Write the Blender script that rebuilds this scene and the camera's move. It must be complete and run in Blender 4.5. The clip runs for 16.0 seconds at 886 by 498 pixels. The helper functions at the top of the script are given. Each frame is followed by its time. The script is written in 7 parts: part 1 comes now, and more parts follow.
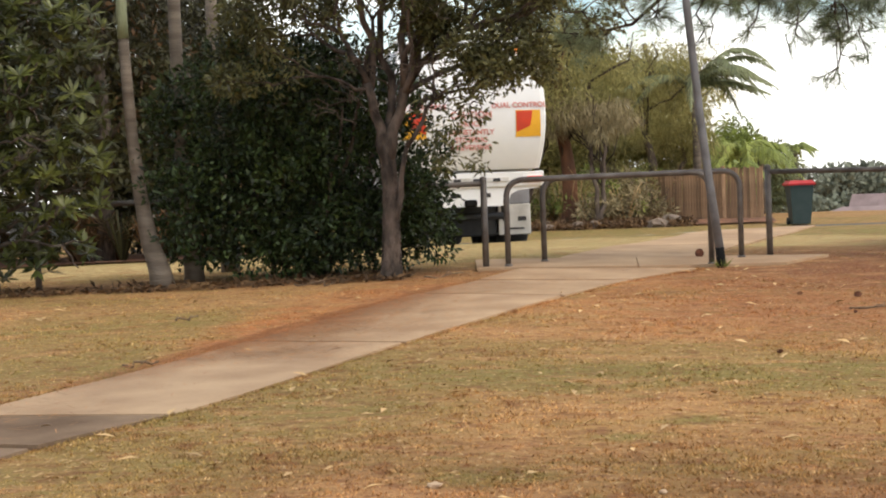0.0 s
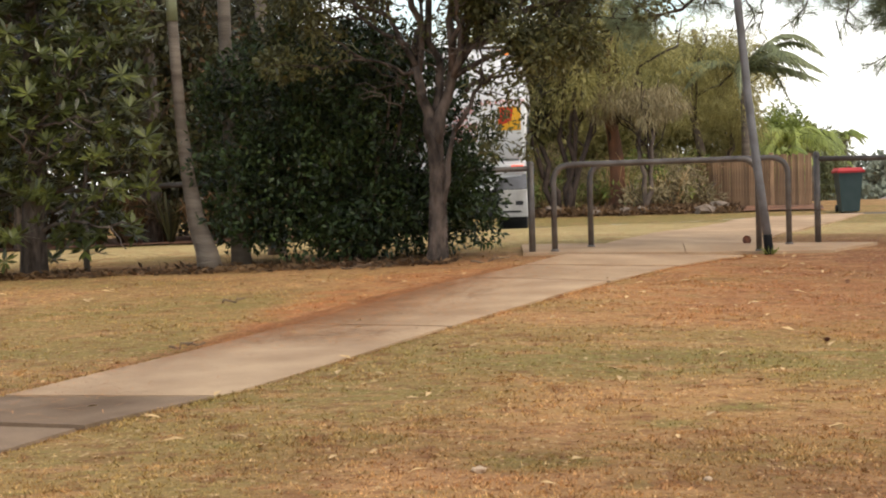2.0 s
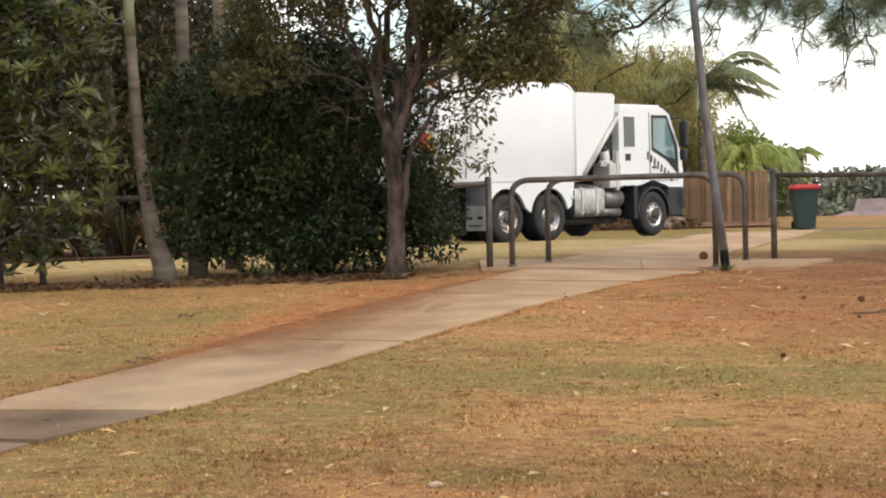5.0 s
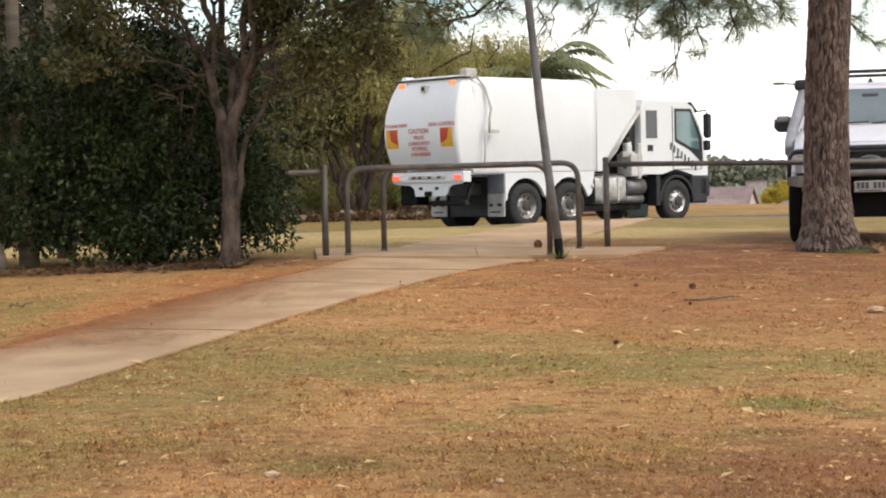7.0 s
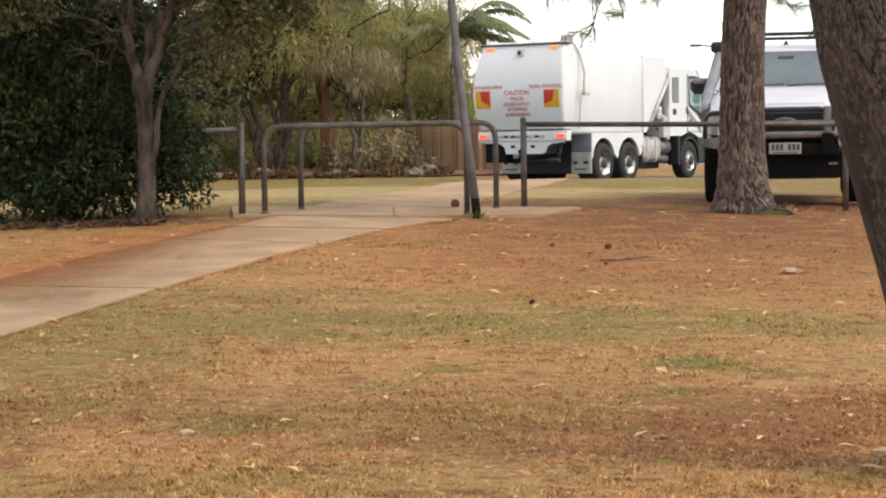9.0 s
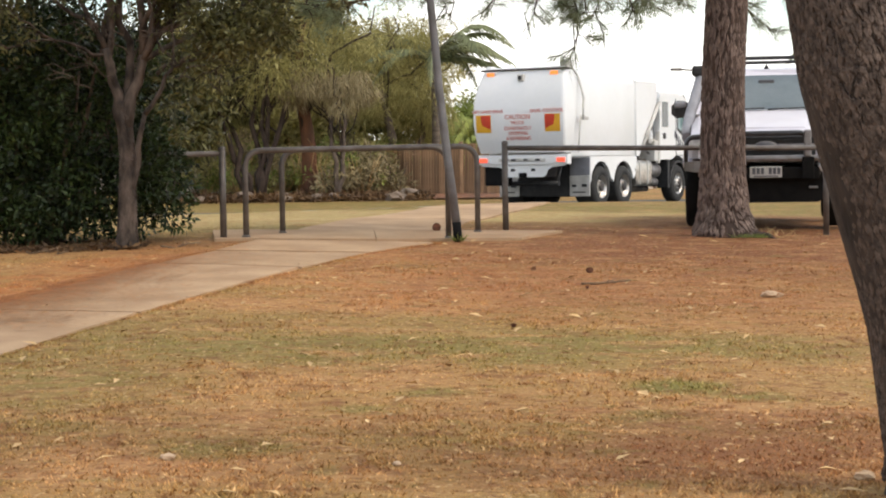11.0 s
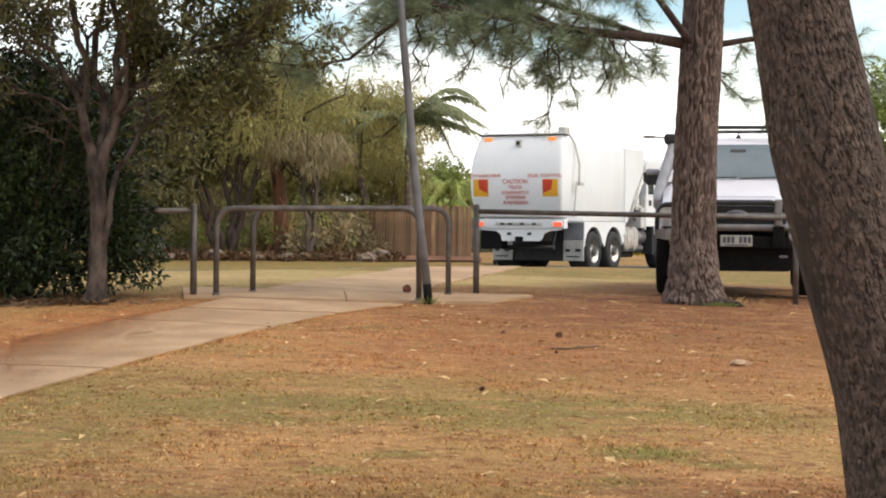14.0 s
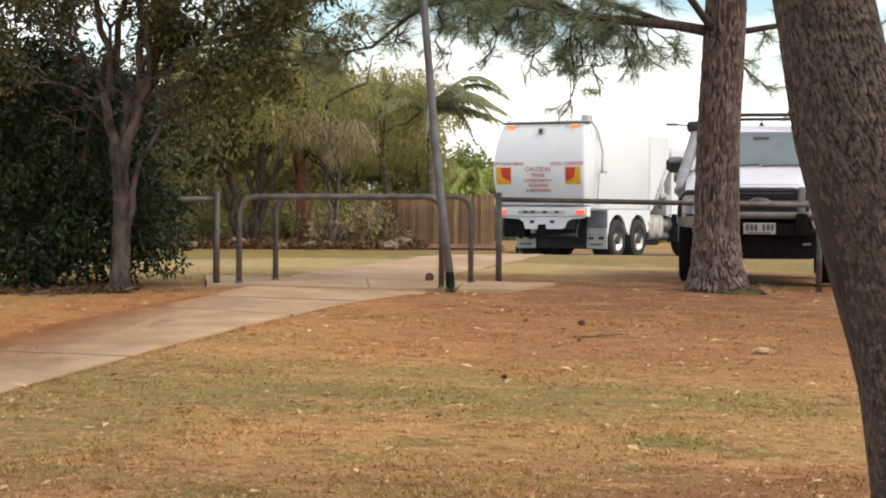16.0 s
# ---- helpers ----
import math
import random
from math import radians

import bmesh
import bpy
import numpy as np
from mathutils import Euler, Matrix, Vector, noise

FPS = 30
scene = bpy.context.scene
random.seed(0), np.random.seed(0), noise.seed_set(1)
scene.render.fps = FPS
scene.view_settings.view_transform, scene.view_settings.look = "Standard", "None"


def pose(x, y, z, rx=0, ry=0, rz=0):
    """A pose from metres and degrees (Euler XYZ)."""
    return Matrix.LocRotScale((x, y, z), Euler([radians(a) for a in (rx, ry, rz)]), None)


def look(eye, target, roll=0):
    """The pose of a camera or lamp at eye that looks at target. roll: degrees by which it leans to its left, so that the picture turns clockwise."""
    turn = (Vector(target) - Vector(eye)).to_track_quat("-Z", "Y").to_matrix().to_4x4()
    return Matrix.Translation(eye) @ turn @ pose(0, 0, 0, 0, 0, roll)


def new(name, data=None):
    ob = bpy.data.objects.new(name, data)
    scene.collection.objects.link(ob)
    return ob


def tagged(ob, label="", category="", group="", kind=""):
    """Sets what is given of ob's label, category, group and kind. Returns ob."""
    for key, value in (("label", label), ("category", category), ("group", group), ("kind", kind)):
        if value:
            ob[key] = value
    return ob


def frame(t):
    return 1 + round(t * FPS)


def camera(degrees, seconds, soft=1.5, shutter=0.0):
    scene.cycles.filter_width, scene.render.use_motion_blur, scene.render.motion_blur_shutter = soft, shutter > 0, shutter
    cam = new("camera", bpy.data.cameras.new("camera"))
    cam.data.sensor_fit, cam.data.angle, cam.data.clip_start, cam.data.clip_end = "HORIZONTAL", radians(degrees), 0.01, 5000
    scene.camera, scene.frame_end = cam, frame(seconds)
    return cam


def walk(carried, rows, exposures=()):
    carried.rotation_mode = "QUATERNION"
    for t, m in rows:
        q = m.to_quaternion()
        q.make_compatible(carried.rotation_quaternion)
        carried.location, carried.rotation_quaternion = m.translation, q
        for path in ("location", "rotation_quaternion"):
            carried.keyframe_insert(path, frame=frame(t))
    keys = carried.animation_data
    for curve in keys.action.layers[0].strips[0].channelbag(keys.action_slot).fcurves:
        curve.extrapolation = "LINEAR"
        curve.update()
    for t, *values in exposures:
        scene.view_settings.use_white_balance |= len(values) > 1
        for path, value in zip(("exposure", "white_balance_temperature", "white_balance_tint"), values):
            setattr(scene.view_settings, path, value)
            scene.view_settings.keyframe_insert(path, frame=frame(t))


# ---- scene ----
# The camera: held in the hand at one spot, turning to follow the truck.
EYE = (0.0, 0.0, 1.45)
cam = camera(26.0, 16.0, soft=2.0)
TURNS = [(0.0, 4.73, -1.44, -2.13),
         (0.5, 5.84, -1.33, -2.13),
         (1.0, 6.35, -1.27, -2.23),
         (1.5, 7.33, -1.54, -2.09),
         (2.0, 6.13, -1.86, -1.67),
         (2.5, 6.09, -1.53, -1.73),
         (3.0, 6.07, -1.65, -1.63),
         (5.5, 3.99, -1.43, -1.50),
         (6.0, 2.56, -1.66, -1.73),
         (6.5, 1.10, -2.16, -1.51),
         (7.0, -0.03, -1.91, -1.38),
         (7.5, -0.81, -1.81, -0.88),
         (8.0, -1.39, -1.59, -1.13),
         (8.5, -2.03, -2.76, -1.04),
         (9.0, -2.49, -3.18, -0.91),
         (11.5, -3.31, -2.24, -0.90),
         (12.0, -3.67, -2.03, -0.80),
         (12.5, -3.55, -1.65, -0.25),
         (13.0, -3.58, -0.80, 0.13),
         (13.5, -3.58, -0.62, 0.26),
         (14.0, -3.89, -0.63, 0.32),
         (14.5, -2.74, -1.11, 0.24),
         (15.0, -2.05, -1.31, 0.57),
         (15.5, -2.33, -1.29, 0.73),
         (16.0, -3.22, -0.99, 0.25)]
walk(cam, [(t, pose(*EYE, 90 + p, -r, w)) for t, w, p, r in TURNS], exposures=[(0.0, 0.06, 7150, 11), (16.0, 0.06, 7150, 11)])

# World: bright hazy sky with thin white cloud, and a soft sun from behind the trees at the side.
world = bpy.data.worlds.new("world")
scene.world = world
world.use_nodes = True
SUN_EL, SUN_AZ = radians(48), radians(115)   # azimuth clockwise from +y


def build_world():
    nt = world.node_tree
    nt.nodes.clear()
    out = nt.nodes.new("ShaderNodeOutputWorld")
    bg = nt.nodes.new("ShaderNodeBackground")
    sky = nt.nodes.new("ShaderNodeTexSky")
    sky.sky_type, sky.sun_disc = "NISHITA", False
    sky.sun_elevation, sky.sun_rotation = SUN_EL, SUN_AZ
    sky.dust_density = 1.2
    tc = nt.nodes.new("ShaderNodeTexCoord")
    mp = nt.nodes.new("ShaderNodeMapping")
    mp.inputs["Scale"].default_value = (1, 1, 2.6)
    nz = nt.nodes.new("ShaderNodeTexNoise")
    nz.inputs["Scale"].default_value = 5.0
    nz.inputs["Detail"].default_value = 6.0
    cr = nt.nodes.new("ShaderNodeValToRGB")
    cr.color_ramp.elements[0].position, cr.color_ramp.elements[0].color = 0.42, (0.12, 0.12, 0.12, 1)
    cr.color_ramp.elements[1].position, cr.color_ramp.elements[1].color = 0.60, (1, 1, 1, 1)
    mx = nt.nodes.new("ShaderNodeMix")
    mx.data_type = "RGBA"
    mx.inputs["B"].default_value = (11.5, 11.8, 12.2, 1)
    link = nt.links.new
    link(tc.outputs["Generated"], mp.inputs["Vector"])
    link(mp.outputs["Vector"], nz.inputs["Vector"])
    # haze whitens the sky towards the horizon; clear patches higher up
    sep = nt.nodes.new("ShaderNodeSeparateXYZ")
    link(tc.outputs["Generated"], sep.inputs["Vector"])
    low = nt.nodes.new("ShaderNodeMapRange")
    low.inputs["From Min"].default_value, low.inputs["From Max"].default_value = 0.04, 0.095
    low.inputs["To Min"].default_value, low.inputs["To Max"].default_value = 1.0, 0.0
    link(sep.outputs["Z"], low.inputs["Value"])
    top = nt.nodes.new("ShaderNodeMath")
    top.operation = "MAXIMUM"
    link(nz.outputs["Fac"], cr.inputs["Fac"])
    link(cr.outputs["Color"], top.inputs[0])
    link(low.outputs["Result"], top.inputs[1])
    link(top.outputs[0], mx.inputs["Factor"])
    deep = nt.nodes.new("ShaderNodeHueSaturation")
    deep.inputs["Saturation"].default_value, deep.inputs["Value"].default_value = 1.7, 1.2
    link(sky.outputs["Color"], deep.inputs["Color"])
    link(deep.outputs["Color"], mx.inputs["A"])
    link(mx.outputs["Result"], bg.inputs["Color"])
    bg.inputs["Strength"].default_value = 0.15
    link(bg.outputs["Background"], out.inputs["Surface"])


build_world()
sun = new("sun", bpy.data.lights.new("sun", "SUN"))
sun.data.energy, sun.data.angle, sun.data.color = 1.75, radians(28), (1.0, 0.95, 0.87)
sun.matrix_world = look((40 * math.sin(SUN_AZ), 40 * math.cos(SUN_AZ), 40 * math.tan(SUN_EL)), (0, 0, 0))


# ---- materials ----
def mat(name, col, col2=None, rough=0.8, metal=0.0, scale=8.0, fine=60.0, bump=0.2, bump_scale=None, random_v=0.0,
        spec=0.4, stretch=(1, 1, 1), translucent=0.0, island=0.0, contrast=(0.35, 0.65), grain=0.2):
    """Principled surface: two colours mixed by coarse noise, fine noise on top, bump, and a spread of value by object or island."""
    m = bpy.data.materials.new(name)
    m.use_nodes = True
    nt = m.node_tree
    nd, link = nt.nodes, nt.links.new
    bsdf = nd["Principled BSDF"]
    bsdf.inputs["Roughness"].default_value, bsdf.inputs["Metallic"].default_value = rough, metal
    bsdf.inputs["Specular IOR Level"].default_value = spec
    tc = nd.new("ShaderNodeTexCoord")
    mp = nd.new("ShaderNodeMapping")
    mp.inputs["Scale"].default_value = stretch
    link(tc.outputs["Object"], mp.inputs["Vector"])
    n1 = nd.new("ShaderNodeTexNoise")
    n1.inputs["Scale"].default_value, n1.inputs["Detail"].default_value = scale, 5
    n2 = nd.new("ShaderNodeTexNoise")
    n2.inputs["Scale"].default_value, n2.inputs["Detail"].default_value = fine, 3
    link(mp.outputs["Vector"], n1.inputs["Vector"])
    link(mp.outputs["Vector"], n2.inputs["Vector"])
    ramp = nd.new("ShaderNodeMapRange")
    ramp.inputs["From Min"].default_value, ramp.inputs["From Max"].default_value = contrast
    link(n1.outputs["Fac"], ramp.inputs["Value"])
    mix = nd.new("ShaderNodeMix")
    mix.data_type = "RGBA"
    c2 = col2 or tuple(c * 0.75 for c in col)
    mix.inputs["A"].default_value, mix.inputs["B"].default_value = (*col, 1), (*c2, 1)
    link(ramp.outputs["Result"], mix.inputs["Factor"])
    hsv = nd.new("ShaderNodeHueSaturation")
    link(mix.outputs["Result"], hsv.inputs["Color"])
    val = nd.new("ShaderNodeMapRange")
    val.inputs["To Min"].default_value, val.inputs["To Max"].default_value = 1 - grain, 1 + grain
    link(n2.outputs["Fac"], val.inputs["Value"])
    last = val.outputs["Result"]
    for amount, kind in ((random_v, "ShaderNodeObjectInfo"), (island, "ShaderNodeNewGeometry")):
        if amount:
            info = nd.new(kind)
            rr = nd.new("ShaderNodeMapRange")
            rr.inputs["To Min"].default_value, rr.inputs["To Max"].default_value = 1 - amount, 1 + amount
            link(info.outputs["Random" if kind == "ShaderNodeObjectInfo" else "Random Per Island"], rr.inputs["Value"])
            mul = nd.new("ShaderNodeMath")
            mul.operation = "MULTIPLY"
            link(last, mul.inputs[0])
            link(rr.outputs["Result"], mul.inputs[1])
            last = mul.outputs[0]
    link(last, hsv.inputs["Value"])
    link(hsv.outputs["Color"], bsdf.inputs["Base Color"])
    if bump:
        b = nd.new("ShaderNodeBump")
        b.inputs["Strength"].default_value, b.inputs["Distance"].default_value = bump, 0.02
        src = n2
        if bump_scale:
            src = nd.new("ShaderNodeTexNoise")
            src.inputs["Scale"].default_value, src.inputs["Detail"].default_value = bump_scale, 6
            link(mp.outputs["Vector"], src.inputs["Vector"])
        link(src.outputs["Fac"], b.inputs["Height"])
        link(b.outputs["Normal"], bsdf.inputs["Normal"])
    if translucent:
        tr = nd.new("ShaderNodeBsdfTranslucent")
        link(hsv.outputs["Color"], tr.inputs["Color"])
        ms = nd.new("ShaderNodeMixShader")
        ms.inputs["Fac"].default_value = translucent
        link(bsdf.outputs["BSDF"], ms.inputs[1])
        link(tr.outputs["BSDF"], ms.inputs[2])
        link(ms.outputs["Shader"], nd["Material Output"].inputs["Surface"])
    return m


def glow(name, col, strength):
    m = mat(name, col, rough=0.3, bump=0)
    b = m.node_tree.nodes["Principled BSDF"]
    b.inputs["Emission Color"].default_value = (*col, 1)
    b.inputs["Emission Strength"].default_value = strength
    return m


def lawn_material(name, blades=False):
    """Dry winter lawn: straw, worn tan, green patches, and fallen pine needles round the pine."""
    m = bpy.data.materials.new(name)
    m.use_nodes = True
    nt = m.node_tree
    nd, link = nt.nodes, nt.links.new
    bsdf = nd["Principled BSDF"]
    bsdf.inputs["Roughness"].default_value, bsdf.inputs["Specular IOR Level"].default_value = 0.95, 0.15
    tc = nd.new("ShaderNodeTexCoord")

    def noise_at(scale, lo, hi, seed=0.0, stretch=(1, 1, 1), detail=4):
        mp = nd.new("ShaderNodeMapping")
        mp.inputs["Location"].default_value, mp.inputs["Scale"].default_value = (seed, seed * 1.7, 0), stretch
        link(tc.outputs["Object"], mp.inputs["Vector"])
        n = nd.new("ShaderNodeTexNoise")
        n.inputs["Scale"].default_value, n.inputs["Detail"].default_value = scale, detail
        link(mp.outputs["Vector"], n.inputs["Vector"])
        r = nd.new("ShaderNodeMapRange")
        r.interpolation_type = "SMOOTHSTEP"
        r.inputs["From Min"].default_value, r.inputs["From Max"].default_value = lo, hi
        link(n.outputs["Fac"], r.inputs["Value"])
        return r.outputs["Result"]

    def spot(x, y, sx, sy, edge=0.5):
        """1 in the middle of an oval patch, 0 outside it, with a ragged rim."""
        mp = nd.new("ShaderNodeMapping")
        mp.vector_type = "TEXTURE"
        mp.inputs["Location"].default_value, mp.inputs["Scale"].default_value = (x, y, 0), (sx, sy, 1000)
        link(tc.outputs["Object"], mp.inputs["Vector"])
        ln = nd.new("ShaderNodeVectorMath")
        ln.operation = "LENGTH"
        link(mp.outputs["Vector"], ln.inputs[0])
        n = nd.new("ShaderNodeTexNoise")
        n.inputs["Scale"].default_value, n.inputs["Detail"].default_value = 1.3, 6
        link(tc.outputs["Object"], n.inputs["Vector"])
        add = nd.new("ShaderNodeMath")
        add.operation = "MULTIPLY_ADD"
        add.inputs[1].default_value = 1.3
        link(n.outputs["Fac"], add.inputs[0])
        link(ln.outputs["Value"], add.inputs[2])
        r = nd.new("ShaderNodeMapRange")
        r.interpolation_type = "SMOOTHSTEP"
        r.inputs["From Min"].default_value, r.inputs["From Max"].default_value = 1.65 + edge, 1.65 - edge
        link(add.outputs[0], r.inputs["Value"])
        return r.outputs["Result"]

    def mixed(a, b, fac):
        mx = nd.new("ShaderNodeMix")
        mx.data_type = "RGBA"
        for key, v in (("A", a), ("B", b)):
            if isinstance(v, tuple):
                mx.inputs[key].default_value = (*v, 1)
            else:
                link(v, mx.inputs[key])
        link(fac, mx.inputs["Factor"])
        return mx.outputs["Result"]

    def scaled(fac, k):
        mm = nd.new("ShaderNodeMath")
        mm.operation = "MULTIPLY"
        mm.inputs[1].default_value = k
        link(fac, mm.inputs[0])
        return mm.outputs[0]

    def product(a, b):
        mm = nd.new("ShaderNodeMath")
        mm.operation = "MULTIPLY"
        link(a, mm.inputs[0])
        link(b, mm.inputs[1])
        return mm.outputs[0]

    straw, tan, green, needle, earth = LAWN
    c = mixed(straw, tan, noise_at(1.1, 0.35, 0.65, 3, (0.5, 1, 1)))
    c = mixed(c, green, scaled(noise_at(0.55, 0.42, 0.64, 11, (0.55, 1.2, 1)), 0.5))
    for x, y, sx, sy, k in GREEN_SPOTS:
        c = mixed(c, green, scaled(spot(x, y, sx, sy), k))
    for x, y, sx, sy, k in SUNLIT_STRAW_SPOTS:
        c = mixed(c, (0.55, 0.42, 0.19), scaled(spot(x, y, sx, sy, 0.35), k))
    for x, y, sx, sy, k in NEEDLE_SPOTS:
        c = mixed(c, needle, product(scaled(spot(x, y, sx, sy), k), noise_at(2.2, 0.25, 0.6, 17, (0.6, 1, 1))))
    for x, y, sx, sy, k in EARTH_AND_SHADE_SPOTS:
        c = mixed(c, earth, scaled(spot(x, y, sx, sy, 0.3), k))
    c = mixed(c, earth, scaled(noise_at(5.5, 0.50, 0.70, 5, (0.7, 1, 1)), 0.6))
    c = mixed(c, tan, scaled(noise_at(3.6, 0.50, 0.68, 23, (0.6, 1, 1)), 0.6))
    c = mixed(c, green, scaled(noise_at(7.0, 0.55, 0.72, 29, (0.7, 1, 1)), 0.45))
    c = mixed(c, earth, scaled(noise_at(17, 0.50, 0.68, 31, (0.7, 1, 1)), 0.7))
    c = mixed(c, (0.60, 0.40, 0.20), scaled(noise_at(28, 0.58, 0.72, 7, (1, 0.6, 1), 3), 0.7))
    hsv = nd.new("ShaderNodeHueSaturation")
    link(c, hsv.inputs["Color"])
    if blades:
        g = nd.new("ShaderNodeNewGeometry")
        r = nd.new("ShaderNodeMapRange")
        r.inputs["To Min"].default_value, r.inputs["To Max"].default_value = 0.8, 2.0
        link(g.outputs["Random Per Island"], r.inputs["Value"])
        link(r.outputs["Result"], hsv.inputs["Value"])
    else:
        r = nd.new("ShaderNodeMapRange")
        r.inputs["To Min"].default_value, r.inputs["To Max"].default_value = 0.45, 1.45
        n = nd.new("ShaderNodeTexNoise")
        n.inputs["Scale"].default_value, n.inputs["Detail"].default_value = 45, 4
        link(tc.outputs["Object"], n.inputs["Vector"])
        link(n.outputs["Fac"], r.inputs["Value"])
        link(r.outputs["Result"], hsv.inputs["Value"])
        b = nd.new("ShaderNodeBump")
        b.inputs["Strength"].default_value, b.inputs["Distance"].default_value = 0.6, 0.03
        link(n.outputs["Fac"], b.inputs["Height"])
        link(b.outputs["Normal"], bsdf.inputs["Normal"])
    link(hsv.outputs["Color"], bsdf.inputs["Base Color"])
    return m


LAWN = ((0.35, 0.20, 0.076), (0.44, 0.235, 0.100), (0.19, 0.165, 0.048), (0.39, 0.155, 0.056), (0.19, 0.075, 0.034))
GREEN_SPOTS = [(1.0, 11.3, 2.4, 0.8, 0.75), (-2.0, 9.8, 1.1, 2.4, 0.5), (4.0, 29.0, 14.0, 8.0, 0.9), (-3.8, 14.5, 1.8, 3.0, 0.55), (-6, 28, 6, 4, 0.7), (1.72, 9.76, 0.26, 0.22, 0.95), (-0.56, 8.02, 0.4, 0.25, 0.8), (1.43, 8.86, 0.24, 0.18, 0.9), (-2, 50, 12, 8, 0.9), (0.06, 9.07, 0.2, 0.16, 0.7), (2.07, 9.49, 0.25, 0.18, 0.8), (0.37, 9.58, 0.25, 0.15, 0.7)]
NEEDLE_SPOTS = [(1.2, 19.0, 2.6, 1.2, 0.45), (3.4, 16.5, 3.2, 3.4, 0.6), (4.6, 21.0, 3.4, 1.6, 0.65), (-2.5, 14.9, 0.5, 3.0, 1.0), (-1.9, 17.0, 0.6, 2.4, 0.9), (0.6, 16.0, 1.4, 3.0, 0.55)]
# Bare brown earth; the spots below ute and pine also carry painted shade.
EARTH_AND_SHADE_SPOTS = [(5.8, 25.2, 2.4, 3.4, 0.85), (3.3, 22.6, 2.2, 1.8, 0.7), (4.2, 19.7, 3.2, 1.8, 0.7), (5.2, 22.3, 2.4, 1.3, 0.9), (2.4, 18.6, 2.2, 1.2, 0.4), (4.4, 17.6, 2.2, 1.8, 0.4), (0.9, 8.2, 2.6, 1.0, 0.25), (1.5, 7.7, 1.0, 0.5, 0.35), (2.6, 16.0, 2.2, 2.6, 0.35), (-3.2, 20.0, 3.2, 0.8, 0.55), (4.3, 21.2, 1.3, 1.0, 0.8), (5.4, 22.6, 1.6, 1.0, 0.9), (3.6, 20.0, 1.6, 0.6, 0.5), (2.2, 8.2, 1.2, 0.8, 0.5), (-6.4, 19.8, 1.6, 0.7, 0.5)]
# Drier pale grass in the sun; the sunlight is mixed into its colour.
SUNLIT_STRAW_SPOTS = [(0.5, 27.6, 5.5, 3.6, 0.6), (-7.5, 24.6, 4.5, 2.6, 0.9), (-1.8, 24.5, 2.0, 2.2, 0.5)]
LAWN_MAT = lawn_material("dry_lawn")
BLADE_MAT = lawn_material("dry_grass_blades", True)
CONCRETE = mat("weathered_concrete", (0.47, 0.325, 0.20), (0.35, 0.228, 0.138), 0.95, scale=1.6, fine=90, bump=0.25, random_v=0.08, spec=0.08)
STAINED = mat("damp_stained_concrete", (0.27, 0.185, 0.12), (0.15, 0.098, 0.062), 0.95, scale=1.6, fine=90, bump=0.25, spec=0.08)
ROAD_MAT = mat("asphalt", (0.055, 0.054, 0.052), (0.075, 0.072, 0.068), 0.9, scale=2, fine=120, bump=0.3)
KERB = mat("kerb_concrete", (0.42, 0.40, 0.36), (0.32, 0.30, 0.27), 0.9, scale=3)
GALV = mat("galvanised_steel", (0.18, 0.16, 0.145), (0.11, 0.095, 0.085), 0.55, 0.6, scale=6, fine=70, bump=0.08)
RUSTY = mat("tarred_steel", (0.03, 0.025, 0.02), (0.07, 0.035, 0.02), 0.85, scale=12)
BARK = mat("grey_bark", (0.165, 0.13, 0.105), (0.048, 0.035, 0.028), 0.95, scale=16, fine=40, bump=0.9, bump_scale=22, stretch=(1, 1, 0.3))
PATCHY_BARK = mat("patchy_grey_bark", (0.135, 0.10, 0.078), (0.028, 0.021, 0.016), 0.95, scale=9, fine=40, bump=0.9, bump_scale=22, stretch=(1, 1, 0.5))
PINE_BARK = mat("pine_bark", (0.085, 0.055, 0.042), (0.03, 0.02, 0.016), 0.95, scale=9, fine=45, bump=1.0, bump_scale=20, stretch=(1, 1, 0.28))
DARK_BARK = mat("dark_fissured_bark", (0.065, 0.045, 0.034), (0.024, 0.017, 0.013), 0.95, scale=12, fine=60, bump=1.0, bump_scale=26, stretch=(1, 1, 0.25))
PINE_PLATE = mat("pine_bark_plate", (0.20, 0.145, 0.12), (0.11, 0.078, 0.064), 0.95, scale=9, fine=60, bump=0.6, island=0.28)
DARK_PLATE = mat("dark_bark_plate", (0.115, 0.084, 0.067), (0.05, 0.036, 0.029), 0.95, scale=26, fine=80, bump=0.6, island=0.3)
PALM_BARK = mat("palm_trunk", (0.21, 0.17, 0.13), (0.10, 0.078, 0.058), 0.9, scale=3, fine=30, bump=0.5, stretch=(0.4, 0.4, 3))
RED_BARK = mat("red_bark", (0.23, 0.10, 0.05), (0.10, 0.05, 0.03), 0.95, scale=4, bump=0.6, stretch=(1, 1, 0.3))
STEM_DARK = mat("dark_stem_bark", (0.075, 0.05, 0.036), (0.04, 0.027, 0.02), 0.95, scale=6)
TWIG = mat("twig_bark", (0.16, 0.12, 0.09), (0.09, 0.065, 0.05), 0.95, scale=6)
LEAF_BUSH = mat("dark_bush_leaf", (0.046, 0.070, 0.020), (0.016, 0.027, 0.009), 0.45, scale=2.2, island=0.75, bump=0, translucent=0.18, spec=0.3)
LEAF_MAG = mat("broad_leaf", (0.155, 0.165, 0.04), (0.035, 0.048, 0.013), 0.3, scale=1.2, island=0.55, bump=0, translucent=0.22, spec=0.5)
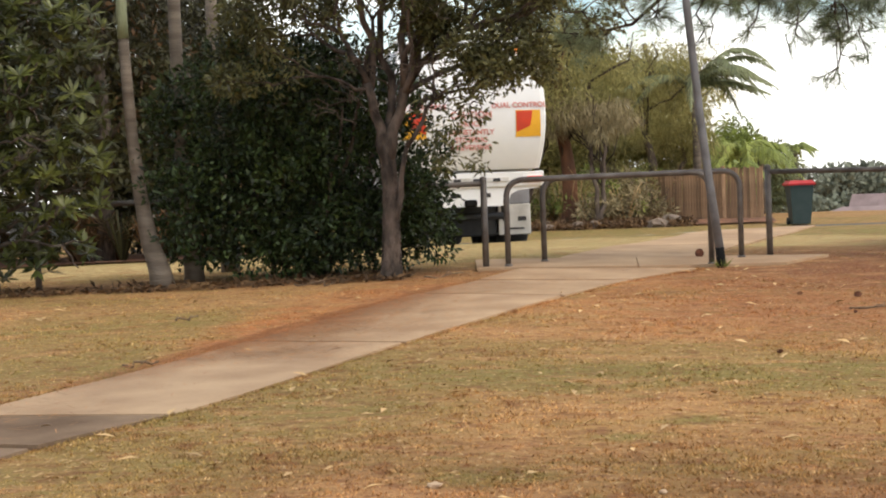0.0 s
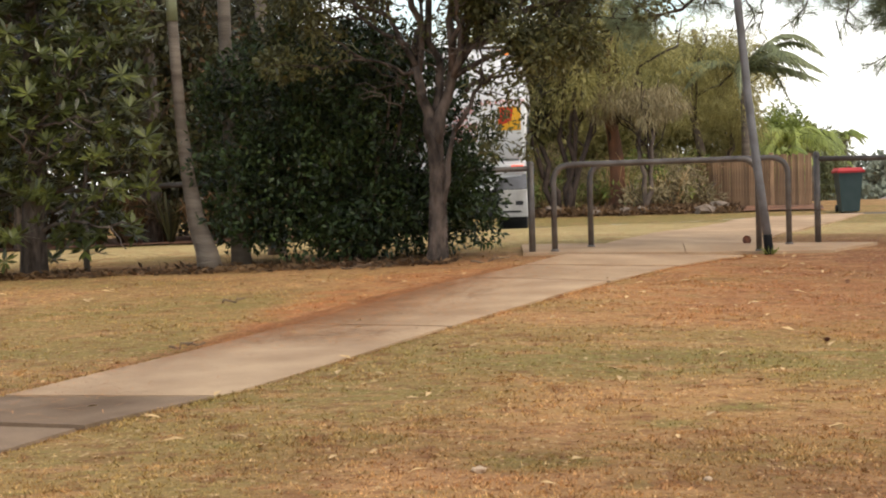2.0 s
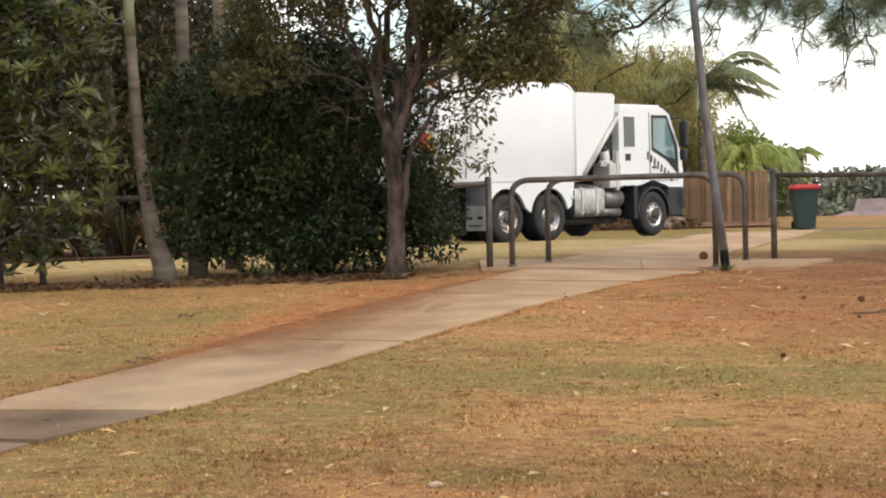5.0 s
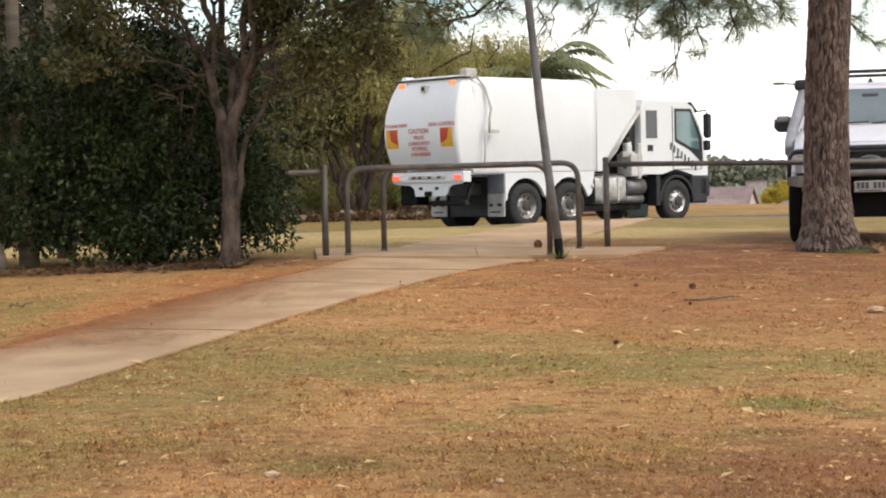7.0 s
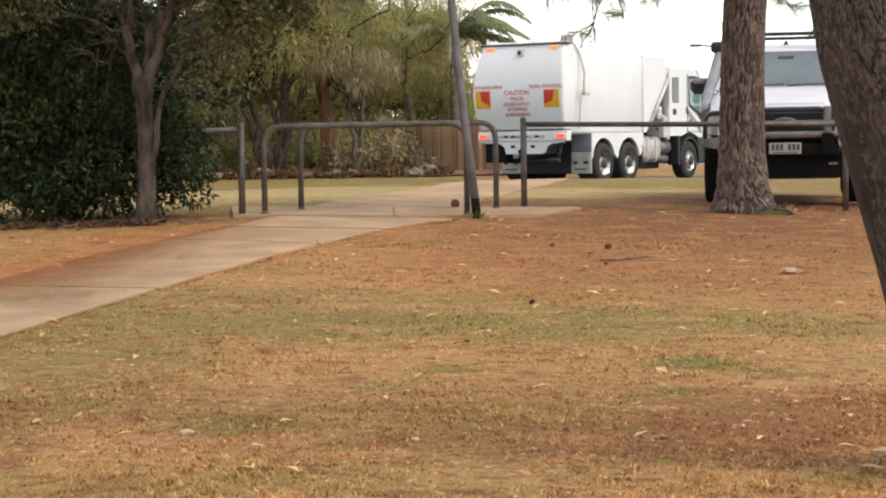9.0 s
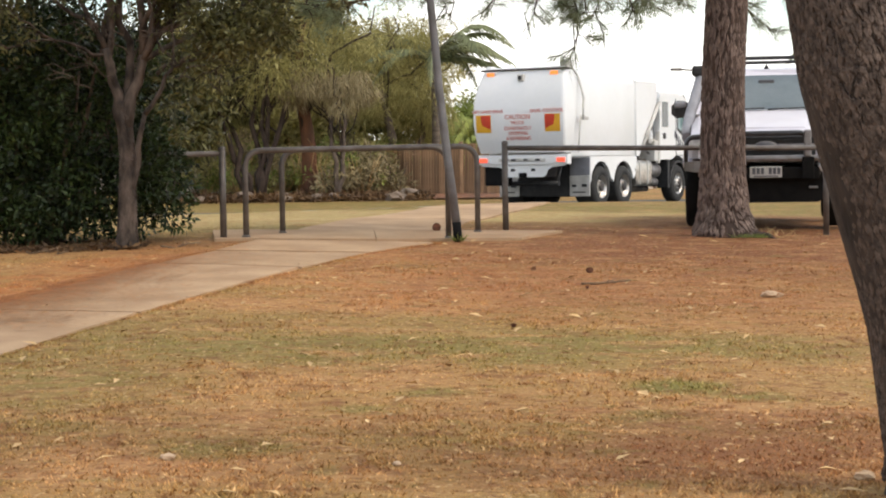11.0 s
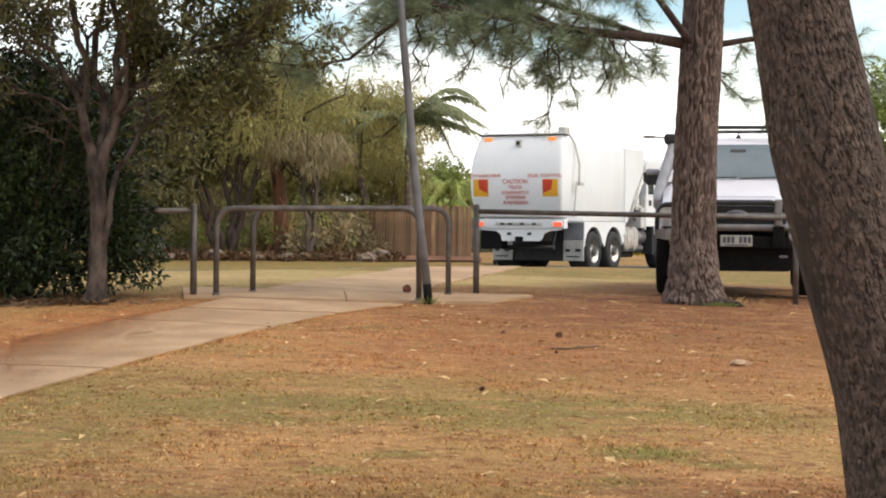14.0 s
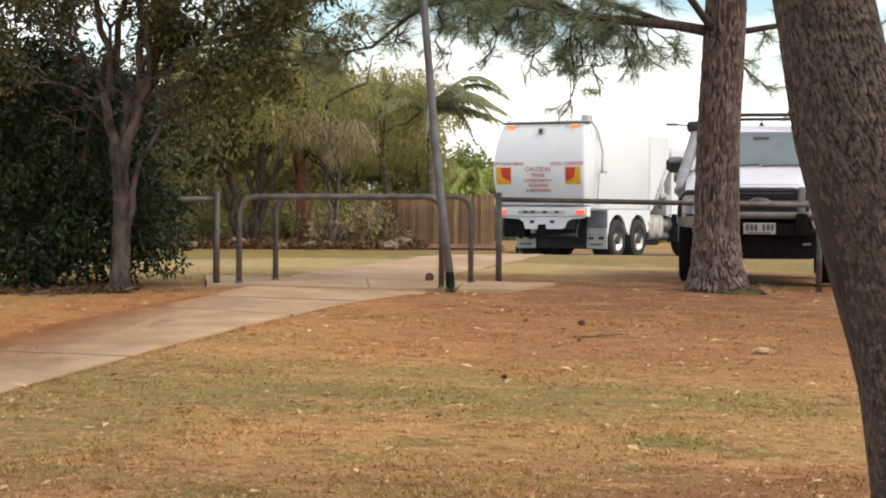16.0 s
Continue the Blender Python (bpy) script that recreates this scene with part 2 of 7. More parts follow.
LEAF_TREE = mat("olive_leaf", (0.15, 0.14, 0.05), (0.07, 0.07, 0.025), 0.45, scale=1.0, island=0.6, bump=0, translucent=0.35)
# leaves standing in shade: the shade is put into this dark colour
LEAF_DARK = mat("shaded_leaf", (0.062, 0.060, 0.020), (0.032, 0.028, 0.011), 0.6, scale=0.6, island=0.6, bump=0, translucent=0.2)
LEAF_BROWN = mat("dead_leaf", (0.17, 0.095, 0.04), (0.09, 0.05, 0.024), 0.8, scale=1, island=0.5, bump=0, translucent=0.2)
LEAF_OLIVE = mat("grey_olive_foliage", (0.47, 0.42, 0.17), (0.32, 0.29, 0.11), 0.7, scale=0.45, island=0.45, bump=0, translucent=0.5)
LEAF_WEEP = mat("straw_weeping_foliage", (0.38, 0.31, 0.17), (0.27, 0.215, 0.115), 0.8, scale=0.6, island=0.4, bump=0, translucent=0.2)
LEAF_PALM = mat("palm_frond", (0.23, 0.25, 0.12), (0.13, 0.15, 0.07), 0.5, scale=0.8, island=0.4, bump=0, translucent=0.2)
LEAF_LIME = mat("yellow_green_leaf", (0.30, 0.34, 0.08), (0.15, 0.20, 0.05), 0.6, scale=0.6, island=0.45, bump=0, translucent=0.25)
LEAF_YELLOW = mat("yellow_leaf", (0.55, 0.44, 0.05), (0.40, 0.32, 0.05), 0.6, scale=0.6, island=0.4, bump=0, translucent=0.25)
FALLEN_NEEDLE = mat("fallen_needle", (0.42, 0.20, 0.075), (0.24, 0.105, 0.04), 0.9, scale=3, island=0.5, bump=0)
NEEDLE = mat("pine_needle", (0.30, 0.35, 0.22), (0.20, 0.25, 0.14), 0.5, scale=2, island=0.5, bump=0, translucent=0.55)
# far leaf colour lifted towards grey-green, with the haze of distance put in
HILL = mat("haze_lifted_trees", (0.22, 0.235, 0.175), (0.16, 0.175, 0.125), 0.95, scale=0.1, island=0.35, bump=0)
WHITE = mat("white_paint", (0.80, 0.80, 0.79), (0.76, 0.76, 0.74), 0.32, scale=0.9, fine=8, bump=0.01, spec=0.5, grain=0.03)
DUSTY = mat("dusty_white_paint", (0.62, 0.60, 0.56), (0.44, 0.42, 0.38), 0.55, scale=3, bump=0.04)
SILVER = mat("silver_car_paint", (0.74, 0.71, 0.75), (0.67, 0.64, 0.68), 0.28, 0.25, scale=2, bump=0, grain=0.03)
BLACK = mat("black_plastic", (0.022, 0.022, 0.023), (0.035, 0.034, 0.033), 0.55, scale=8, bump=0.05)
RUBBER = mat("tyre_rubber", (0.025, 0.024, 0.023), (0.04, 0.038, 0.035), 0.85, scale=9, bump=0.15)
ALLOY = mat("polished_alloy", (0.62, 0.58, 0.53), (0.40, 0.37, 0.33), 0.3, 0.9, scale=9, bump=0.05)
STEEL = mat("chassis_steel", (0.05, 0.045, 0.045), (0.10, 0.08, 0.065), 0.6, 0.2, scale=5, bump=0.1)
RED = mat("red_vinyl", (0.62, 0.055, 0.02), (0.55, 0.05, 0.02), 0.5, scale=5, bump=0)
YELLOW = mat("yellow_vinyl", (0.80, 0.42, 0.03), (0.75, 0.38, 0.03), 0.5, scale=5, bump=0)
LETTER = mat("faded_red_lettering", (0.66, 0.24, 0.20), (0.60, 0.20, 0.17), 0.6, bump=0)
GREY_INK = mat("grey_lettering", (0.12, 0.12, 0.13), (0.1, 0.1, 0.11), 0.6, bump=0)
TAIL_RED = glow("lit_tail_lamp", (0.9, 0.10, 0.05), 1.2)
AMBER = glow("lit_amber_lamp", (1.0, 0.30, 0.06), 0.7)
GLASS_DARK = mat("tinted_glass", (0.02, 0.03, 0.032), (0.03, 0.04, 0.042), 0.06, scale=2, bump=0, spec=0.9)
# cab glass: the sky's reflection is put into the teal base colour
GLASS_SKY_TEAL = mat("windscreen_glass", (0.16, 0.26, 0.26), (0.09, 0.15, 0.155), 0.06, scale=1, bump=0, spec=0.9, grain=0.05)
GLASS_CAR = mat("car_windscreen_glass", (0.13, 0.155, 0.15), (0.20, 0.225, 0.215), 0.10, scale=1.2, bump=0, spec=0.9)
CHROME = mat("chrome", (0.75, 0.75, 0.75), (0.6, 0.6, 0.6), 0.12, 1.0, bump=0)
LAMP_GLASS = mat("headlamp_glass", (0.75, 0.75, 0.72), (0.5, 0.5, 0.5), 0.12, scale=10, bump=0.1)
BIN_GREEN = mat("dark_green_plastic", (0.028, 0.05, 0.045), (0.04, 0.06, 0.055), 0.5, scale=4, bump=0.05)
BIN_RED = mat("red_plastic", (0.45, 0.03, 0.03), (0.38, 0.025, 0.025), 0.45, scale=4, bump=0.03)
PALING = mat("weathered_paling", (0.44, 0.27, 0.15), (0.20, 0.12, 0.07), 0.9, scale=3, fine=40, bump=0.4, stretch=(3, 3, 0.4), random_v=0.35)
MULCH = mat("red_brown_mulch", (0.23, 0.105, 0.055), (0.12, 0.058, 0.034), 0.97, scale=2.5, fine=35, bump=0.8)
BAR_GREY = mat("grey_powder_coat", (0.13, 0.13, 0.13), (0.09, 0.09, 0.09), 0.45, scale=5, bump=0.03)
SHEATH = mat("pale_palm_sheath", (0.24, 0.255, 0.15), (0.16, 0.18, 0.09), 0.6, scale=3, stretch=(1, 1, 0.3))
SNORKEL_GREY = mat("faded_grey_plastic", (0.30, 0.30, 0.32), (0.22, 0.22, 0.235), 0.5, scale=4, bump=0.05)
BAR_SILVER = mat("dusty_silver_bar", (0.26, 0.245, 0.24), (0.17, 0.155, 0.145), 0.4, 0.4, scale=5, bump=0.04)
FLAT_BLACK = mat("matt_black_steel", (0.009, 0.009, 0.009), (0.014, 0.013, 0.012), 0.9, scale=8, bump=0.05, spec=0.1)
BAR_DARK = mat("dark_bar_tube", (0.07, 0.07, 0.073), (0.045, 0.045, 0.046), 0.4, 0.3, scale=6, bump=0.04)
STONE = mat("pale_stone", (0.60, 0.43, 0.28), (0.36, 0.25, 0.16), 0.95, scale=12, fine=60, bump=0.5, spec=0.1)
POLE_GREY = mat("grey_painted_pole", (0.18, 0.18, 0.185), (0.12, 0.117, 0.115), 0.6, scale=5, bump=0.05)
ROCK = mat("sandstone_rock", (0.24, 0.18, 0.135), (0.13, 0.10, 0.075), 0.95, scale=4, fine=30, bump=0.6)
BRICK = mat("red_brick", (0.30, 0.13, 0.085), (0.22, 0.095, 0.06), 0.9, scale=5, bump=0.3, random_v=0.2)
ROOF = mat("mauve_brown_roof_tile", (0.27, 0.20, 0.19), (0.20, 0.145, 0.135), 0.85, scale=1, fine=12, bump=0.3)
RENDER = mat("cream_wall", (0.52, 0.47, 0.40), (0.46, 0.41, 0.35), 0.9, scale=1)
SOLAR = mat("solar_panel", (0.36, 0.36, 0.40), (0.29, 0.29, 0.33), 0.4, 0.2, bump=0)
STICK = mat("dry_stick", (0.20, 0.13, 0.08), (0.12, 0.08, 0.05), 0.95, scale=20)
PALE_LEAF = mat("pale_dead_leaf", (0.64, 0.44, 0.21), (0.42, 0.25, 0.11), 0.8, scale=12, random_v=0.3, bump=0)
CONE = mat("pine_cone", (0.20, 0.075, 0.04), (0.10, 0.04, 0.025), 0.9, scale=30, island=0.3)


# ---- mesh helpers ----
class Mesh:
    """Collects vertices and faces of one part."""

    def __init__(self):
        self.v, self.f, self.smooth = [], [], []

    def add(self, verts, faces, smooth=False):
        k = len(self.v)
        self.v += [tuple(p) for p in verts]
        self.f += [tuple(i + k for i in q) for q in faces]
        self.smooth += [smooth] * len(faces)
        return self

    def box(self, x0, x1, y0, y1, z0, z1, bevel=0.0):
        b = min(bevel, (x1 - x0) / 2.01, (y1 - y0) / 2.01, (z1 - z0) / 2.01)
        if b <= 0:
            vs = [(x, y, z) for z in (z0, z1) for x, y in ((x0, y0), (x1, y0), (x1, y1), (x0, y1))]
            return self.add(vs, [(3, 2, 1, 0), (4, 5, 6, 7), (0, 1, 5, 4), (1, 2, 6, 5), (2, 3, 7, 6), (3, 0, 4, 7)])
        bm = bmesh.new()
        bmesh.ops.create_cube(bm, size=1, matrix=Matrix.LocRotScale(((x0 + x1) / 2, (y0 + y1) / 2, (z0 + z1) / 2), None, (x1 - x0, y1 - y0, z1 - z0)))
        bmesh.ops.bevel(bm, geom=bm.edges[:], offset=b, segments=2, affect="EDGES", profile=0.5)
        bm.verts.index_update()
        self.add([v.co[:] for v in bm.verts], [tuple(v.index for v in q.verts) for q in bm.faces])
        bm.free()
        return self

    def tube(self, pts, radii, seg=10, cap=True, wobble=0.0, rng=None):
        """A tube along points with a radius at each."""
        pts = [Vector(p) for p in pts]
        if not hasattr(radii, "__len__"):
            radii = [radii] * len(pts)
        rings, up = [], None
        for i, p in enumerate(pts):
            d = (pts[min(i + 1, len(pts) - 1)] - pts[max(i - 1, 0)]).normalized()
            if up is None:
                up = Vector((1, 0, 0)) if abs(d.x) < 0.9 else Vector((0, 1, 0))
            a = d.cross(up).normalized()
            up = a.cross(d).normalized()
            ring = []
            for j in range(seg):
                th = 2 * math.pi * j / seg
                r = radii[i] * (1 + (rng.uniform(-wobble, wobble) if wobble else 0))
                ring.append(p + (a * math.cos(th) + up * math.sin(th)) * r)
            rings.append(ring)
        vs = [v for ring in rings for v in ring]
        fs = [(i * seg + j, i * seg + (j + 1) % seg, (i + 1) * seg + (j + 1) % seg, (i + 1) * seg + j) for i in range(len(pts) - 1) for j in range(seg)]
        self.add(vs, fs, True)
        if cap:
            k = len(self.v) - len(vs)
            self.f += [tuple(k + j for j in reversed(range(seg))), tuple(k + (len(pts) - 1) * seg + j for j in range(seg))]
            self.smooth += [False, False]
        return self

    def disc(self, c, axis, profile, seg=24):
        """A turned shape: profile of (radius, offset along the axis) round the axis through c."""
        axis = Vector(axis).normalized()
        a = axis.orthogonal().normalized()
        b = axis.cross(a)
        n = len(profile)
        vs = [Vector(c) + axis * h + (a * math.cos(2 * math.pi * j / seg) + b * math.sin(2 * math.pi * j / seg)) * r for r, h in profile for j in range(seg)]
        fs = [(i * seg + j, i * seg + (j + 1) % seg, (i + 1) * seg + (j + 1) % seg, (i + 1) * seg + j) for i in range(n - 1) for j in range(seg)]
        return self.add(vs, fs, True)

    def prism(self, poly, y0, y1, axis="y"):
        """A polygon in x and z (or in y and z for axis x) drawn out along the axis."""
        n = len(poly)
        put = (lambda a, b, t: (a, t, b)) if axis == "y" else ((lambda a, b, t: (t, a, b)) if axis == "x" else (lambda a, b, t: (a, b, t)))
        vs = [put(a, b, y0) for a, b in poly] + [put(a, b, y1) for a, b in poly]
        return self.add(vs, [tuple(range(n)), tuple(reversed(range(n, 2 * n)))] + [(i, (i + 1) % n + 0, (i + 1) % n + n, i + n)[::-1] for i in range(n)])

    def loft(self, sections, closed=True, caps=True, smooth=True):
        n = len(sections[0])
        vs = [p for s in sections for p in s]
        m = n if closed else n - 1
        fs = [(i * n + j, i * n + (j + 1) % n, (i + 1) * n + (j + 1) % n, (i + 1) * n + j) for i in range(len(sections) - 1) for j in range(m)]
        self.add(vs, fs, smooth)
        if caps:
            k = len(self.v) - len(vs)
            self.f += [tuple(k + j for j in reversed(range(n))), tuple(k + (len(sections) - 1) * n + j for j in range(n))]
            self.smooth += [False, False]
        return self

    def data(self, name, material, fix=True):
        me = bpy.data.meshes.new(name)
        me.from_pydata(self.v, [], self.f)
        me.polygons.foreach_set("use_smooth", self.smooth)
        if fix:
            bm = bmesh.new()
            bm.from_mesh(me)
            bmesh.ops.recalc_face_normals(bm, faces=bm.faces)
            bm.to_mesh(me)
            bm.free()
        me.materials.append(material)
        me.update()
        return me


def part(name, shape, material, parent=None, label="", m=None, fix=True):
    """Links a Mesh (or mesh data) as one object under a thing or a part."""
    ob = new(name, shape.data(name, material, fix) if isinstance(shape, Mesh) else shape)
    if parent is not None:
        ob.parent = parent
    if m is not None:
        ob.matrix_basis = m
    return tagged(ob, label)


def thing(name, label, category, m=None, group="", kind=""):
    ob = new(name)
    ob.empty_display_size = 0.2
    if m is not None:
        ob.matrix_basis = m
    return tagged(ob, label, category, group, kind)


def smooth_step(a):
    a = min(1.0, max(0.0, a))
    return a * a * (3 - 2 * a)


def lerp_table(v, xs, ys):
    return float(np.interp(v, xs, ys))


# ---- the ground ----
def road_z(x, y):
    return lerp_table(y, (36, 40, 46, 60), (0.55, 0.52, 0.37, 0.37)) + 0.022 - 0.0016 * x


def lawn_z(x, y):
    b = lerp_table(y, (-30, 0, 20.5, 24, 30, 36, 38), (-0.9, 0, 0.70, 0.77, 0.75, 0.74, 0.73))
    return b + 0.036 * min(x + 1, 0) * smooth_step(y / 8) + 0.02 * max(x + 1, 0) * smooth_step((y - 26) / 15) - 0.0236 * max(-60, min(60, x))


def kerb_y(x):
    return lerp_table(x, (-60, -1.5, 3.0, 60), (30.0, 30.0, 36.6, 36.6))


def far_y(x):
    """The street's far edge."""
    return lerp_table(x, (-60, -4, -2, 2, 6, 60), (43.6, 43.6, 44.6, 49.5, 55.3, 55.3))


def ground_z(x, y):
    """The lie of the land: lawn rising to the gate, the verge's crest, the road dip, the gardens beyond and the fall of the hill behind."""
    ky = kerb_y(x)
    if y < ky:
        return lawn_z(x, y) + 0.012 * noise.noise((x * 0.7, y * 0.7, 0))
    if y < ky + 0.7 and x >= -5.6:
        k = (y - ky) / 0.7
        return lawn_z(x, ky) * (1 - k) + (road_z(x, ky + 0.7) - 0.06) * k
    fy = far_y(x)
    if x < -5.6:
        return lawn_z(x, min(y, ky)) + (0.0 if y < 55.5 else -6.0 * smooth_step((y - 70) / 60) - 8.0 * smooth_step((y - 150) / 300))
    if y < fy:
        return road_z(max(-60, min(60, x)), y) - 0.06
    if y < 55.5:
        return road_z(max(-60, min(60, x)), y) + 0.09 * smooth_step((y - fy) / 0.6) - 0.06
    k = smooth_step((y - 55.5) / 1.5)
    near = (road_z(max(-60, min(60, x)), 55.5) + 0.03) * (1 - k) + (road_z(max(-12, min(9, x)), 57) + 0.17) * k
    fall = -6.0 * smooth_step((y - 70) / 60) - 8.0 * smooth_step((y - 150) / 300)
    return near + fall - 0.0236 * max(0, min(150, x) - 9) * k


def sheet(xs, ys, z, lift=0.0):
    n = len(xs)
    vs = [(x, y, z(x, y) + lift) for y in ys for x in xs]
    fs = [(j * n + i, j * n + i + 1, (j + 1) * n + i + 1, (j + 1) * n + i) for j in range(len(ys) - 1) for i in range(n - 1)]
    return Mesh().add(vs, fs, True)


def build_ground():
    xs = [-3000, -900, -300, -100, -50, -30, -20] + [x * 0.5 for x in range(-30, 31)] + [20, 30, 50, 100, 300, 900, 3000]
    ys = [-900, -200, -60, -20, -8, -3] + [y * 0.5 for y in range(0, 73)] + [36.5, 36.85, 37.2] + list(range(38, 74, 2)) + [80, 90, 100, 115, 130, 150, 200, 300, 500, 1000, 2500, 4500]
    tagged(part("ground", sheet(xs, sorted(set(ys)), ground_z), LAWN_MAT), "dry winter lawn with straw, green patches and fallen needles", "lawn", kind="structure")
    road_x = [-5.4, -5, -4, -3] + [x * 0.5 for x in range(-4, 8)] + [4, 6, 8, 10, 14, 20, 40, 80]
    n, road = len(road_x), Mesh()
    shares = [0, 0.04, 0.1, 0.2, 0.3, 0.4, 0.5, 0.6, 0.75, 0.9, 1]
    vs = [(x, kerb_y(x) + 0.35 + (far_y(x) - kerb_y(x) - 0.35) * k, road_z(x, kerb_y(x) + 0.35 + (far_y(x) - kerb_y(x) - 0.35) * k)) for k in shares for x in road_x]
    road.add(vs, [(j * n + i, j * n + i + 1, (j + 1) * n + i + 1, (j + 1) * n + i) for j in range(len(shares) - 1) for i in range(n - 1)], True)
    tagged(part("road", road, ROAD_MAT), "worn dark grey asphalt street", "road", kind="structure")
    kerb = Mesh()
    sec = []
    for x in road_x:
        y, z = kerb_y(x), lawn_z(x, kerb_y(x))
        sec.append([(x, y, z - 0.15), (x, y, z - 0.012), (x, y + 0.25, z - 0.014), (x, y + 0.4, road_z(x, y) - 0.1)])
    kerb.loft(sec, smooth=False)
    tagged(part("kerb", kerb, KERB), "grey concrete kerb along the street", "kerb", kind="structure")
    bed = sheet([x * 1.0 for x in range(-16, 6)], [56, 57, 58, 60, 62, 66, 70], ground_z, 0.05)
    tagged(part("garden_bed", bed, MULCH), "red-brown mulched garden bed under the trees", "garden bed", kind="structure")
    bed = sheet([x * 0.5 for x in range(-40, -9)], [27.5 + 0.5 * i for i in range(12)], ground_z, 0.03)
    tagged(part("garden_bed", bed, MULCH), "dark mulched bed below a dense tree belt", "garden bed", kind="structure")


build_ground()


def grass_blades():
    """Short dry blades over the nearer lawn."""
    rng = np.random.default_rng(4)
    n = 170000
    y = 6.2 + 17.0 * rng.random(n) ** 1.7
    x = y * rng.uniform(-0.46, 0.38, n)
    e = 14000
    ey = rng.uniform(7.4, 19.9, e)
    left = np.interp(ey, [p[1] for p in PATH_L], [p[0] for p in PATH_L]) + 0.02 - np.abs(rng.normal(0, 0.06, e)) + 0.05 * np.sin(ey * 9) * np.sin(ey * 3.7)
    right = np.interp(ey, [p[1] for p in PATH_R], [p[0] for p in PATH_R]) - 0.02 + np.abs(rng.normal(0, 0.05, e))
    x, y = np.concatenate([x, np.where(rng.random(e) < 0.5, left, right)]), np.concatenate([y, ey])
    edge = np.concatenate([np.zeros(n, bool), np.ones(e, bool)])
    n += e
    # tufts: blades gathered round a few thousand crowns
    c = 9000
    cy = 6.4 + 12.0 * rng.random(c) ** 1.5
    cx = cy * rng.uniform(-0.46, 0.38, c)
    ty, tx = np.repeat(cy, 9), np.repeat(cx, 9)
    ok = ~in_path(tx, ty)
    tx, ty = tx[ok] + rng.normal(0, 0.016, ok.sum()), ty[ok] + rng.normal(0, 0.016, ok.sum())
    x, y, edge = np.concatenate([x, tx]), np.concatenate([y, ty]), np.concatenate([edge, np.ones(len(tx), bool)])
    n = len(x)
    patch = np.sin(x * 2.7 + 1.3 * np.sin(y * 1.9)) * np.sin(y * 3.1 + 1.7 * np.sin(x * 2.2)) * 0.5 + 0.5
    keep = edge | (~in_path(x, y) & (rng.random(n) < 0.35 + 0.65 * patch))
    edge = edge[keep]
    x, y = x[keep], y[keep]
    n = len(x)
    z = np.array([ground_z(a, b) for a, b in zip(x, y)]) - 0.004
    h = rng.uniform(0.006, 0.019, n) * np.where(edge, 1.25, 1.0) * (0.6 + 0.8 * (np.sin(x * 3.1) * np.sin(y * 2.3 + 1) * 0.5 + 0.5))
    w = rng.uniform(0.003, 0.007, n)
    a = rng.uniform(0, 2 * np.pi, n)
    lean = rng.uniform(0.2, 1.5, n) * h
    b = rng.uniform(0, 2 * np.pi, n)
    base = np.stack([x, y, z], 1)
    side = np.stack([np.cos(a) * w, np.sin(a) * w, np.zeros(n)], 1)
    tip = np.stack([np.cos(b) * lean, np.sin(b) * lean, h], 1)
    vs = np.stack([base - side, base + side, base + tip], 1).reshape(-1, 3)
    tagged(stuff_mesh("grass", vs, 3, BLADE_MAT), "short dry mown grass with scattered green tufts", "grass", kind="stuff")


def stuff_mesh(name, verts, corners, material, parent=None):
    """A mesh of loose polygons, each with that many corners, from one array."""
    n = len(verts) // corners
    me = bpy.data.meshes.new(name)
    me.vertices.add(len(verts))
    me.vertices.foreach_set("co", np.asarray(verts, dtype=np.float32).ravel())
    me.loops.add(len(verts))
    me.loops.foreach_set("vertex_index", np.arange(len(verts), dtype=np.int32))
    me.polygons.add(n)
    me.polygons.foreach_set("loop_start", np.arange(0, len(verts), corners, dtype=np.int32))
    me.update(calc_edges=True)
    me.materials.append(material)
    ob = new(name, me)
    if parent is not None:
        ob.parent = parent
    return ob


# ---- path and apron ----
PATH_L = [(-4.60, 7.4), (-4.05, 9.0), (-3.49, 10.85), (-3.02, 12.1), (-2.58, 13.7), (-2.14, 15.5), (-1.62, 17.3), (-1.25, 18.6), (-0.85, 19.9)]
PATH_R = [(-3.35, 7.4), (-2.80, 9.0), (-2.30, 10.2), (-1.88, 11.5), (-1.40, 13.2), (-0.93, 14.7), (-0.32, 16.8), (0.22, 18.3), (0.95, 19.6)]
FAR_L = [(-0.55, 21.6), (-0.05, 24.0), (0.51, 26.8), (1.05, 30.2), (1.50, 33.2), (1.9, 34.4)]
FAR_R = [(1.15, 21.6), (1.60, 24.0), (2.10, 26.8), (2.75, 30.2), (3.42, 33.6), (3.95, 36.2)]


def along(line, k):
    """The point a share k of the way along a line."""
    i = min(int(k * (len(line) - 1)), len(line) - 2)
    u = k * (len(line) - 1) - i
    return (line[i][0] * (1 - u) + line[i + 1][0] * u, line[i][1] * (1 - u) + line[i + 1][1] * u)


def in_path(x, y):
    x0 = np.interp(y, [p[1] for p in PATH_L], [p[0] for p in PATH_L])
    x1 = np.interp(y, [p[1] for p in PATH_R], [p[0] for p in PATH_R])
    hit = (x > x0 + 0.02) & (x < x1 - 0.02) & (y < 19.9)
    return hit | ((x > -1.35) & (x < 2.2) & (y >= 19.9) & (y < 21.7))


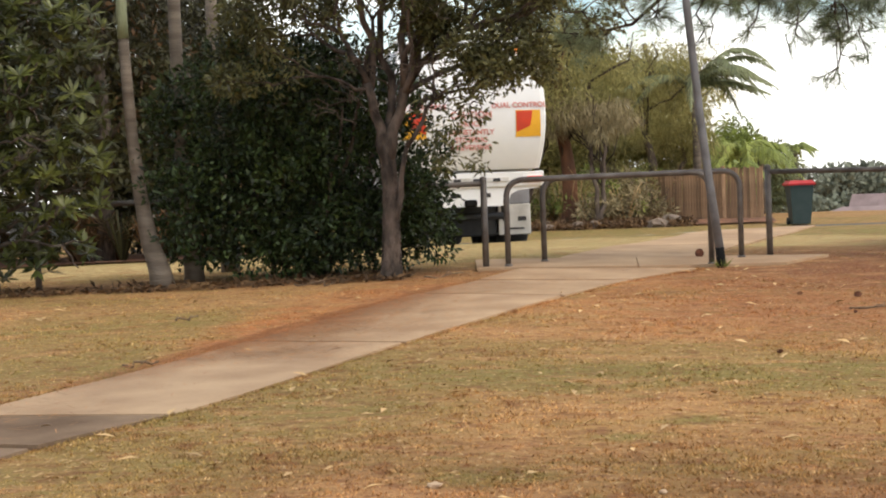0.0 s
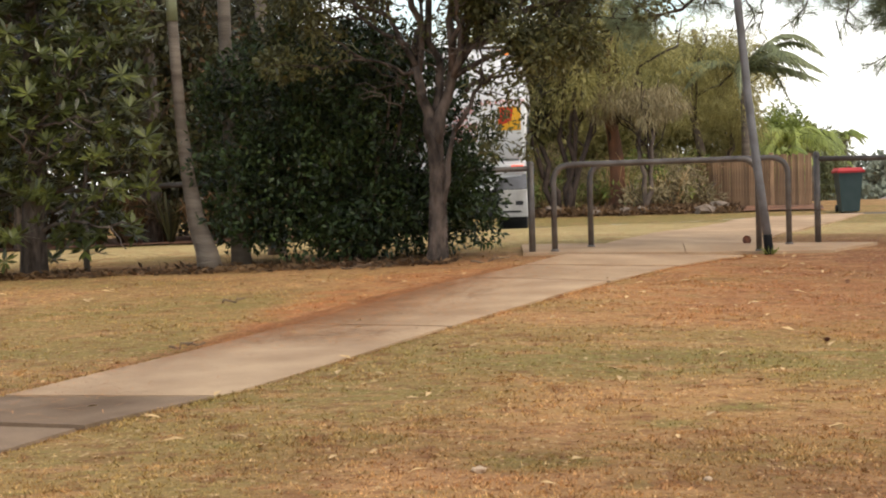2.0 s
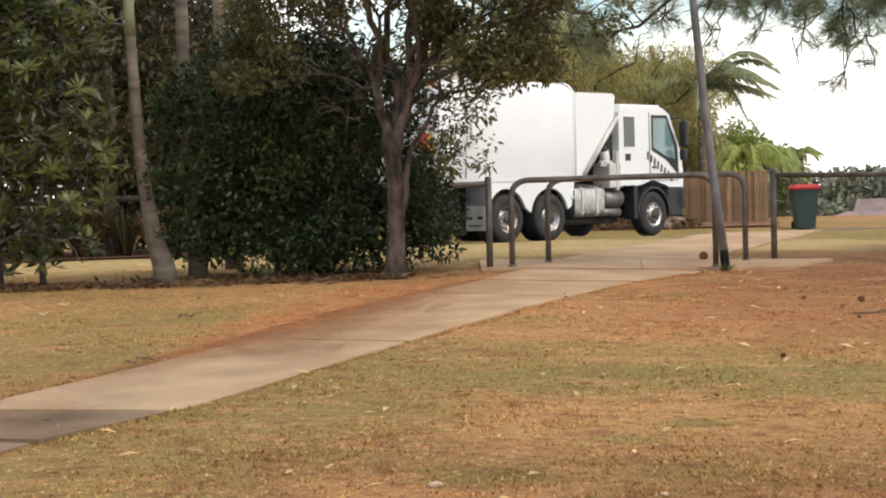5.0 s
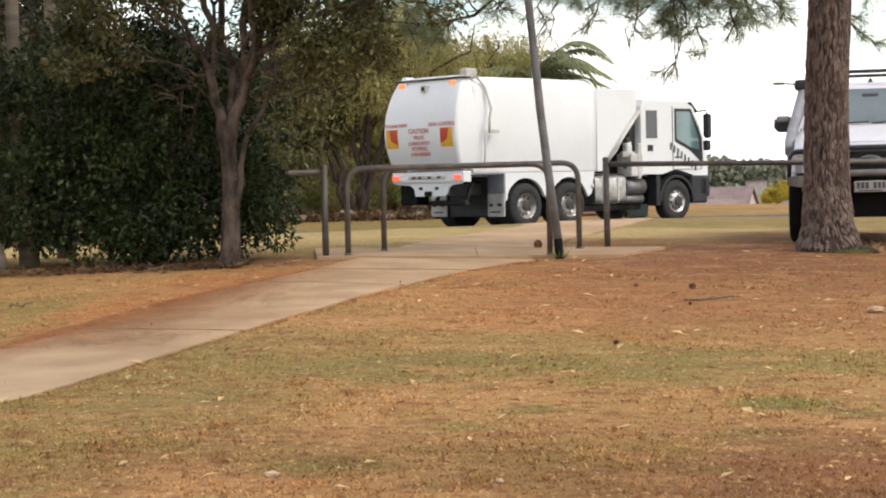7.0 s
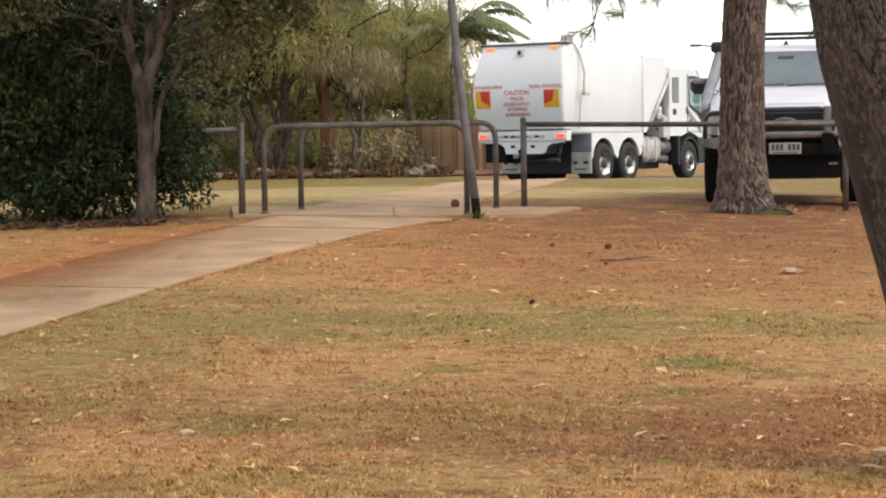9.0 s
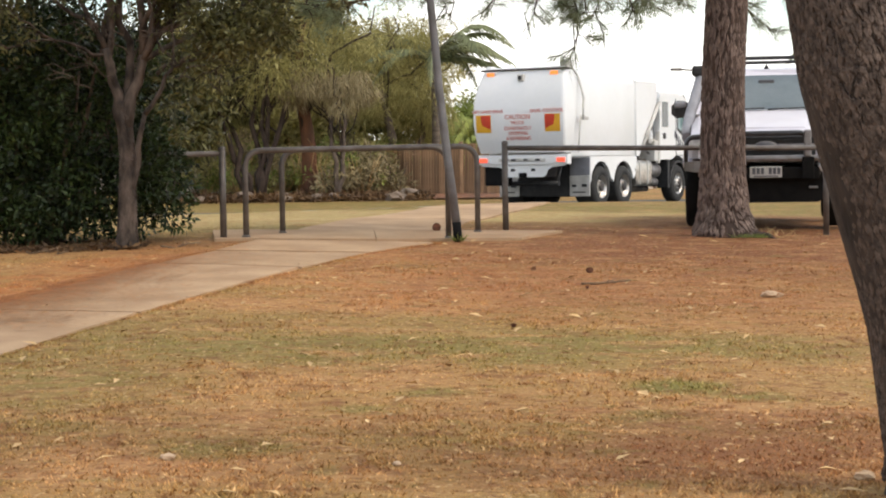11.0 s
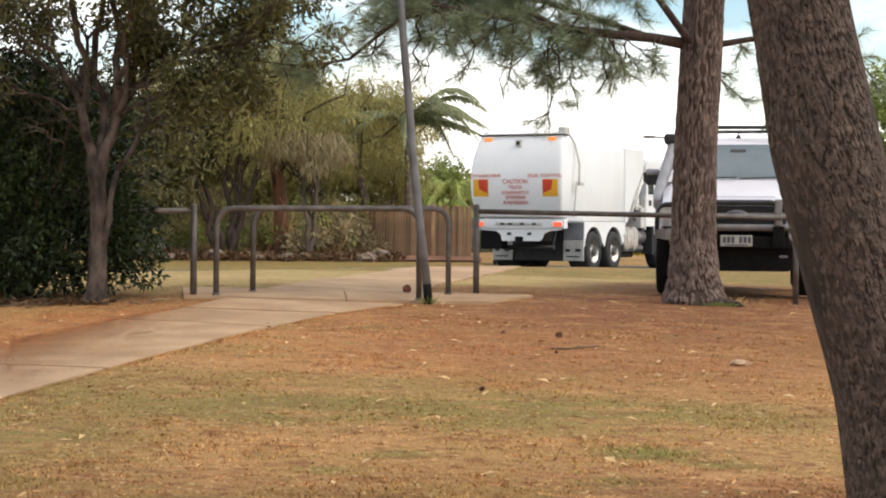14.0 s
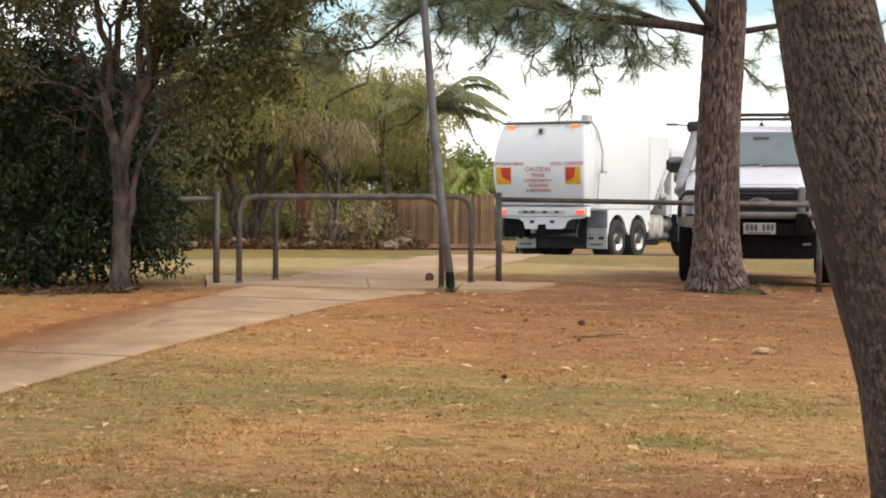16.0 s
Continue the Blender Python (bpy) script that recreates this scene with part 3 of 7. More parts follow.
def slab(name, parent, left, right, k0, k1, gap=0.03, lift=0.025, tilt=0.0, material=None, skew=(0.0, 0.0)):
    k0, k1 = k0 + gap / 12, k1 - gap / 12
    m = Mesh()
    rows = []
    for i in range(5):
        k = k0 + (k1 - k0) * i / 4
        a, b = along(left, k + skew[0] * (1 - i / 4) + skew[1] * i / 4), along(right, k)
        row = []
        for j in range(5):
            u = j / 4
            x, y = a[0] * (1 - u) + b[0] * u, a[1] * (1 - u) + b[1] * u
            row.append((x, y, ground_z(x, y) + lift + tilt * (i / 4 - 0.5)))
        rows.append(row)
    top = [p for row in rows for p in row]
    fs = [(i * 5 + j, i * 5 + j + 1, (i + 1) * 5 + j + 1, (i + 1) * 5 + j) for i in range(4) for j in range(4)]
    rim = [0, 1, 2, 3, 4, 9, 14, 19, 24, 23, 22, 21, 20, 15, 10, 5]
    low = [(top[i][0], top[i][1], top[i][2] - 0.1) for i in rim]
    fs += [(rim[i], 25 + i, 25 + (i + 1) % 16, rim[(i + 1) % 16]) for i in range(16)]
    m.add(top + low, fs)
    return part(name, m, material or CONCRETE, parent)


def build_paths():
    path = thing("footpath", "weathered concrete footpath with needles along its joints", "footpath", kind="structure")
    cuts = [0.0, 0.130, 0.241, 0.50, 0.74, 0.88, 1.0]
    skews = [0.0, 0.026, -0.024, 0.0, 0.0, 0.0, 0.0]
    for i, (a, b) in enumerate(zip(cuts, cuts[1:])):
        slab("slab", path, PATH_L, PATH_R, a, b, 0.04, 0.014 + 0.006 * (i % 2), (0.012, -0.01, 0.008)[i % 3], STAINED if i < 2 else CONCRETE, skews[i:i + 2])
    cuts = [i / 7 for i in range(8)]
    for i, (a, b) in enumerate(zip(cuts, cuts[1:])):
        slab("slab", path, FAR_L, FAR_R, a, b, 0.01, 0.02)
    apron = thing("gate_apron", "pale concrete apron under the gate hoops", "paving", kind="structure")
    AL, AR = [(-1.32, 19.95), (-1.45, 21.65)], [(0.35, 19.95), (0.35, 21.65)]
    slab("slab", apron, AL, AR, 0, 1, 0.02, 0.03)
    slab("slab", apron, [(0.36, 19.95), (0.36, 21.65)], [(1.9, 20.2), (2.5, 21.65)], 0, 1, 0.02, 0.03)


build_paths()
grass_blades()


# ---- gate, fences and pole ----
def bent(points, radius, steps=6):
    """Rounds the inner corners of a polyline."""
    pts = [Vector(points[0])]
    for a, b, c in zip(points, points[1:], points[2:]):
        a, b, c = Vector(a), Vector(b), Vector(c)
        p, q = b + (a - b).normalized() * radius, b + (c - b).normalized() * radius
        for i in range(steps + 1):
            u = i / steps
            pts.append(p * (1 - u) ** 2 + b * 2 * u * (1 - u) + q * u * u)
    pts.append(Vector(points[-1]))
    return pts


def hoop(x0, y0, x1, y1, top, top_far, label):
    """A bent steel tube standing on two legs; the tube is one piece, with a flange at each foot."""
    z0, z1 = ground_z(x0, y0), ground_z(x1, y1)
    ob = thing("gate_hoop", label, "barrier", pose(x0, y0, z0), group="gate hoops")
    d = Vector((x1 - x0, y1 - y0, 0))
    m = Mesh().tube(bent([(0, 0, -0.05), (0, 0, top), (d.x, d.y, z1 - z0 + top_far), (d.x, d.y, z1 - z0 - 0.05)], 0.2, 8), 0.031, 12)
    part("tube", m, GALV, ob)
    for p in ((0, 0, 0.03), (d.x, d.y, z1 - z0 + 0.03)):
        part("foot_flange", Mesh().disc(p, (0, 0, 1), [(0.0, -0.02), (0.045, -0.02), (0.045, 0.012), (0.032, 0.02)], 14), GALV, ob)
    return ob


hoop(-1.0, 20.13, 1.12, 20.15, 0.93, 0.99, "galvanised steel tube hoop standing on the apron")
hoop(-0.645, 20.96, 1.51, 21.3, 0.93, 0.985, "galvanised steel tube hoop set behind the first")


def rail_fence(posts, label, rail_drop=0.10):
    ob = thing("rail_fence", label, "fence", pose(posts[0][0], posts[0][1], ground_z(*posts[0][:2])))
    o = Vector((posts[0][0], posts[0][1], ground_z(*posts[0][:2])))
    tops = []
    for x, y, h in posts:
        z = ground_z(x, y)
        p = Vector((x, y, z)) - o
        part("post", Mesh().tube([p + Vector((0, 0, -0.05)), p + Vector((0, 0, h))], 0.035, 12), GALV, ob)
        part("cap", Mesh().disc(p + Vector((0, 0, h)), (0, 0, 1), [(0.037, -0.03), (0.037, 0.0), (0.02, 0.014), (0.0, 0.016)], 12), GALV, ob)
        tops.append(p + Vector((0, 0, h - rail_drop)))
    for a, b in zip(tops, tops[1:]):
        part("rail", Mesh().tube([a, b], 0.029, 10), GALV, ob)
    return ob


rail_fence([(-1.24, 20.2, 0.965), (-3.6, 20.75, 0.95), (-5.99, 19.95, 0.945), (-8.3, 19.5, 0.945)], "galvanised steel rail fence running into the bush", 0.06)
rail_fence([(1.86, 21.75, 1.025), (5.55, 21.75, 1.064), (9.2, 21.7, 1.06)], "galvanised steel rail fence in front of the parked ute", 0.067)

pole = thing("leaning_sign_pole", "thin grey steel pole leaning, with a dark tarred foot", "pole", pose(1.215, 19.98, ground_z(1.215, 19.98)))
part("foot", Mesh().tube([(0, 0, -0.05), (-0.022, 0, 0.21)], 0.047, 12), FLAT_BLACK, pole, "black tarred foot of the pole")
part("shaft", Mesh().tube([(-0.022, 0, 0.21), (-0.108, 0, 0.92), (-0.178, 0, 1.58), (-0.218, 0, 2.06), (-0.275, 0, 2.7), (-0.38, 0, 4.1)], [0.045, 0.044, 0.043, 0.042, 0.040, 0.037], 12), POLE_GREY, pole)
tuft_data = stuff_mesh("tuft", np.array([[(math.cos(a) * 0.03 - 0.004, math.sin(a) * 0.03, 0), (math.cos(a) * 0.03 + 0.004, math.sin(a) * 0.03, 0), (math.cos(a) * r, math.sin(a) * r, h)]
     for a, r, h in [(random.uniform(0, 6.28), random.uniform(0.05, 0.16), random.uniform(0.04, 0.12)) for _ in range(70)]]).reshape(-1, 3), 3, LEAF_LIME, pole)
tagged(tuft_data, "green grass tuft round the foot", kind="stuff")


# ---- plants ----
def leaf_quads(points, dirs, length, width, rng, jitter=0.7, droop=0.0):
    """One folded leaf at each point: a rhombus with its tip along a jittered direction."""
    n = len(points)
    d = dirs + rng.normal(0, jitter, (n, 3))
    d[:, 2] -= droop
    d /= np.linalg.norm(d, axis=1)[:, None] + 1e-9
    r = rng.normal(0, 1, (n, 3))
    s = np.cross(d, r)
    s /= np.linalg.norm(s, axis=1)[:, None] + 1e-9
    L = (length * rng.uniform(0.6, 1.25, n))[:, None]
    Wd = (width * rng.uniform(0.7, 1.2, n))[:, None]
    q = np.stack([points, points + d * L * 0.45 + s * Wd * 0.5, points + d * L, points + d * L * 0.45 - s * Wd * 0.5], 1)
    return q.reshape(-1, 3)


def clumps(centres, radii, per, rng, squash=0.8):
    """Points on and in uneven clumps, and the outward direction at each."""
    c = np.repeat(np.asarray(centres, float), per, 0)
    r = np.repeat(np.asarray(radii, float), per)
    d = rng.normal(0, 1, (len(c), 3))
    d /= np.linalg.norm(d, axis=1)[:, None]
    rad = r * rng.uniform(0.35, 1.0, len(c)) ** 0.5
    off = d * rad[:, None]
    off[:, 2] *= squash
    return c + off, d


def limb(m, a, b, r0, r1, rng, bend=0.12, steps=5, seg=8):
    a, b = Vector(a), Vector(b)
    L = (b - a).length
    pts = [a]
    for i in range(1, steps):
        pts.append(a.lerp(b, i / steps) + Vector([rng.uniform(-1, 1) * bend * L / steps for _ in range(3)]))
    pts.append(b)
    m.tube(pts, [r0 + (r1 - r0) * i / steps for i in range(steps + 1)], seg, wobble=0.06, rng=rng)
    return pts


def crown(name, tree, centres, radii, per, size, material, seed, label="", jitter=0.7, droop=0.0, squash=0.8):
    rng = np.random.default_rng(seed)
    p, d = clumps(centres, radii, per, rng, squash)
    ob = stuff_mesh(name, leaf_quads(p, d, size[0], size[1], rng, jitter, droop), 4, material, tree)
    return tagged(ob, label, kind="stuff")


def scatter(box, n, seed, keep=None):
    rng = random.Random(seed)
    out = []
    while len(out) < n:
        p = [rng.uniform(box[i], box[i + 3]) for i in range(3)]
        if keep is None or keep(*p):
            out.append(p)
    return out


def build_bush():
    x, y = -3.2, 20.62
    z = ground_z(x, y)
    ob = thing("bush", "large dense dark green rounded shrub beside the tree", "bush", pose(x, y, z))
    rng = random.Random(3)
    stems = Mesh()
    for i in range(9):
        a = rng.uniform(0, 6.28)
        limb(stems, (math.cos(a) * 0.2, math.sin(a) * 0.2, 0), (math.cos(a) * 1.1, math.sin(a) * 0.8, rng.uniform(1.2, 2.2)), 0.035, 0.012, rng)
    part("stemwood", stems, TWIG, ob)
    inside = lambda a, b, c: (abs(a / 1.62) ** 2.4 + abs(b / 0.95) ** 2.4 + abs((c - 1.15) / 1.42) ** 2.6) < 1 and c > 0.14 and a < 1.52 - 0.35 * max(0, c - 1.0)
    cs = scatter((-1.6, -1.1, 0.1, 1.6, 1.1, 2.6), 380, 5, inside)
    crown("leaves", ob, cs, [rng.uniform(0.16, 0.34) for _ in cs], 95, (0.080, 0.034), LEAF_BUSH, 7)
    front = scatter((-1.5, -1.05, 0.2, 0.6, -0.55, 2.35), 90, 6, lambda a, b, c: abs(a / 1.55) ** 2.4 + abs((c - 1.1) / 1.4) ** 2.6 < 1)
    crown("front_leaves", ob, front, [rng.uniform(0.16, 0.3) for _ in front], 80, (0.082, 0.035), LEAF_BUSH, 9)
    low = [(rng.uniform(0.8, 1.5), rng.uniform(-0.6, 0.3), rng.uniform(0.25, 0.9)) for _ in range(30)]
    crown("low_leaves", ob, low, [rng.uniform(0.12, 0.26) for _ in low], 70, (0.080, 0.034), LEAF_BUSH, 8)


build_bush()


def build_palms():
    ob = thing("palm_tree", "slender grey ringed palm trunk leaning out of the shrubs", "palm tree", pose(-4.6, 19.7, ground_z(-4.6, 19.7), 0, 1.35, 0))
    pts = [(0.02, 0, -0.05), (-0.03, 0, 0.2), (-0.13, 0, 0.49), (-0.22, 0, 1.0), (-0.29, 0, 1.55), (-0.33, 0, 2.05), (-0.37, 0, 2.60)]
    part("trunk", Mesh().tube(pts, [0.14, 0.115, 0.092, 0.072, 0.062, 0.058, 0.056], 14), PALM_BARK, ob)
    rings = Mesh()
    for i in range(22):
        k = 0.08 + i * 0.105
        x = lerp_table(k, [p[2] for p in pts], [p[0] for p in pts])
        r = lerp_table(k, [p[2] for p in pts], [0.14, 0.115, 0.092, 0.072, 0.062, 0.058, 0.056])
        rings.disc((x, 0, k), (-0.15, 0, 1), [(r * 0.99, -0.006), (r * 1.025, -0.002), (r * 1.025, 0.004), (r * 0.99, 0.008)], 14)
    tagged(part("ring_scar", rings, PALM_BARK, ob), kind="stuff")
    part("crown_shaft", Mesh().tube([(-0.37, 0, 2.60), (-0.38, 0, 2.8), (-0.40, 0, 3.8)], [0.062, 0.058, 0.05], 12), SHEATH, ob, "pale green sheath above the trunk")
    fr = Mesh()
    for i in range(7):
        frond(fr, (-0.40, 0, 3.55), i * 0.9, 1.5, 0.9, 26, 0.35, random.Random(i))
    part("fronds", fr, LEAF_PALM, ob, fix=False)
    for x, y, h, r, lab in ((-4.44, 20.3, 4.2, 0.075, "grey palm trunk rising behind the shrub"), (-4.42, 22.2, 4.4, 0.075, "thin grey palm trunk in the shade")):
        t = thing("palm_tree", lab, "palm tree", pose(x, y, ground_z(x, y)))
        part("trunk", Mesh().tube([(0.06, 0, -0.05), (0.03, 0, 0.5), (-0.04, 0, 1.6), (-0.06, 0, h)], [r * 1.6, r * 1.15, r, r * 0.85], 12), PALM_BARK, t)
        part("crown_shaft", Mesh().tube([(-0.06, 0, h), (-0.07, 0, h + 0.7)], [r * 0.9, r * 0.6], 12), LEAF_PALM, t)
        fr = Mesh()
        for i in range(8):
            frond(fr, (-0.07, 0, h + 0.6), i * 0.8 + 0.3, 1.6, 0.6, 26, 0.4, random.Random(i + 9))
        part("fronds", fr, LEAF_PALM, t, fix=False)


def frond(m, base, turn, length, rise, pairs, leaflet, rng, droop=1.0, width=0.025):
    """An arching midrib with a comb of hanging leaflets on both sides."""
    base, h = Vector(base), Vector((math.cos(turn), math.sin(turn), 0))
    s = Vector((-h.y, h.x, 0))
    curve = [base + h * length * k + Vector((0, 0, rise * length * (k - droop * k * k * 1.15))) for k in [i / pairs for i in range(pairs + 1)]]
    m.tube(curve, [0.018 * length / 1.5 * (1 - 0.8 * i / pairs) + 0.003 for i in range(pairs + 1)], 4, False)
    for i in range(2, pairs + 1):
        p, d = curve[i], (curve[i] - curve[i - 1]).normalized()
        L = leaflet * math.sin(math.pi * (0.15 + 0.8 * i / pairs)) * rng.uniform(0.85, 1.15)
        for sgn in (-1, 1):
            tip = p + (s * sgn * 0.55 + d * 0.55 + Vector((0, 0, -0.55 + rng.uniform(-0.15, 0.15)))) * L
            m.add([p, p + d * width * 1.6, tip], [(0, 1, 2)])


build_palms()


def grow(m, tips, a, direction, length, radius, depth, rng, spread=0.6, lift=0.15):
    """A branching limb; tips collects the ends and the points along the thin wood."""
    d = Vector(direction).normalized()
    b = Vector(a) + d * length
    pts = limb(m, a, b, radius, radius * 0.62, rng, 0.35, 4, 8 if radius > 0.03 else 5)
    if depth <= 2:
        tips += [pts[2], pts[3]]
    if depth == 0:
        tips.append(b)
        return
    for i in range(2 if rng.random() < 0.6 else 3):
        nd = d + Vector([rng.uniform(-spread, spread) for _ in range(3)]) + Vector((0, 0, lift))
        grow(m, tips, b, nd, length * rng.uniform(0.62, 0.85), radius * 0.6, depth - 1, rng, spread, lift)


def bark_plates(name, ob, pts, radii, n, size, depth, material, seed):
    """Raised bark plates, long and narrow, set all round a trunk."""
    rng = random.Random(seed)
    m = Mesh()
    zs = [p[2] for p in pts]
    for _ in range(n):
        z = rng.uniform(zs[0] + 0.05, zs[-1] - 0.05)
        c = Vector((lerp_table(z, zs, [p[0] for p in pts]), lerp_table(z, zs, [p[1] for p in pts]), z))
        r = lerp_table(z, zs, radii)
        a = rng.uniform(0, 6.283)
        w, h = size[0] * rng.uniform(0.6, 1.4), size[1] * rng.uniform(0.5, 1.5)
        z2 = z + h
        c2 = Vector((lerp_table(z2, zs, [p[0] for p in pts]), lerp_table(z2, zs, [p[1] for p in pts]), z2))
        r2 = lerp_table(z2, zs, radii)
        tw = rng.uniform(-0.04, 0.04)
        f = lambda cc, rr, aa, k: cc + Vector((math.cos(aa), math.sin(aa), 0)) * (rr + k)
        da = w / r / 2
        d = depth * rng.uniform(0.5, 1.2)
        mid = c.lerp(c2, 0.5)
        rm = (r + r2) / 2
        vs = [f(c, r, a, -0.004), f(mid, rm, a - da, -0.004), f(c2, r2, a + tw, -0.004), f(mid, rm, a + da, -0.004),
              f(c.lerp(c2, 0.2), r, a, d), f(mid, rm, a - da * 0.55, d), f(c.lerp(c2, 0.8), r2, a + tw, d), f(mid, rm, a + da * 0.55, d)]
        m.add(vs, [(4, 5, 6, 7), (0, 1, 5, 4), (1, 2, 6, 5), (2, 3, 7, 6), (3, 0, 4, 7)])
    return tagged(part(name, m, material, ob), kind="stuff")


def build_path_tree():
    x, y = -2.16, 19.45
    ob = thing("tree", "grey-barked small tree with forked trunk and sparse olive leaves", "tree", pose(x, y, ground_z(x, y), 0, 1.35, 0))
    rng = random.Random(21)
    trunk, tips = Mesh(), []
    trunk.tube([(0.0, 0, -0.08), (0, 0, 0.1), (0.0, 0, 0.5), (0.0, 0, 0.9), (-0.03, 0, 1.25), (-0.055, 0, 1.48)], [0.145, 0.102, 0.086, 0.078, 0.076, 0.062], 18, wobble=0.1, rng=rng)
    part("trunk", trunk, PATCHY_BARK, ob)
    bark_plates("bark", ob, [(0.0, 0, -0.08), (0, 0, 0.1), (0.0, 0, 0.5), (0.0, 0, 0.9), (-0.03, 0, 1.25), (-0.055, 0, 1.48)], [0.145, 0.102, 0.086, 0.078, 0.076, 0.062], 420, (0.032, 0.075), 0.008, PATCHY_BARK, 25)
    wood = Mesh()
    for a, b, r0, r1 in (((-0.03, 0, 1.2), (-0.22, 0.0, 2.0), 0.07, 0.04), ((-0.03, 0, 1.2), (0.17, 0.02, 2.02), 0.075, 0.04), ((0.03, -0.03, 0.55), (0.18, -0.08, 1.35), 0.036, 0.024)):
        limb(wood, a, b, r0, r1, rng, 0.15, 5, 10)
    for a, d, L, r, n in (((-0.22, 0, 2.0), (-0.5, 0.1, 0.9), 0.6, 0.042, 4), ((-0.22, 0, 2.0), (0.05, 0.3, 1), 0.7, 0.036, 4), ((0.17, 0.02, 2.02), (0.35, -0.1, 1), 0.7, 0.042, 4),
                          ((0.17, 0.02, 2.02), (0.9, 0.1, 0.75), 0.6, 0.04, 4), ((0.18, -0.08, 1.35), (0.5, -0.1, 0.8), 0.55, 0.035, 4), ((0.3, -0.1, 1.75), (1, -0.1, 0.35), 0.5, 0.028, 3),
                          ((-0.2, 0, 1.95), (-1, -0.2, 0.25), 0.55, 0.028, 3), ((0.17, 0.02, 2.0), (0.1, -0.6, 0.9), 0.6, 0.04, 4), ((-0.3, 0, 2.2), (-0.9, 0.2, 0.6), 0.6, 0.035, 4)):
        grow(wood, tips, a, d, L, r * 0.8, n, rng, 0.75, 0.12)
    for a, b, r0, r1 in (((-0.2, 0, 1.9), (-0.36, 0.1, 3.7), 0.045, 0.022), ((0.15, 0.02, 1.95), (0.02, 0.1, 3.8), 0.045, 0.022), ((-0.04, 0.05, 1.4), (-0.1, 0.2, 3.6), 0.05, 0.022), ((0.16, 0.0, 1.9), (0.55, -0.1, 3.6), 0.035, 0.018)):
        limb(wood, a, b, r0, r1, rng, 0.3, 7, 8)
    for a, d, L, r, n in (((0.16, 0.02, 1.9), (1, 0.0, 0.45), 0.75, 0.034, 3), ((0.17, 0.02, 2.02), (1, -0.25, 0.75), 0.85, 0.036, 3), ((0.17, 0.3, 2.0), (1, 0.1, 1.1), 0.9, 0.032, 3)):
        grow(wood, tips, a, d, L, r, n, rng, 0.55, 0.05)
    # bare dead twigs among the leaves
    for i in range(16):
        a = Vector((rng.uniform(-0.5, 0.7), rng.uniform(-0.3, 0.1), rng.uniform(1.5, 2.7)))
        s = 1 if a.x > 0.0 else -1
        b = a + Vector((s * rng.uniform(0.2, 0.75), rng.uniform(-0.4, 0.1), rng.uniform(-0.1, 0.4)))
        limb(wood, a, b, 0.008, 0.004, rng, 0.5, 6, 5)
        for k in range(3):
            p = a.lerp(b, rng.uniform(0.4, 0.95))
            limb(wood, p, p + Vector((s * rng.uniform(-0.1, 0.3), rng.uniform(-0.2, 0.1), rng.uniform(-0.18, 0.25))), 0.006, 0.003, rng, 0.5, 4, 4)
    part("branchwood", wood, PATCHY_BARK, ob)
    tips = [t for t in tips if t.z > 1.25]
    crown("leaves", ob, [tuple(t) for t in tips], [rng.uniform(0.10, 0.24) for _ in tips], 26, (0.085, 0.030), LEAF_TREE, 31, droop=0.25)
    extra = scatter((-1.5, -0.8, 2.2, 1.9, 0.9, 4.6), 95, 44, lambda a, b, c: ((a - 0.25) / 1.6) ** 2 + (b / 0.9) ** 2 + ((c - 3.5) / 1.4) ** 2 < 1)
    crown("upper_leaves", ob, extra, [rng.uniform(0.12, 0.3) for _ in extra], 42, (0.085, 0.030), LEAF_TREE, 32, droop=0.25)
    # the broad side of the crown, reaching over the path
    over = scatter((0.3, -0.6, 1.95, 2.2, 0.7, 3.9), 80, 47, lambda a, b, c: c > 2.75 - 0.55 * min(1, a) * (1 - a / 3) + 0.5 * max(0, a - 1.3) and c < 3.9)
    crown("outer_leaves", ob, over, [rng.uniform(0.10, 0.26) for _ in over], 44, (0.09, 0.032), LEAF_TREE, 34, droop=0.25)
    side = scatter((0.35, -0.5, 1.1, 1.0, 0.3, 2.2), 26, 45)
    crown("side_leaves", ob, side, [rng.uniform(0.08, 0.16) for _ in side], 24, (0.095, 0.032), LEAF_TREE, 33, droop=0.4)


build_path_tree()


def rosettes(name, ob, pts, rng, count, length, width, material, label=""):
    """Whorls of long leaves at the shoot tips."""
    qs = []
    for p in pts:
        axis = Vector((rng.uniform(-0.6, 0.6), rng.uniform(-1.1, 0.1), 1)).normalized()
        a = axis.orthogonal().normalized()
        b = axis.cross(a)
        for i in range(count):
            th = 6.283 * i / count + rng.uniform(-0.3, 0.3)
            up = rng.uniform(-0.1, 1.3)
            d = (a * math.cos(th) + b * math.sin(th) + axis * up).normalized()
            s = d.cross(axis).normalized()
            L, w = length * rng.uniform(0.7, 1.15), width * rng.uniform(0.8, 1.1)
            p0 = Vector(p)
            fold = axis * -0.02
            qs += [p0, p0 + d * L * 0.55 + s * w * 0.5 + fold, p0 + d * L + fold * 2, p0 + d * L * 0.55 - s * w * 0.5 + fold]
    return tagged(stuff_mesh(name, np.array([tuple(v) for v in qs]), 4, material, ob), label, kind="stuff")


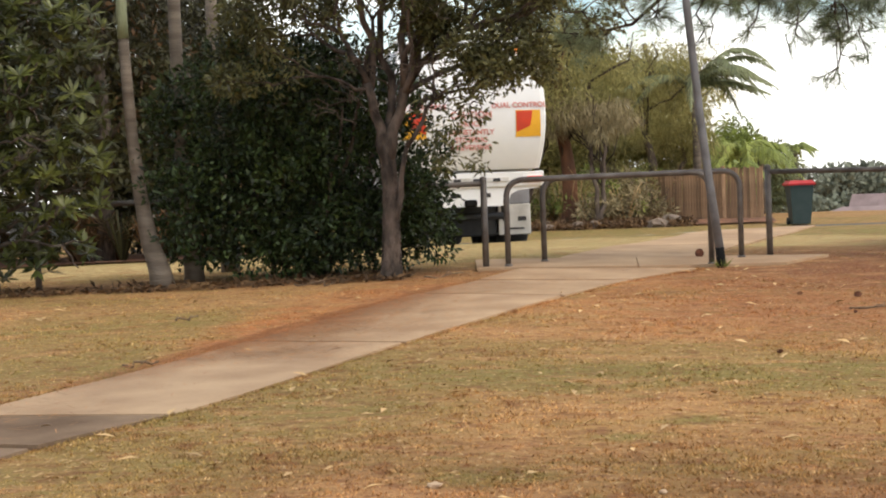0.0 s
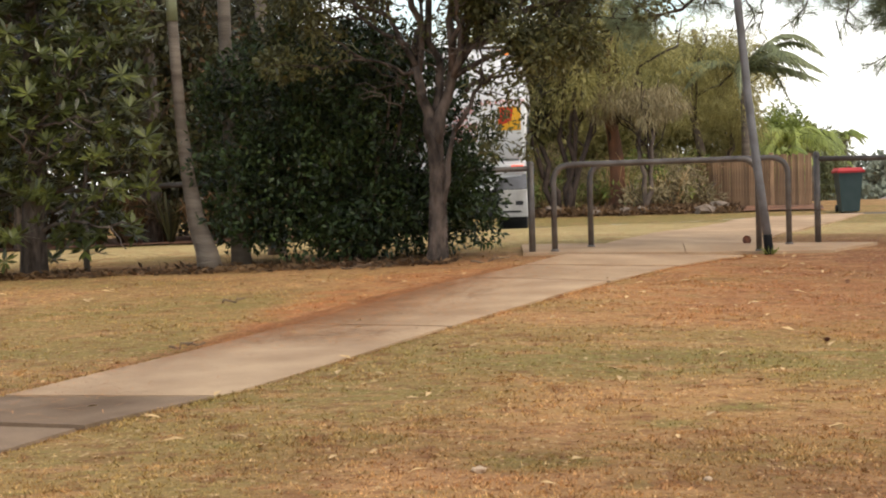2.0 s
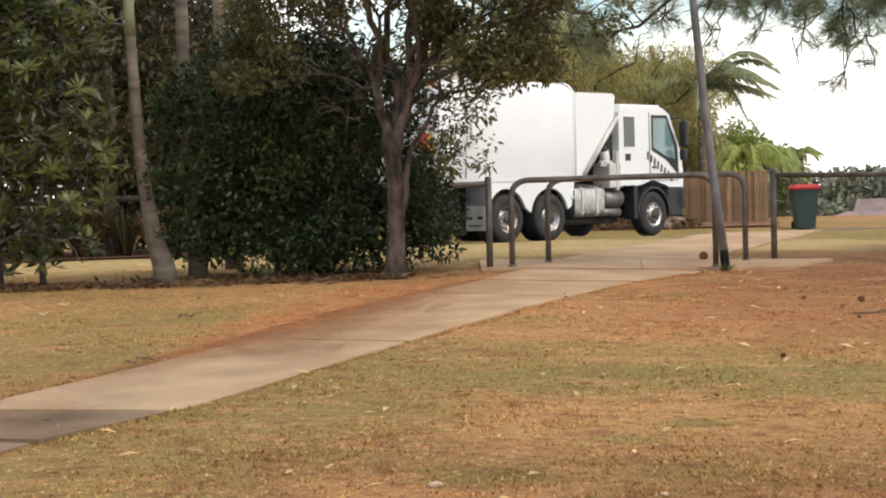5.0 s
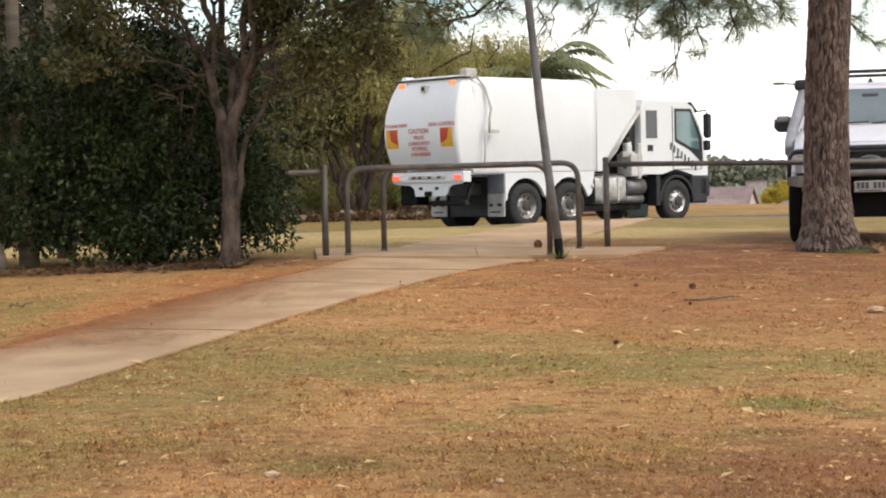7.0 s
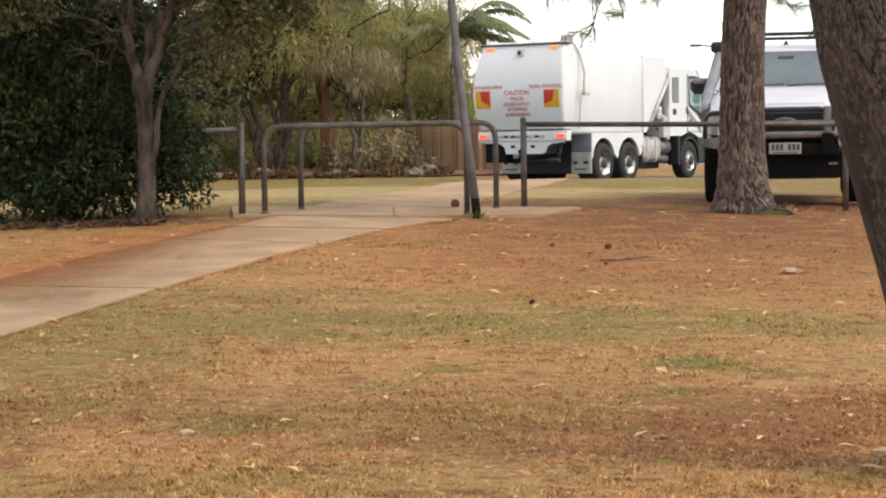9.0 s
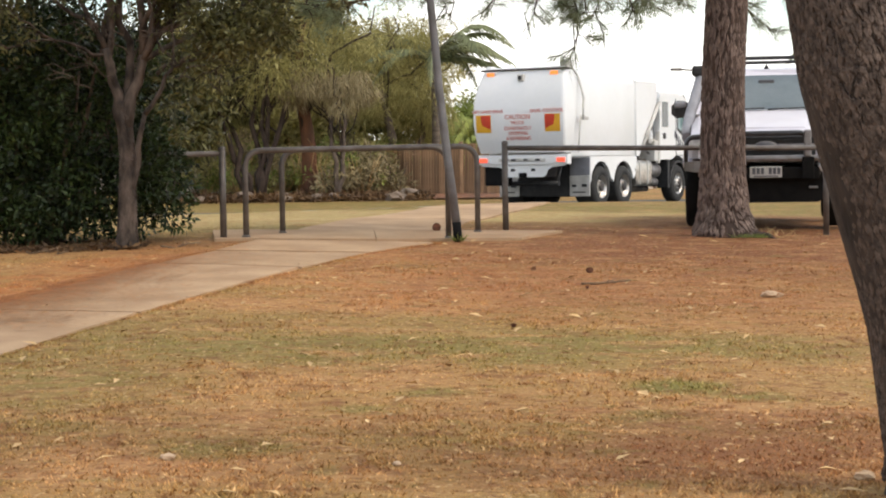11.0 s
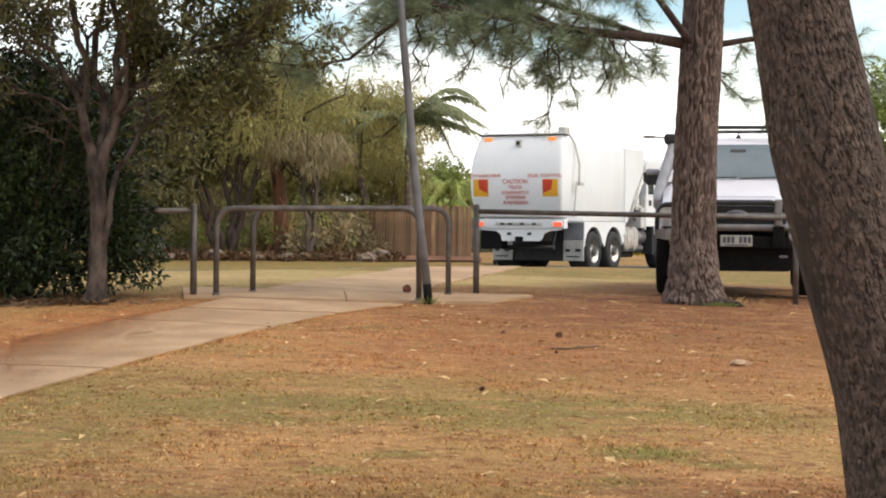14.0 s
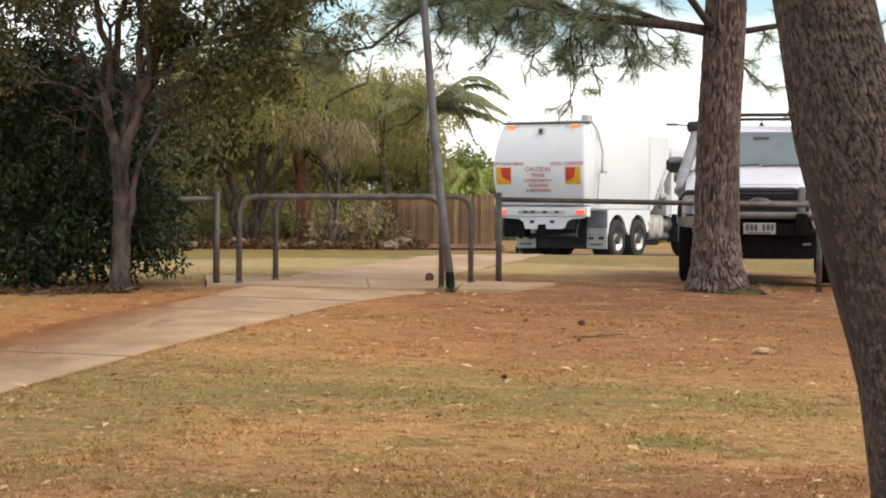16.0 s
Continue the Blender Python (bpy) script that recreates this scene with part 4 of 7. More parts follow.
def build_broad_tree():
    x, y = -6.5, 19.75
    ob = thing("tree", "broad-leaved evergreen tree with leaf whorls over the fence", "tree", pose(x, y, ground_z(x, y)))
    rng = random.Random(51)
    m, tips = Mesh(), []
    m.tube([(0, 0, -0.06), (0, 0, 0.5), (0.05, 0, 1.2), (0.0, 0.1, 2.2), (0.1, 0.1, 3.6)], [0.16, 0.13, 0.11, 0.09, 0.05], 12, wobble=0.05, rng=rng)
    for i in range(16):
        a = rng.uniform(0, 6.28)
        grow(m, tips, (0, 0, 0.45 + i * 0.2), (math.cos(a), math.sin(a), 0.25), 0.55, 0.03, 2, rng, 0.6, 0.1)
    part("trunk", m, BARK, ob)
    pts = scatter((-1.5, -1.0, 0.15, 1.35, 1.0, 4.6), 640, 52, lambda a, b, c: (a / 1.45) ** 2 + (b / 1.0) ** 2 + ((c - 2.1) / 2.6) ** 2 < 1 and not (-1.5 < a < 1.5 and c < 0.35 and rng.random() < 0.6))
    rosettes("foliage", ob, pts, rng, 18, 0.20, 0.044, LEAF_MAG)
    # inner leaves take the dark leaf: shade inside the crown, by colour
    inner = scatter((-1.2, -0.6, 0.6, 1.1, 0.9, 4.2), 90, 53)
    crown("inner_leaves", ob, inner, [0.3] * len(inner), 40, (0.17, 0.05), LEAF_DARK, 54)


build_broad_tree()


def build_tree_belt():
    """The dense belt of dark trees behind the fence."""
    specs = [(-11.5, 28.5, 7.0), (-9.3, 27.8, 7.4), (-7.6, 28.8, 6.8), (-6.5, 30.2, 3.3), (-10.6, 31.5, 8.0), (-8.2, 32.0, 8.0), (-13.5, 30.0, 7.5), (-5.5, 31.5, 3.6)]
    for i, (x, y, h) in enumerate(specs):
        rng = random.Random(70 + i)
        ob = thing("tree", "tall dark shade tree with brown dead leaves among the green", "tree", pose(x, y, ground_z(x, y)), group="shade tree belt")
        m = Mesh()
        m.tube([(0, 0, -0.1), (0.05, 0, h * 0.3), (-0.05, 0, h * 0.6), (0, 0, h * 0.9)], [0.16, 0.13, 0.1, 0.04], 10, wobble=0.05, rng=rng)
        for k in range(9):
            a = rng.uniform(0, 6.28)
            limb(m, (0, 0, h * rng.uniform(0.15, 0.8)), (math.cos(a) * 1.2, math.sin(a) * 1.0, h * rng.uniform(0.3, 0.95)), 0.05, 0.012, rng)
        part("trunk", m, BARK, ob)
        pts = scatter((-1.7, -1.2, 0.5, 1.7, 1.2, h), 170, 80 + i, lambda a, b, c: (a / 1.7) ** 2 + (b / 1.2) ** 2 + ((c - h * 0.58) / (h * 0.52)) ** 2 < 1)
        crown("leaves", ob, pts, [rng.uniform(0.25, 0.5) for _ in pts], 62, (0.17, 0.06), LEAF_DARK, 90 + i, droop=0.2)
        dead = pts[::5]
        crown("dead_leaves", ob, dead, [0.4] * len(dead), 26, (0.17, 0.06), LEAF_BROWN, 110 + i, "brown dead leaves in the crown", droop=0.5)
    rng = random.Random(66)
    for i in range(30):
        x, y = rng.uniform(-11.5, -5.0), rng.uniform(28.0, 29.6)
        ob = thing("strap_leaf_plant", "clump of arching strap leaves at the foot of the trees", "plant", pose(x, y, ground_z(x, y)), group="strap-leaf plants")
        qs = []
        for k in range(44):
            a, r, h = rng.uniform(0, 6.28), rng.uniform(0.25, 0.6), rng.uniform(0.35, 0.8)
            d, s = Vector((math.cos(a), math.sin(a), 0)), Vector((-math.sin(a), math.cos(a), 0)) * 0.018
            qs += [d * 0.03 - s, d * 0.03 + s, d * r * 0.6 + s + Vector((0, 0, h)), d * r * 0.6 - s + Vector((0, 0, h))]
            qs += [d * r * 0.6 - s + Vector((0, 0, h)), d * r * 0.6 + s + Vector((0, 0, h)), d * r * 1.2 + Vector((0, 0, h * 0.8)), d * r * 1.18 + Vector((0, 0, h * 0.8))]
        tagged(stuff_mesh("leaves", np.array([tuple(v) for v in qs]), 4, LEAF_BROWN if i % 3 else LEAF_DARK, ob), kind="stuff")


build_tree_belt()


def hedge(x0, x1, y, h, leaf, seed, label, n=160):
    ob = thing("hedge", label, "hedge", pose((x0 + x1) / 2, y, ground_z((x0 + x1) / 2, y)))
    w = (x1 - x0) / 2
    rng = random.Random(seed)
    m = Mesh()
    for i in range(24):
        x = rng.uniform(-w, w)
        limb(m, (x, 0, -0.1), (x + rng.uniform(-0.4, 0.4), rng.uniform(-0.3, 0.3), h * rng.uniform(0.6, 0.95)), 0.04, 0.012, rng, 0.3, 4, 5)
    tagged(part("stemwood", m, TWIG, ob), kind="stuff")
    pts = scatter((-w, -0.6, 0.1, w, 0.6, h), n, seed + 1)
    crown("leaves", ob, pts, [rng.uniform(0.35, 0.65) for _ in pts], 70, (0.26, 0.09), leaf, seed + 2)


hedge(-16, -5.6, 34.5, 3.2, LEAF_DARK, 141, "dark overgrown hedge behind the tree belt", 190)
hedge(-3.6, 3.0, 63.2, 2.9, LEAF_OLIVE, 149, "mixed olive hedge behind the garden bed", 260)
hedge(-14, 3.4, 69.0, 4.3, LEAF_OLIVE, 145, "olive hedge at the back of the garden", 190)


def needle_tuft(pts, dirs, rng, count, length):
    """Bursts of long fine needles round the shoot ends."""
    out = []
    for p, d in zip(pts, dirs):
        p, d = np.array(p), np.array(d)
        n = int(count * rng.uniform(0.6, 1.3))
        v = d * 0.75 + rng.normal(0, 0.62, (n, 3))
        v[:, 2] -= 0.12
        v /= np.linalg.norm(v, axis=1)[:, None]
        s = np.cross(v, rng.normal(0, 1, (n, 3)))
        s = s / np.linalg.norm(s, axis=1)[:, None] * 0.0017
        b = p + d * rng.uniform(-0.11, 0.02, (n, 1))
        L = length * rng.uniform(0.65, 1.1, (n, 1))
        mid = b + v * L * 0.55
        tip = b + v * L + np.array((0, 0, -0.012))
        out.append(np.stack([b - s, b + s, mid + s, tip, mid - s], 1).reshape(-1, 3))
    return np.concatenate(out)


def build_pine():
    x, y = 4.27, 21.2
    ob = thing("pine_tree", "tall pine with plated red-brown bark and drooping needle sprays", "pine tree", pose(x, y, ground_z(x, y), 0, 1.35, 0))
    rng = random.Random(121)
    pts = [(0.0, 0, -0.1), (0.0, 0, 0.06), (-0.02, 0, 0.25), (-0.04, 0, 0.7), (-0.05, 0, 1.7), (-0.01, 0, 3.0), (0.05, 0, 5.5), (0.05, 0, 9)]
    radii = [0.42, 0.345, 0.278, 0.244, 0.228, 0.222, 0.19, 0.08]
    part("trunk", Mesh().tube(pts, radii, 22, wobble=0.03, rng=rng), PINE_BARK, ob)
    bark_plates("bark", ob, pts[1:7], radii[1:7], 3600, (0.036, 0.14), 0.013, PINE_PLATE, 5)
    bark_plates("base_bark", ob, pts[:4], radii[:4], 420, (0.05, 0.12), 0.02, PINE_PLATE, 6)
    roots = Mesh()
    for a, r in ((-2.7, 0.38), (-2.0, 0.42), (-1.3, 0.44), (-0.7, 0.72), (-0.4, 0.55), (0.1, 0.42)):
        limb(roots, (math.cos(a) * 0.2, math.sin(a) * 0.2, 0.1), (math.cos(a) * r, math.sin(a) * r, -0.03), 0.05, 0.018, rng, 0.3)
    part("root_flare", roots, PINE_BARK, ob)
    wood, tips, dirs = Mesh(), [], []

    def shoot(a, d, L, r):
        """A thin shoot that ends in a burst of needles."""
        a, d = Vector(a), Vector(d).normalized()
        b = a + d * L
        c = a.lerp(b, 0.5) + Vector((rng.uniform(-0.1, 0.1), rng.uniform(-0.1, 0.1), -0.12)) * L
        wood.tube([a, c, b], [r, r * 0.85, r * 0.7], 5)
        tips.append(tuple(b))
        dirs.append(tuple((b - c).normalized()))

    def twig(a, d, L, r, shoots, sag=0.5):
        """A curved twig with side shoots along its outer half."""
        d = Vector(d).normalized()
        run = [Vector(a)]
        for i in range(6):
            d = (d + Vector((rng.uniform(-0.28, 0.28), rng.uniform(-0.28, 0.28), -sag * 0.16 + rng.uniform(-0.14, 0.2)))).normalized()
            run.append(run[-1] + d * L / 6)
        wood.tube(run, [r * (1 - 0.1 * i) for i in range(7)], 6)
        for i in range(shoots):
            k = 2 + 4 * (i + rng.random() * 0.8) / shoots
            j = min(int(k), 5)
            p = run[j].lerp(run[j + 1], k - j)
            side = Vector((rng.uniform(-1, 1), rng.uniform(-1, 1), rng.uniform(-0.8, 0.6)))
            shoot(p, d * 0.7 + side, rng.uniform(0.08, 0.24), r * 0.55)
        tips.append(tuple(run[-1]))
        dirs.append(tuple(d))
        return run

    def bough(path, radii, twigs, length, shoots, sag=0.5, lift=0.0, start=0.2):
        path = [Vector(p) for p in path]
        wood.tube(path, radii, 9, wobble=0.05, rng=rng)
        n = len(path) - 1
        for i in range(twigs):
            k = (start + (1 - start) * (i + rng.random()) / twigs) * n * 0.999
            j = int(k)
            p = path[j].lerp(path[j + 1], k - j)
            run = (path[j + 1] - path[j]).normalized()
            d = run * rng.uniform(0.1, 0.9) + Vector((rng.uniform(-0.5, 0.5), rng.choice((-1, 1)) * rng.uniform(0.3, 0.9), lift + rng.uniform(-0.7, 0.45)))
            twig(p, d, length * rng.uniform(0.6, 1.2), 0.011, shoots, sag)

    bough([(-0.15, 0, 2.89), (-0.6, -0.15, 2.94), (-1.1, -0.35, 2.94), (-1.7, -0.6, 2.97), (-2.4, -0.8, 3.04), (-3.1, -0.9, 3.12)], [0.066, 0.056, 0.05, 0.04, 0.03, 0.02], 36, 0.66, 6, 0.6, 0.0, 0.34)
    bough([(-0.55, -0.12, 2.92), (-1.0, 0.0, 3.08), (-1.7, 0.1, 3.3), (-2.5, 0.0, 3.45), (-3.2, -0.2, 3.4)], [0.04, 0.036, 0.03, 0.022, 0.014], 34, 0.62, 6, 0.5, 0.0, 0.3)
    bough([(-0.1, -0.1, 2.82), (-0.42, -0.2, 3.2), (-0.85, -0.35, 3.7), (-1.6, -0.5, 4.1), (-2.6, -0.6, 4.2)], [0.045, 0.042, 0.036, 0.028, 0.016], 26, 0.65, 6, 0.8, -0.2, 0.4)
    bough([(-1.7, -0.6, 2.97), (-2.4, -0.4, 3.3), (-3.0, -0.3, 3.45), (-3.6, -0.2, 3.3)], [0.026, 0.022, 0.016, 0.01], 18, 0.55, 6, 0.7, -0.1, 0.2)
    # the long bough that reaches past the pole
    bough([(-2.0, -0.7, 3.02), (-2.8, -0.8, 3.12), (-3.43, -0.9, 2.97), (-3.95, -0.9, 2.52), (-4.4, -0.95, 2.42), (-5.0, -1.0, 2.46)], [0.03, 0.026, 0.023, 0.018, 0.013, 0.008], 21, 0.46, 5, 0.1, 0.25, 0.15)
    # bare twigs hanging below the main bough, with bursts at their ends
    for a, b, n in (((-1.55, -0.5, 2.92), (-1.48, -0.62, 2.1), 7), ((-1.7, -0.6, 2.94), (-1.92, -0.65, 1.92), 8), ((-1.75, -0.6, 2.95), (-1.78, -0.7, 1.86), 3), ((-1.15, -0.36, 2.9), (-1.1, -0.4, 2.32), 3),
                    ((-1.9, -0.65, 2.97), (-2.25, -0.7, 2.35), 5), ((-2.2, -0.7, 3.0), (-2.3, -0.8, 2.2), 3), ((-0.9, -0.3, 2.9), (-1.0, -0.4, 2.52), 6), ((-0.55, -0.15, 2.92), (-0.6, -0.3, 2.62), 3),
                    ((-2.6, -0.8, 3.05), (-2.75, -0.9, 2.4), 5), ((-2.9, -0.9, 3.1), (-2.7, -0.9, 2.55), 4), ((-3.0, -0.85, 3.1), (-3.15, -0.9, 2.3), 6), ((-3.2, -0.85, 3.0), (-3.3, -0.9, 2.05), 5)):
        a, b = Vector(a), Vector(b)
        run = limb(wood, a, b, 0.012, 0.006, rng, 0.55, 6, 5)
        for i in range(n):
            p = run[rng.randint(2, 5)]
            shoot(p, (rng.uniform(-1, 1), rng.uniform(-0.6, 0.6), rng.uniform(-0.9, 0.2)), rng.uniform(0.1, 0.26), 0.006)
        tips.append(tuple(b))
        dirs.append((0, 0, -1))
    # the side away from the pole, and the crown above
    bough([(0.15, 0.05, 2.9), (0.6, 0.2, 3.0), (1.2, 0.4, 3.05), (1.9, 0.5, 2.95)], [0.04, 0.032, 0.022, 0.012], 13, 0.5, 3, 0.8, -0.1, 0.2)
    bough([(0.1, 0.15, 2.75), (0.3, 0.4, 2.55), (0.5, 0.5, 2.4)], [0.016, 0.012, 0.007], 3, 0.25, 2, 0.5)
    for i in range(9):
        a = i * 2.4
        z = 3.9 + i * 0.42
        h = Vector((math.cos(a), math.sin(a), 0.12))
        o = Vector((0.03, 0, z))
        bough([o, o + h * 0.7, o + h * 1.5 + Vector((0, 0, 0.1)), o + h * (2.3 - 0.1 * i)], [0.05, 0.04, 0.028, 0.014], 12, 0.55, 4, 0.4, 0.1, 0.3)
    part("branchwood", wood, PINE_BARK, ob)
    g = np.random.default_rng(9)
    tagged(stuff_mesh("needles", needle_tuft(tips, dirs, g, 46, 0.20), 5, NEEDLE, ob), kind="stuff")
    # dry shoots and a green tuft among the roots
    sprout = Mesh()
    for i in range(26):
        px, py = rng.gauss(0.5, 0.12), rng.gauss(-0.12, 0.1)
        limb(sprout, (px, py, 0.0), (px + rng.uniform(-0.16, 0.16), py + rng.uniform(-0.1, 0.1), rng.uniform(0.03, 0.13)), 0.004, 0.002, rng, 0.4, 3, 4)
    tagged(part("dry_sprouts", sprout, PALE_LEAF, ob, "dry straw-coloured sprouts among the roots"), kind="stuff")
    tuft = np.array([[(0.2 + a - 0.004, -0.4 + b, 0), (0.2 + a + 0.004, -0.4 + b, 0), (0.2 + a * 1.4, -0.4 + b * 1.3, h)] for a, b, h in [(rng.gauss(0, 0.1), rng.gauss(0, 0.04), rng.uniform(0.02, 0.06)) for _ in range(160)]]).reshape(-1, 3)
    tagged(stuff_mesh("tuft", tuft, 3, LEAF_LIME, ob), "green grass tuft by the roots", kind="stuff")


build_pine()


def build_near_tree():
    x, y = 2.22, 7.0
    ob = thing("tree", "leaning tree trunk with dark deeply fissured bark", "tree", pose(x, y, ground_z(x, y), 0, 1.35, 0))
    rng = random.Random(131)
    z0 = ground_z(x, y)
    pts, radii = [], []
    for z, c, r in ((-0.1, 0.06, 0.33), (0.0, 0.04, 0.27), (0.12, 0.01, 0.215), (0.35, -0.045, 0.195), (0.60, -0.09, 0.188), (0.83, -0.155, 0.186), (1.06, -0.225, 0.188), (1.30, -0.29, 0.198), (1.54, -0.355, 0.202), (1.96, -0.45, 0.182), (2.7, -0.62, 0.17), (4.4, -1.0, 0.14)):
        pts.append((c, 0, z))
        radii.append(r)
    part("trunk", Mesh().tube(pts, radii, 30, wobble=0.025, rng=rng), DARK_BARK, ob)
    bark_plates("bark", ob, pts[1:12], radii[1:12], 24000, (0.024, 0.06), 0.007, DARK_PLATE, 15)
    roots = Mesh()
    for a in (-1.9, -0.6, 0.4):
        limb(roots, (0.02 + math.cos(a) * 0.1, math.sin(a) * 0.1, 0.05), (0.02 + math.cos(a) * 0.5, math.sin(a) * 0.5, -0.05), 0.06, 0.02, rng, 0.3, 5, 10)
    part("root_flare", roots, DARK_BARK, ob)
    wood, tips = Mesh(), []
    for i in range(7):
        a = rng.uniform(0, 6.28)
        grow(wood, tips, (-1.0, 0, 4.2), (math.cos(a), math.sin(a), 0.8), 1.5, 0.07, 3, rng, 0.6, 0.1)
    part("branchwood", wood, DARK_BARK, ob)
    crown("leaves", ob, [tuple(t) for t in tips if t.z > 4.0], [rng.uniform(0.3, 0.6) for t in tips if t.z > 4.0], 30, (0.12, 0.045), LEAF_TREE, 132)


build_near_tree()


# ---- the garbage truck (x ahead, y to its left, origin on the road under the first rear axle) ----
TRUCK_ROWS = [(0.0, -2.56, 32.12, 105.7),
         (0.5, -2.70, 32.54, 102.5),
         (1.0, -3.02, 33.50, 100.5),
         (1.5, -3.37, 34.90, 100.4),
         (2.0, -3.54, 36.06, 95.1),
         (2.5, -3.63, 37.00, 88.5),
         (3.0, -3.76, 37.57, 87.2),
         (3.2, -3.80, 37.77, 83.2),
         (5.5, -2.34, 40.91, 46.1),
         (6.0, -1.41, 41.80, 40.9),
         (6.5, -0.24, 42.76, 38.4),
         (7.0, 1.06, 43.80, 41.2),
         (7.5, 2.40, 44.90, 44.3),
         (8.0, 3.54, 45.53, 49.1),
         (8.5, 4.34, 46.21, 52.7),
         (9.0, 4.87, 46.81, 55.8),
         (11.5, 5.33, 47.43, 57.9),
         (12.5, 5.49, 47.60, 58.3),
         (13.0, 5.74, 47.88, 58.4),
         (14.5, 5.94, 48.09, 60.1),
         (15.0, 5.93, 48.07, 59.7),
         (16.0, 5.96, 48.05, 59.0)]
truck = thing("garbage_truck", "white side-loading garbage truck with red warning lettering on its rounded tailgate", "truck")
AXLES, WHEEL_R, HUB_Z = (0.0, 1.37, 5.07), 0.5, 0.36


def wheel(parent, x, side, dual):
    ob = new("wheel")
    ob.parent = parent
    ob.matrix_basis = pose(x, side * (0.98 if dual else 1.02), HUB_Z)
    w = 0.27 if dual else 0.16
    R = WHEEL_R
    part("tyre", Mesh().disc((0, 0, 0), (0, side, 0), [(0.27, -w), (R - 0.05, -w), (R, -w + 0.05), (R, w - 0.05), (R - 0.04, w), (0.29, w), (0.27, w - 0.03)], 40), RUBBER, ob)
    treads = Mesh()
    for i in range(40):
        a = 6.2832 * i / 40
        c, s = math.cos(a), math.sin(a)
        p = Vector((c, 0, s)) * (R + 0.004)
        t = Vector((-s, 0, c)) * 0.012
        n = Vector((c, 0, s)) * 0.006
        treads.add([p - t + Vector((0, -w + 0.05, 0)), p + t + Vector((0, -w + 0.05, 0)), p + t + n + Vector((0, w - 0.05, 0)), p - t + n + Vector((0, w - 0.05, 0))], [(0, 1, 2, 3)])
    part("tread", treads, RUBBER, ob)
    o = w - 0.02
    prof = [(0.285, o + 0.02), (0.26, o), (0.25, o - 0.09), (0.16, o - 0.11), (0.13, o - 0.03), (0.12, o + 0.01), (0.0, o + 0.015)] if dual else \
           [(0.285, o + 0.02), (0.26, o), (0.24, o - 0.02), (0.19, o + 0.015), (0.13, o + 0.02), (0.12, o + 0.07), (0.0, o + 0.075)]
    rim = part("rim", Mesh().disc((0, 0, 0), (0, side, 0), prof, 30), ALLOY, ob, "bright alloy rim")
    holes = Mesh()
    for i in range(10):
        a = 6.2832 * i / 10
        holes.disc((math.cos(a) * 0.205, side * (o - (0.088 if dual else 0.0)), math.sin(a) * 0.205), (0, side, 0), [(0.032, 0.012), (0.03, 0.016), (0.0, 0.014)], 10)
    tagged(part("vent_holes", holes, BLACK, rim), kind="stuff")
    nuts = Mesh()
    for i in range(10):
        a = 6.2832 * (i + 0.5) / 10
        nuts.disc((math.cos(a) * 0.15, side * (o - 0.06 if dual else o + 0.02), math.sin(a) * 0.15), (0, side, 0), [(0.014, 0), (0.014, 0.03), (0, 0.032)], 6)
    tagged(part("wheel_nuts", nuts, CHROME, rim), kind="stuff")
    part("hub", Mesh().disc((0, 0, 0), (0, side, 0), [(0.125, o - 0.02 if dual else o + 0.03), (0.124, o + 0.022 if dual else o + 0.078), (0.1, o + 0.035 if dual else o + 0.09), (0.0, o + 0.038 if dual else o + 0.093)], 20), STEEL, rim, "dark greasy hub")
    return ob


def rounded(x, hw, z0, z1, r_low, r_top, bulge=0.0, n=6):
    """A section across the truck: a rounded rectangle with bulging sides."""
    pts = []
    for cy, cz, r, a0 in ((hw - r_low, z0 + r_low, r_low, -90), (hw - r_top, z1 - r_top, r_top, 0), (-hw + r_top, z1 - r_top, r_top, 90), (-hw + r_low, z0 + r_low, r_low, 180)):
        for i in range(n + 1):
            a = radians(a0 + 90 * i / n)
            pts.append((x, cy + r * math.cos(a), cz + r * math.sin(a)))
    if bulge:
        pts = [(px, py * (1 + bulge * math.sin(math.pi * max(0, min(1, (pz - z0) / (z1 - z0))))), pz) for px, py, pz in pts]
    return pts


def text_on(name, words, size, loc, rx, rz, material, parent, label=""):
    cu = bpy.data.curves.new(name, "FONT")
    cu.body, cu.size, cu.align_x, cu.align_y, cu.extrude = words, size, "CENTER", "CENTER", 0.002
    cu.offset = 0.002
    cu.materials.append(material)
    ob = new(name, cu)
    ob.parent = parent
    ob.matrix_basis = pose(*loc, rx, 0, rz)
    return tagged(ob, label)


def tail_x(z):
    return -2.06 + 0.36 * abs((z - 2.05) / 1.15) ** 2


def tail_w(z):
    """Half the width of the barrel-sided tailgate at a height."""
    return 1.225 - 0.15 * abs((z - 2.1) / 1.14) ** 2.2


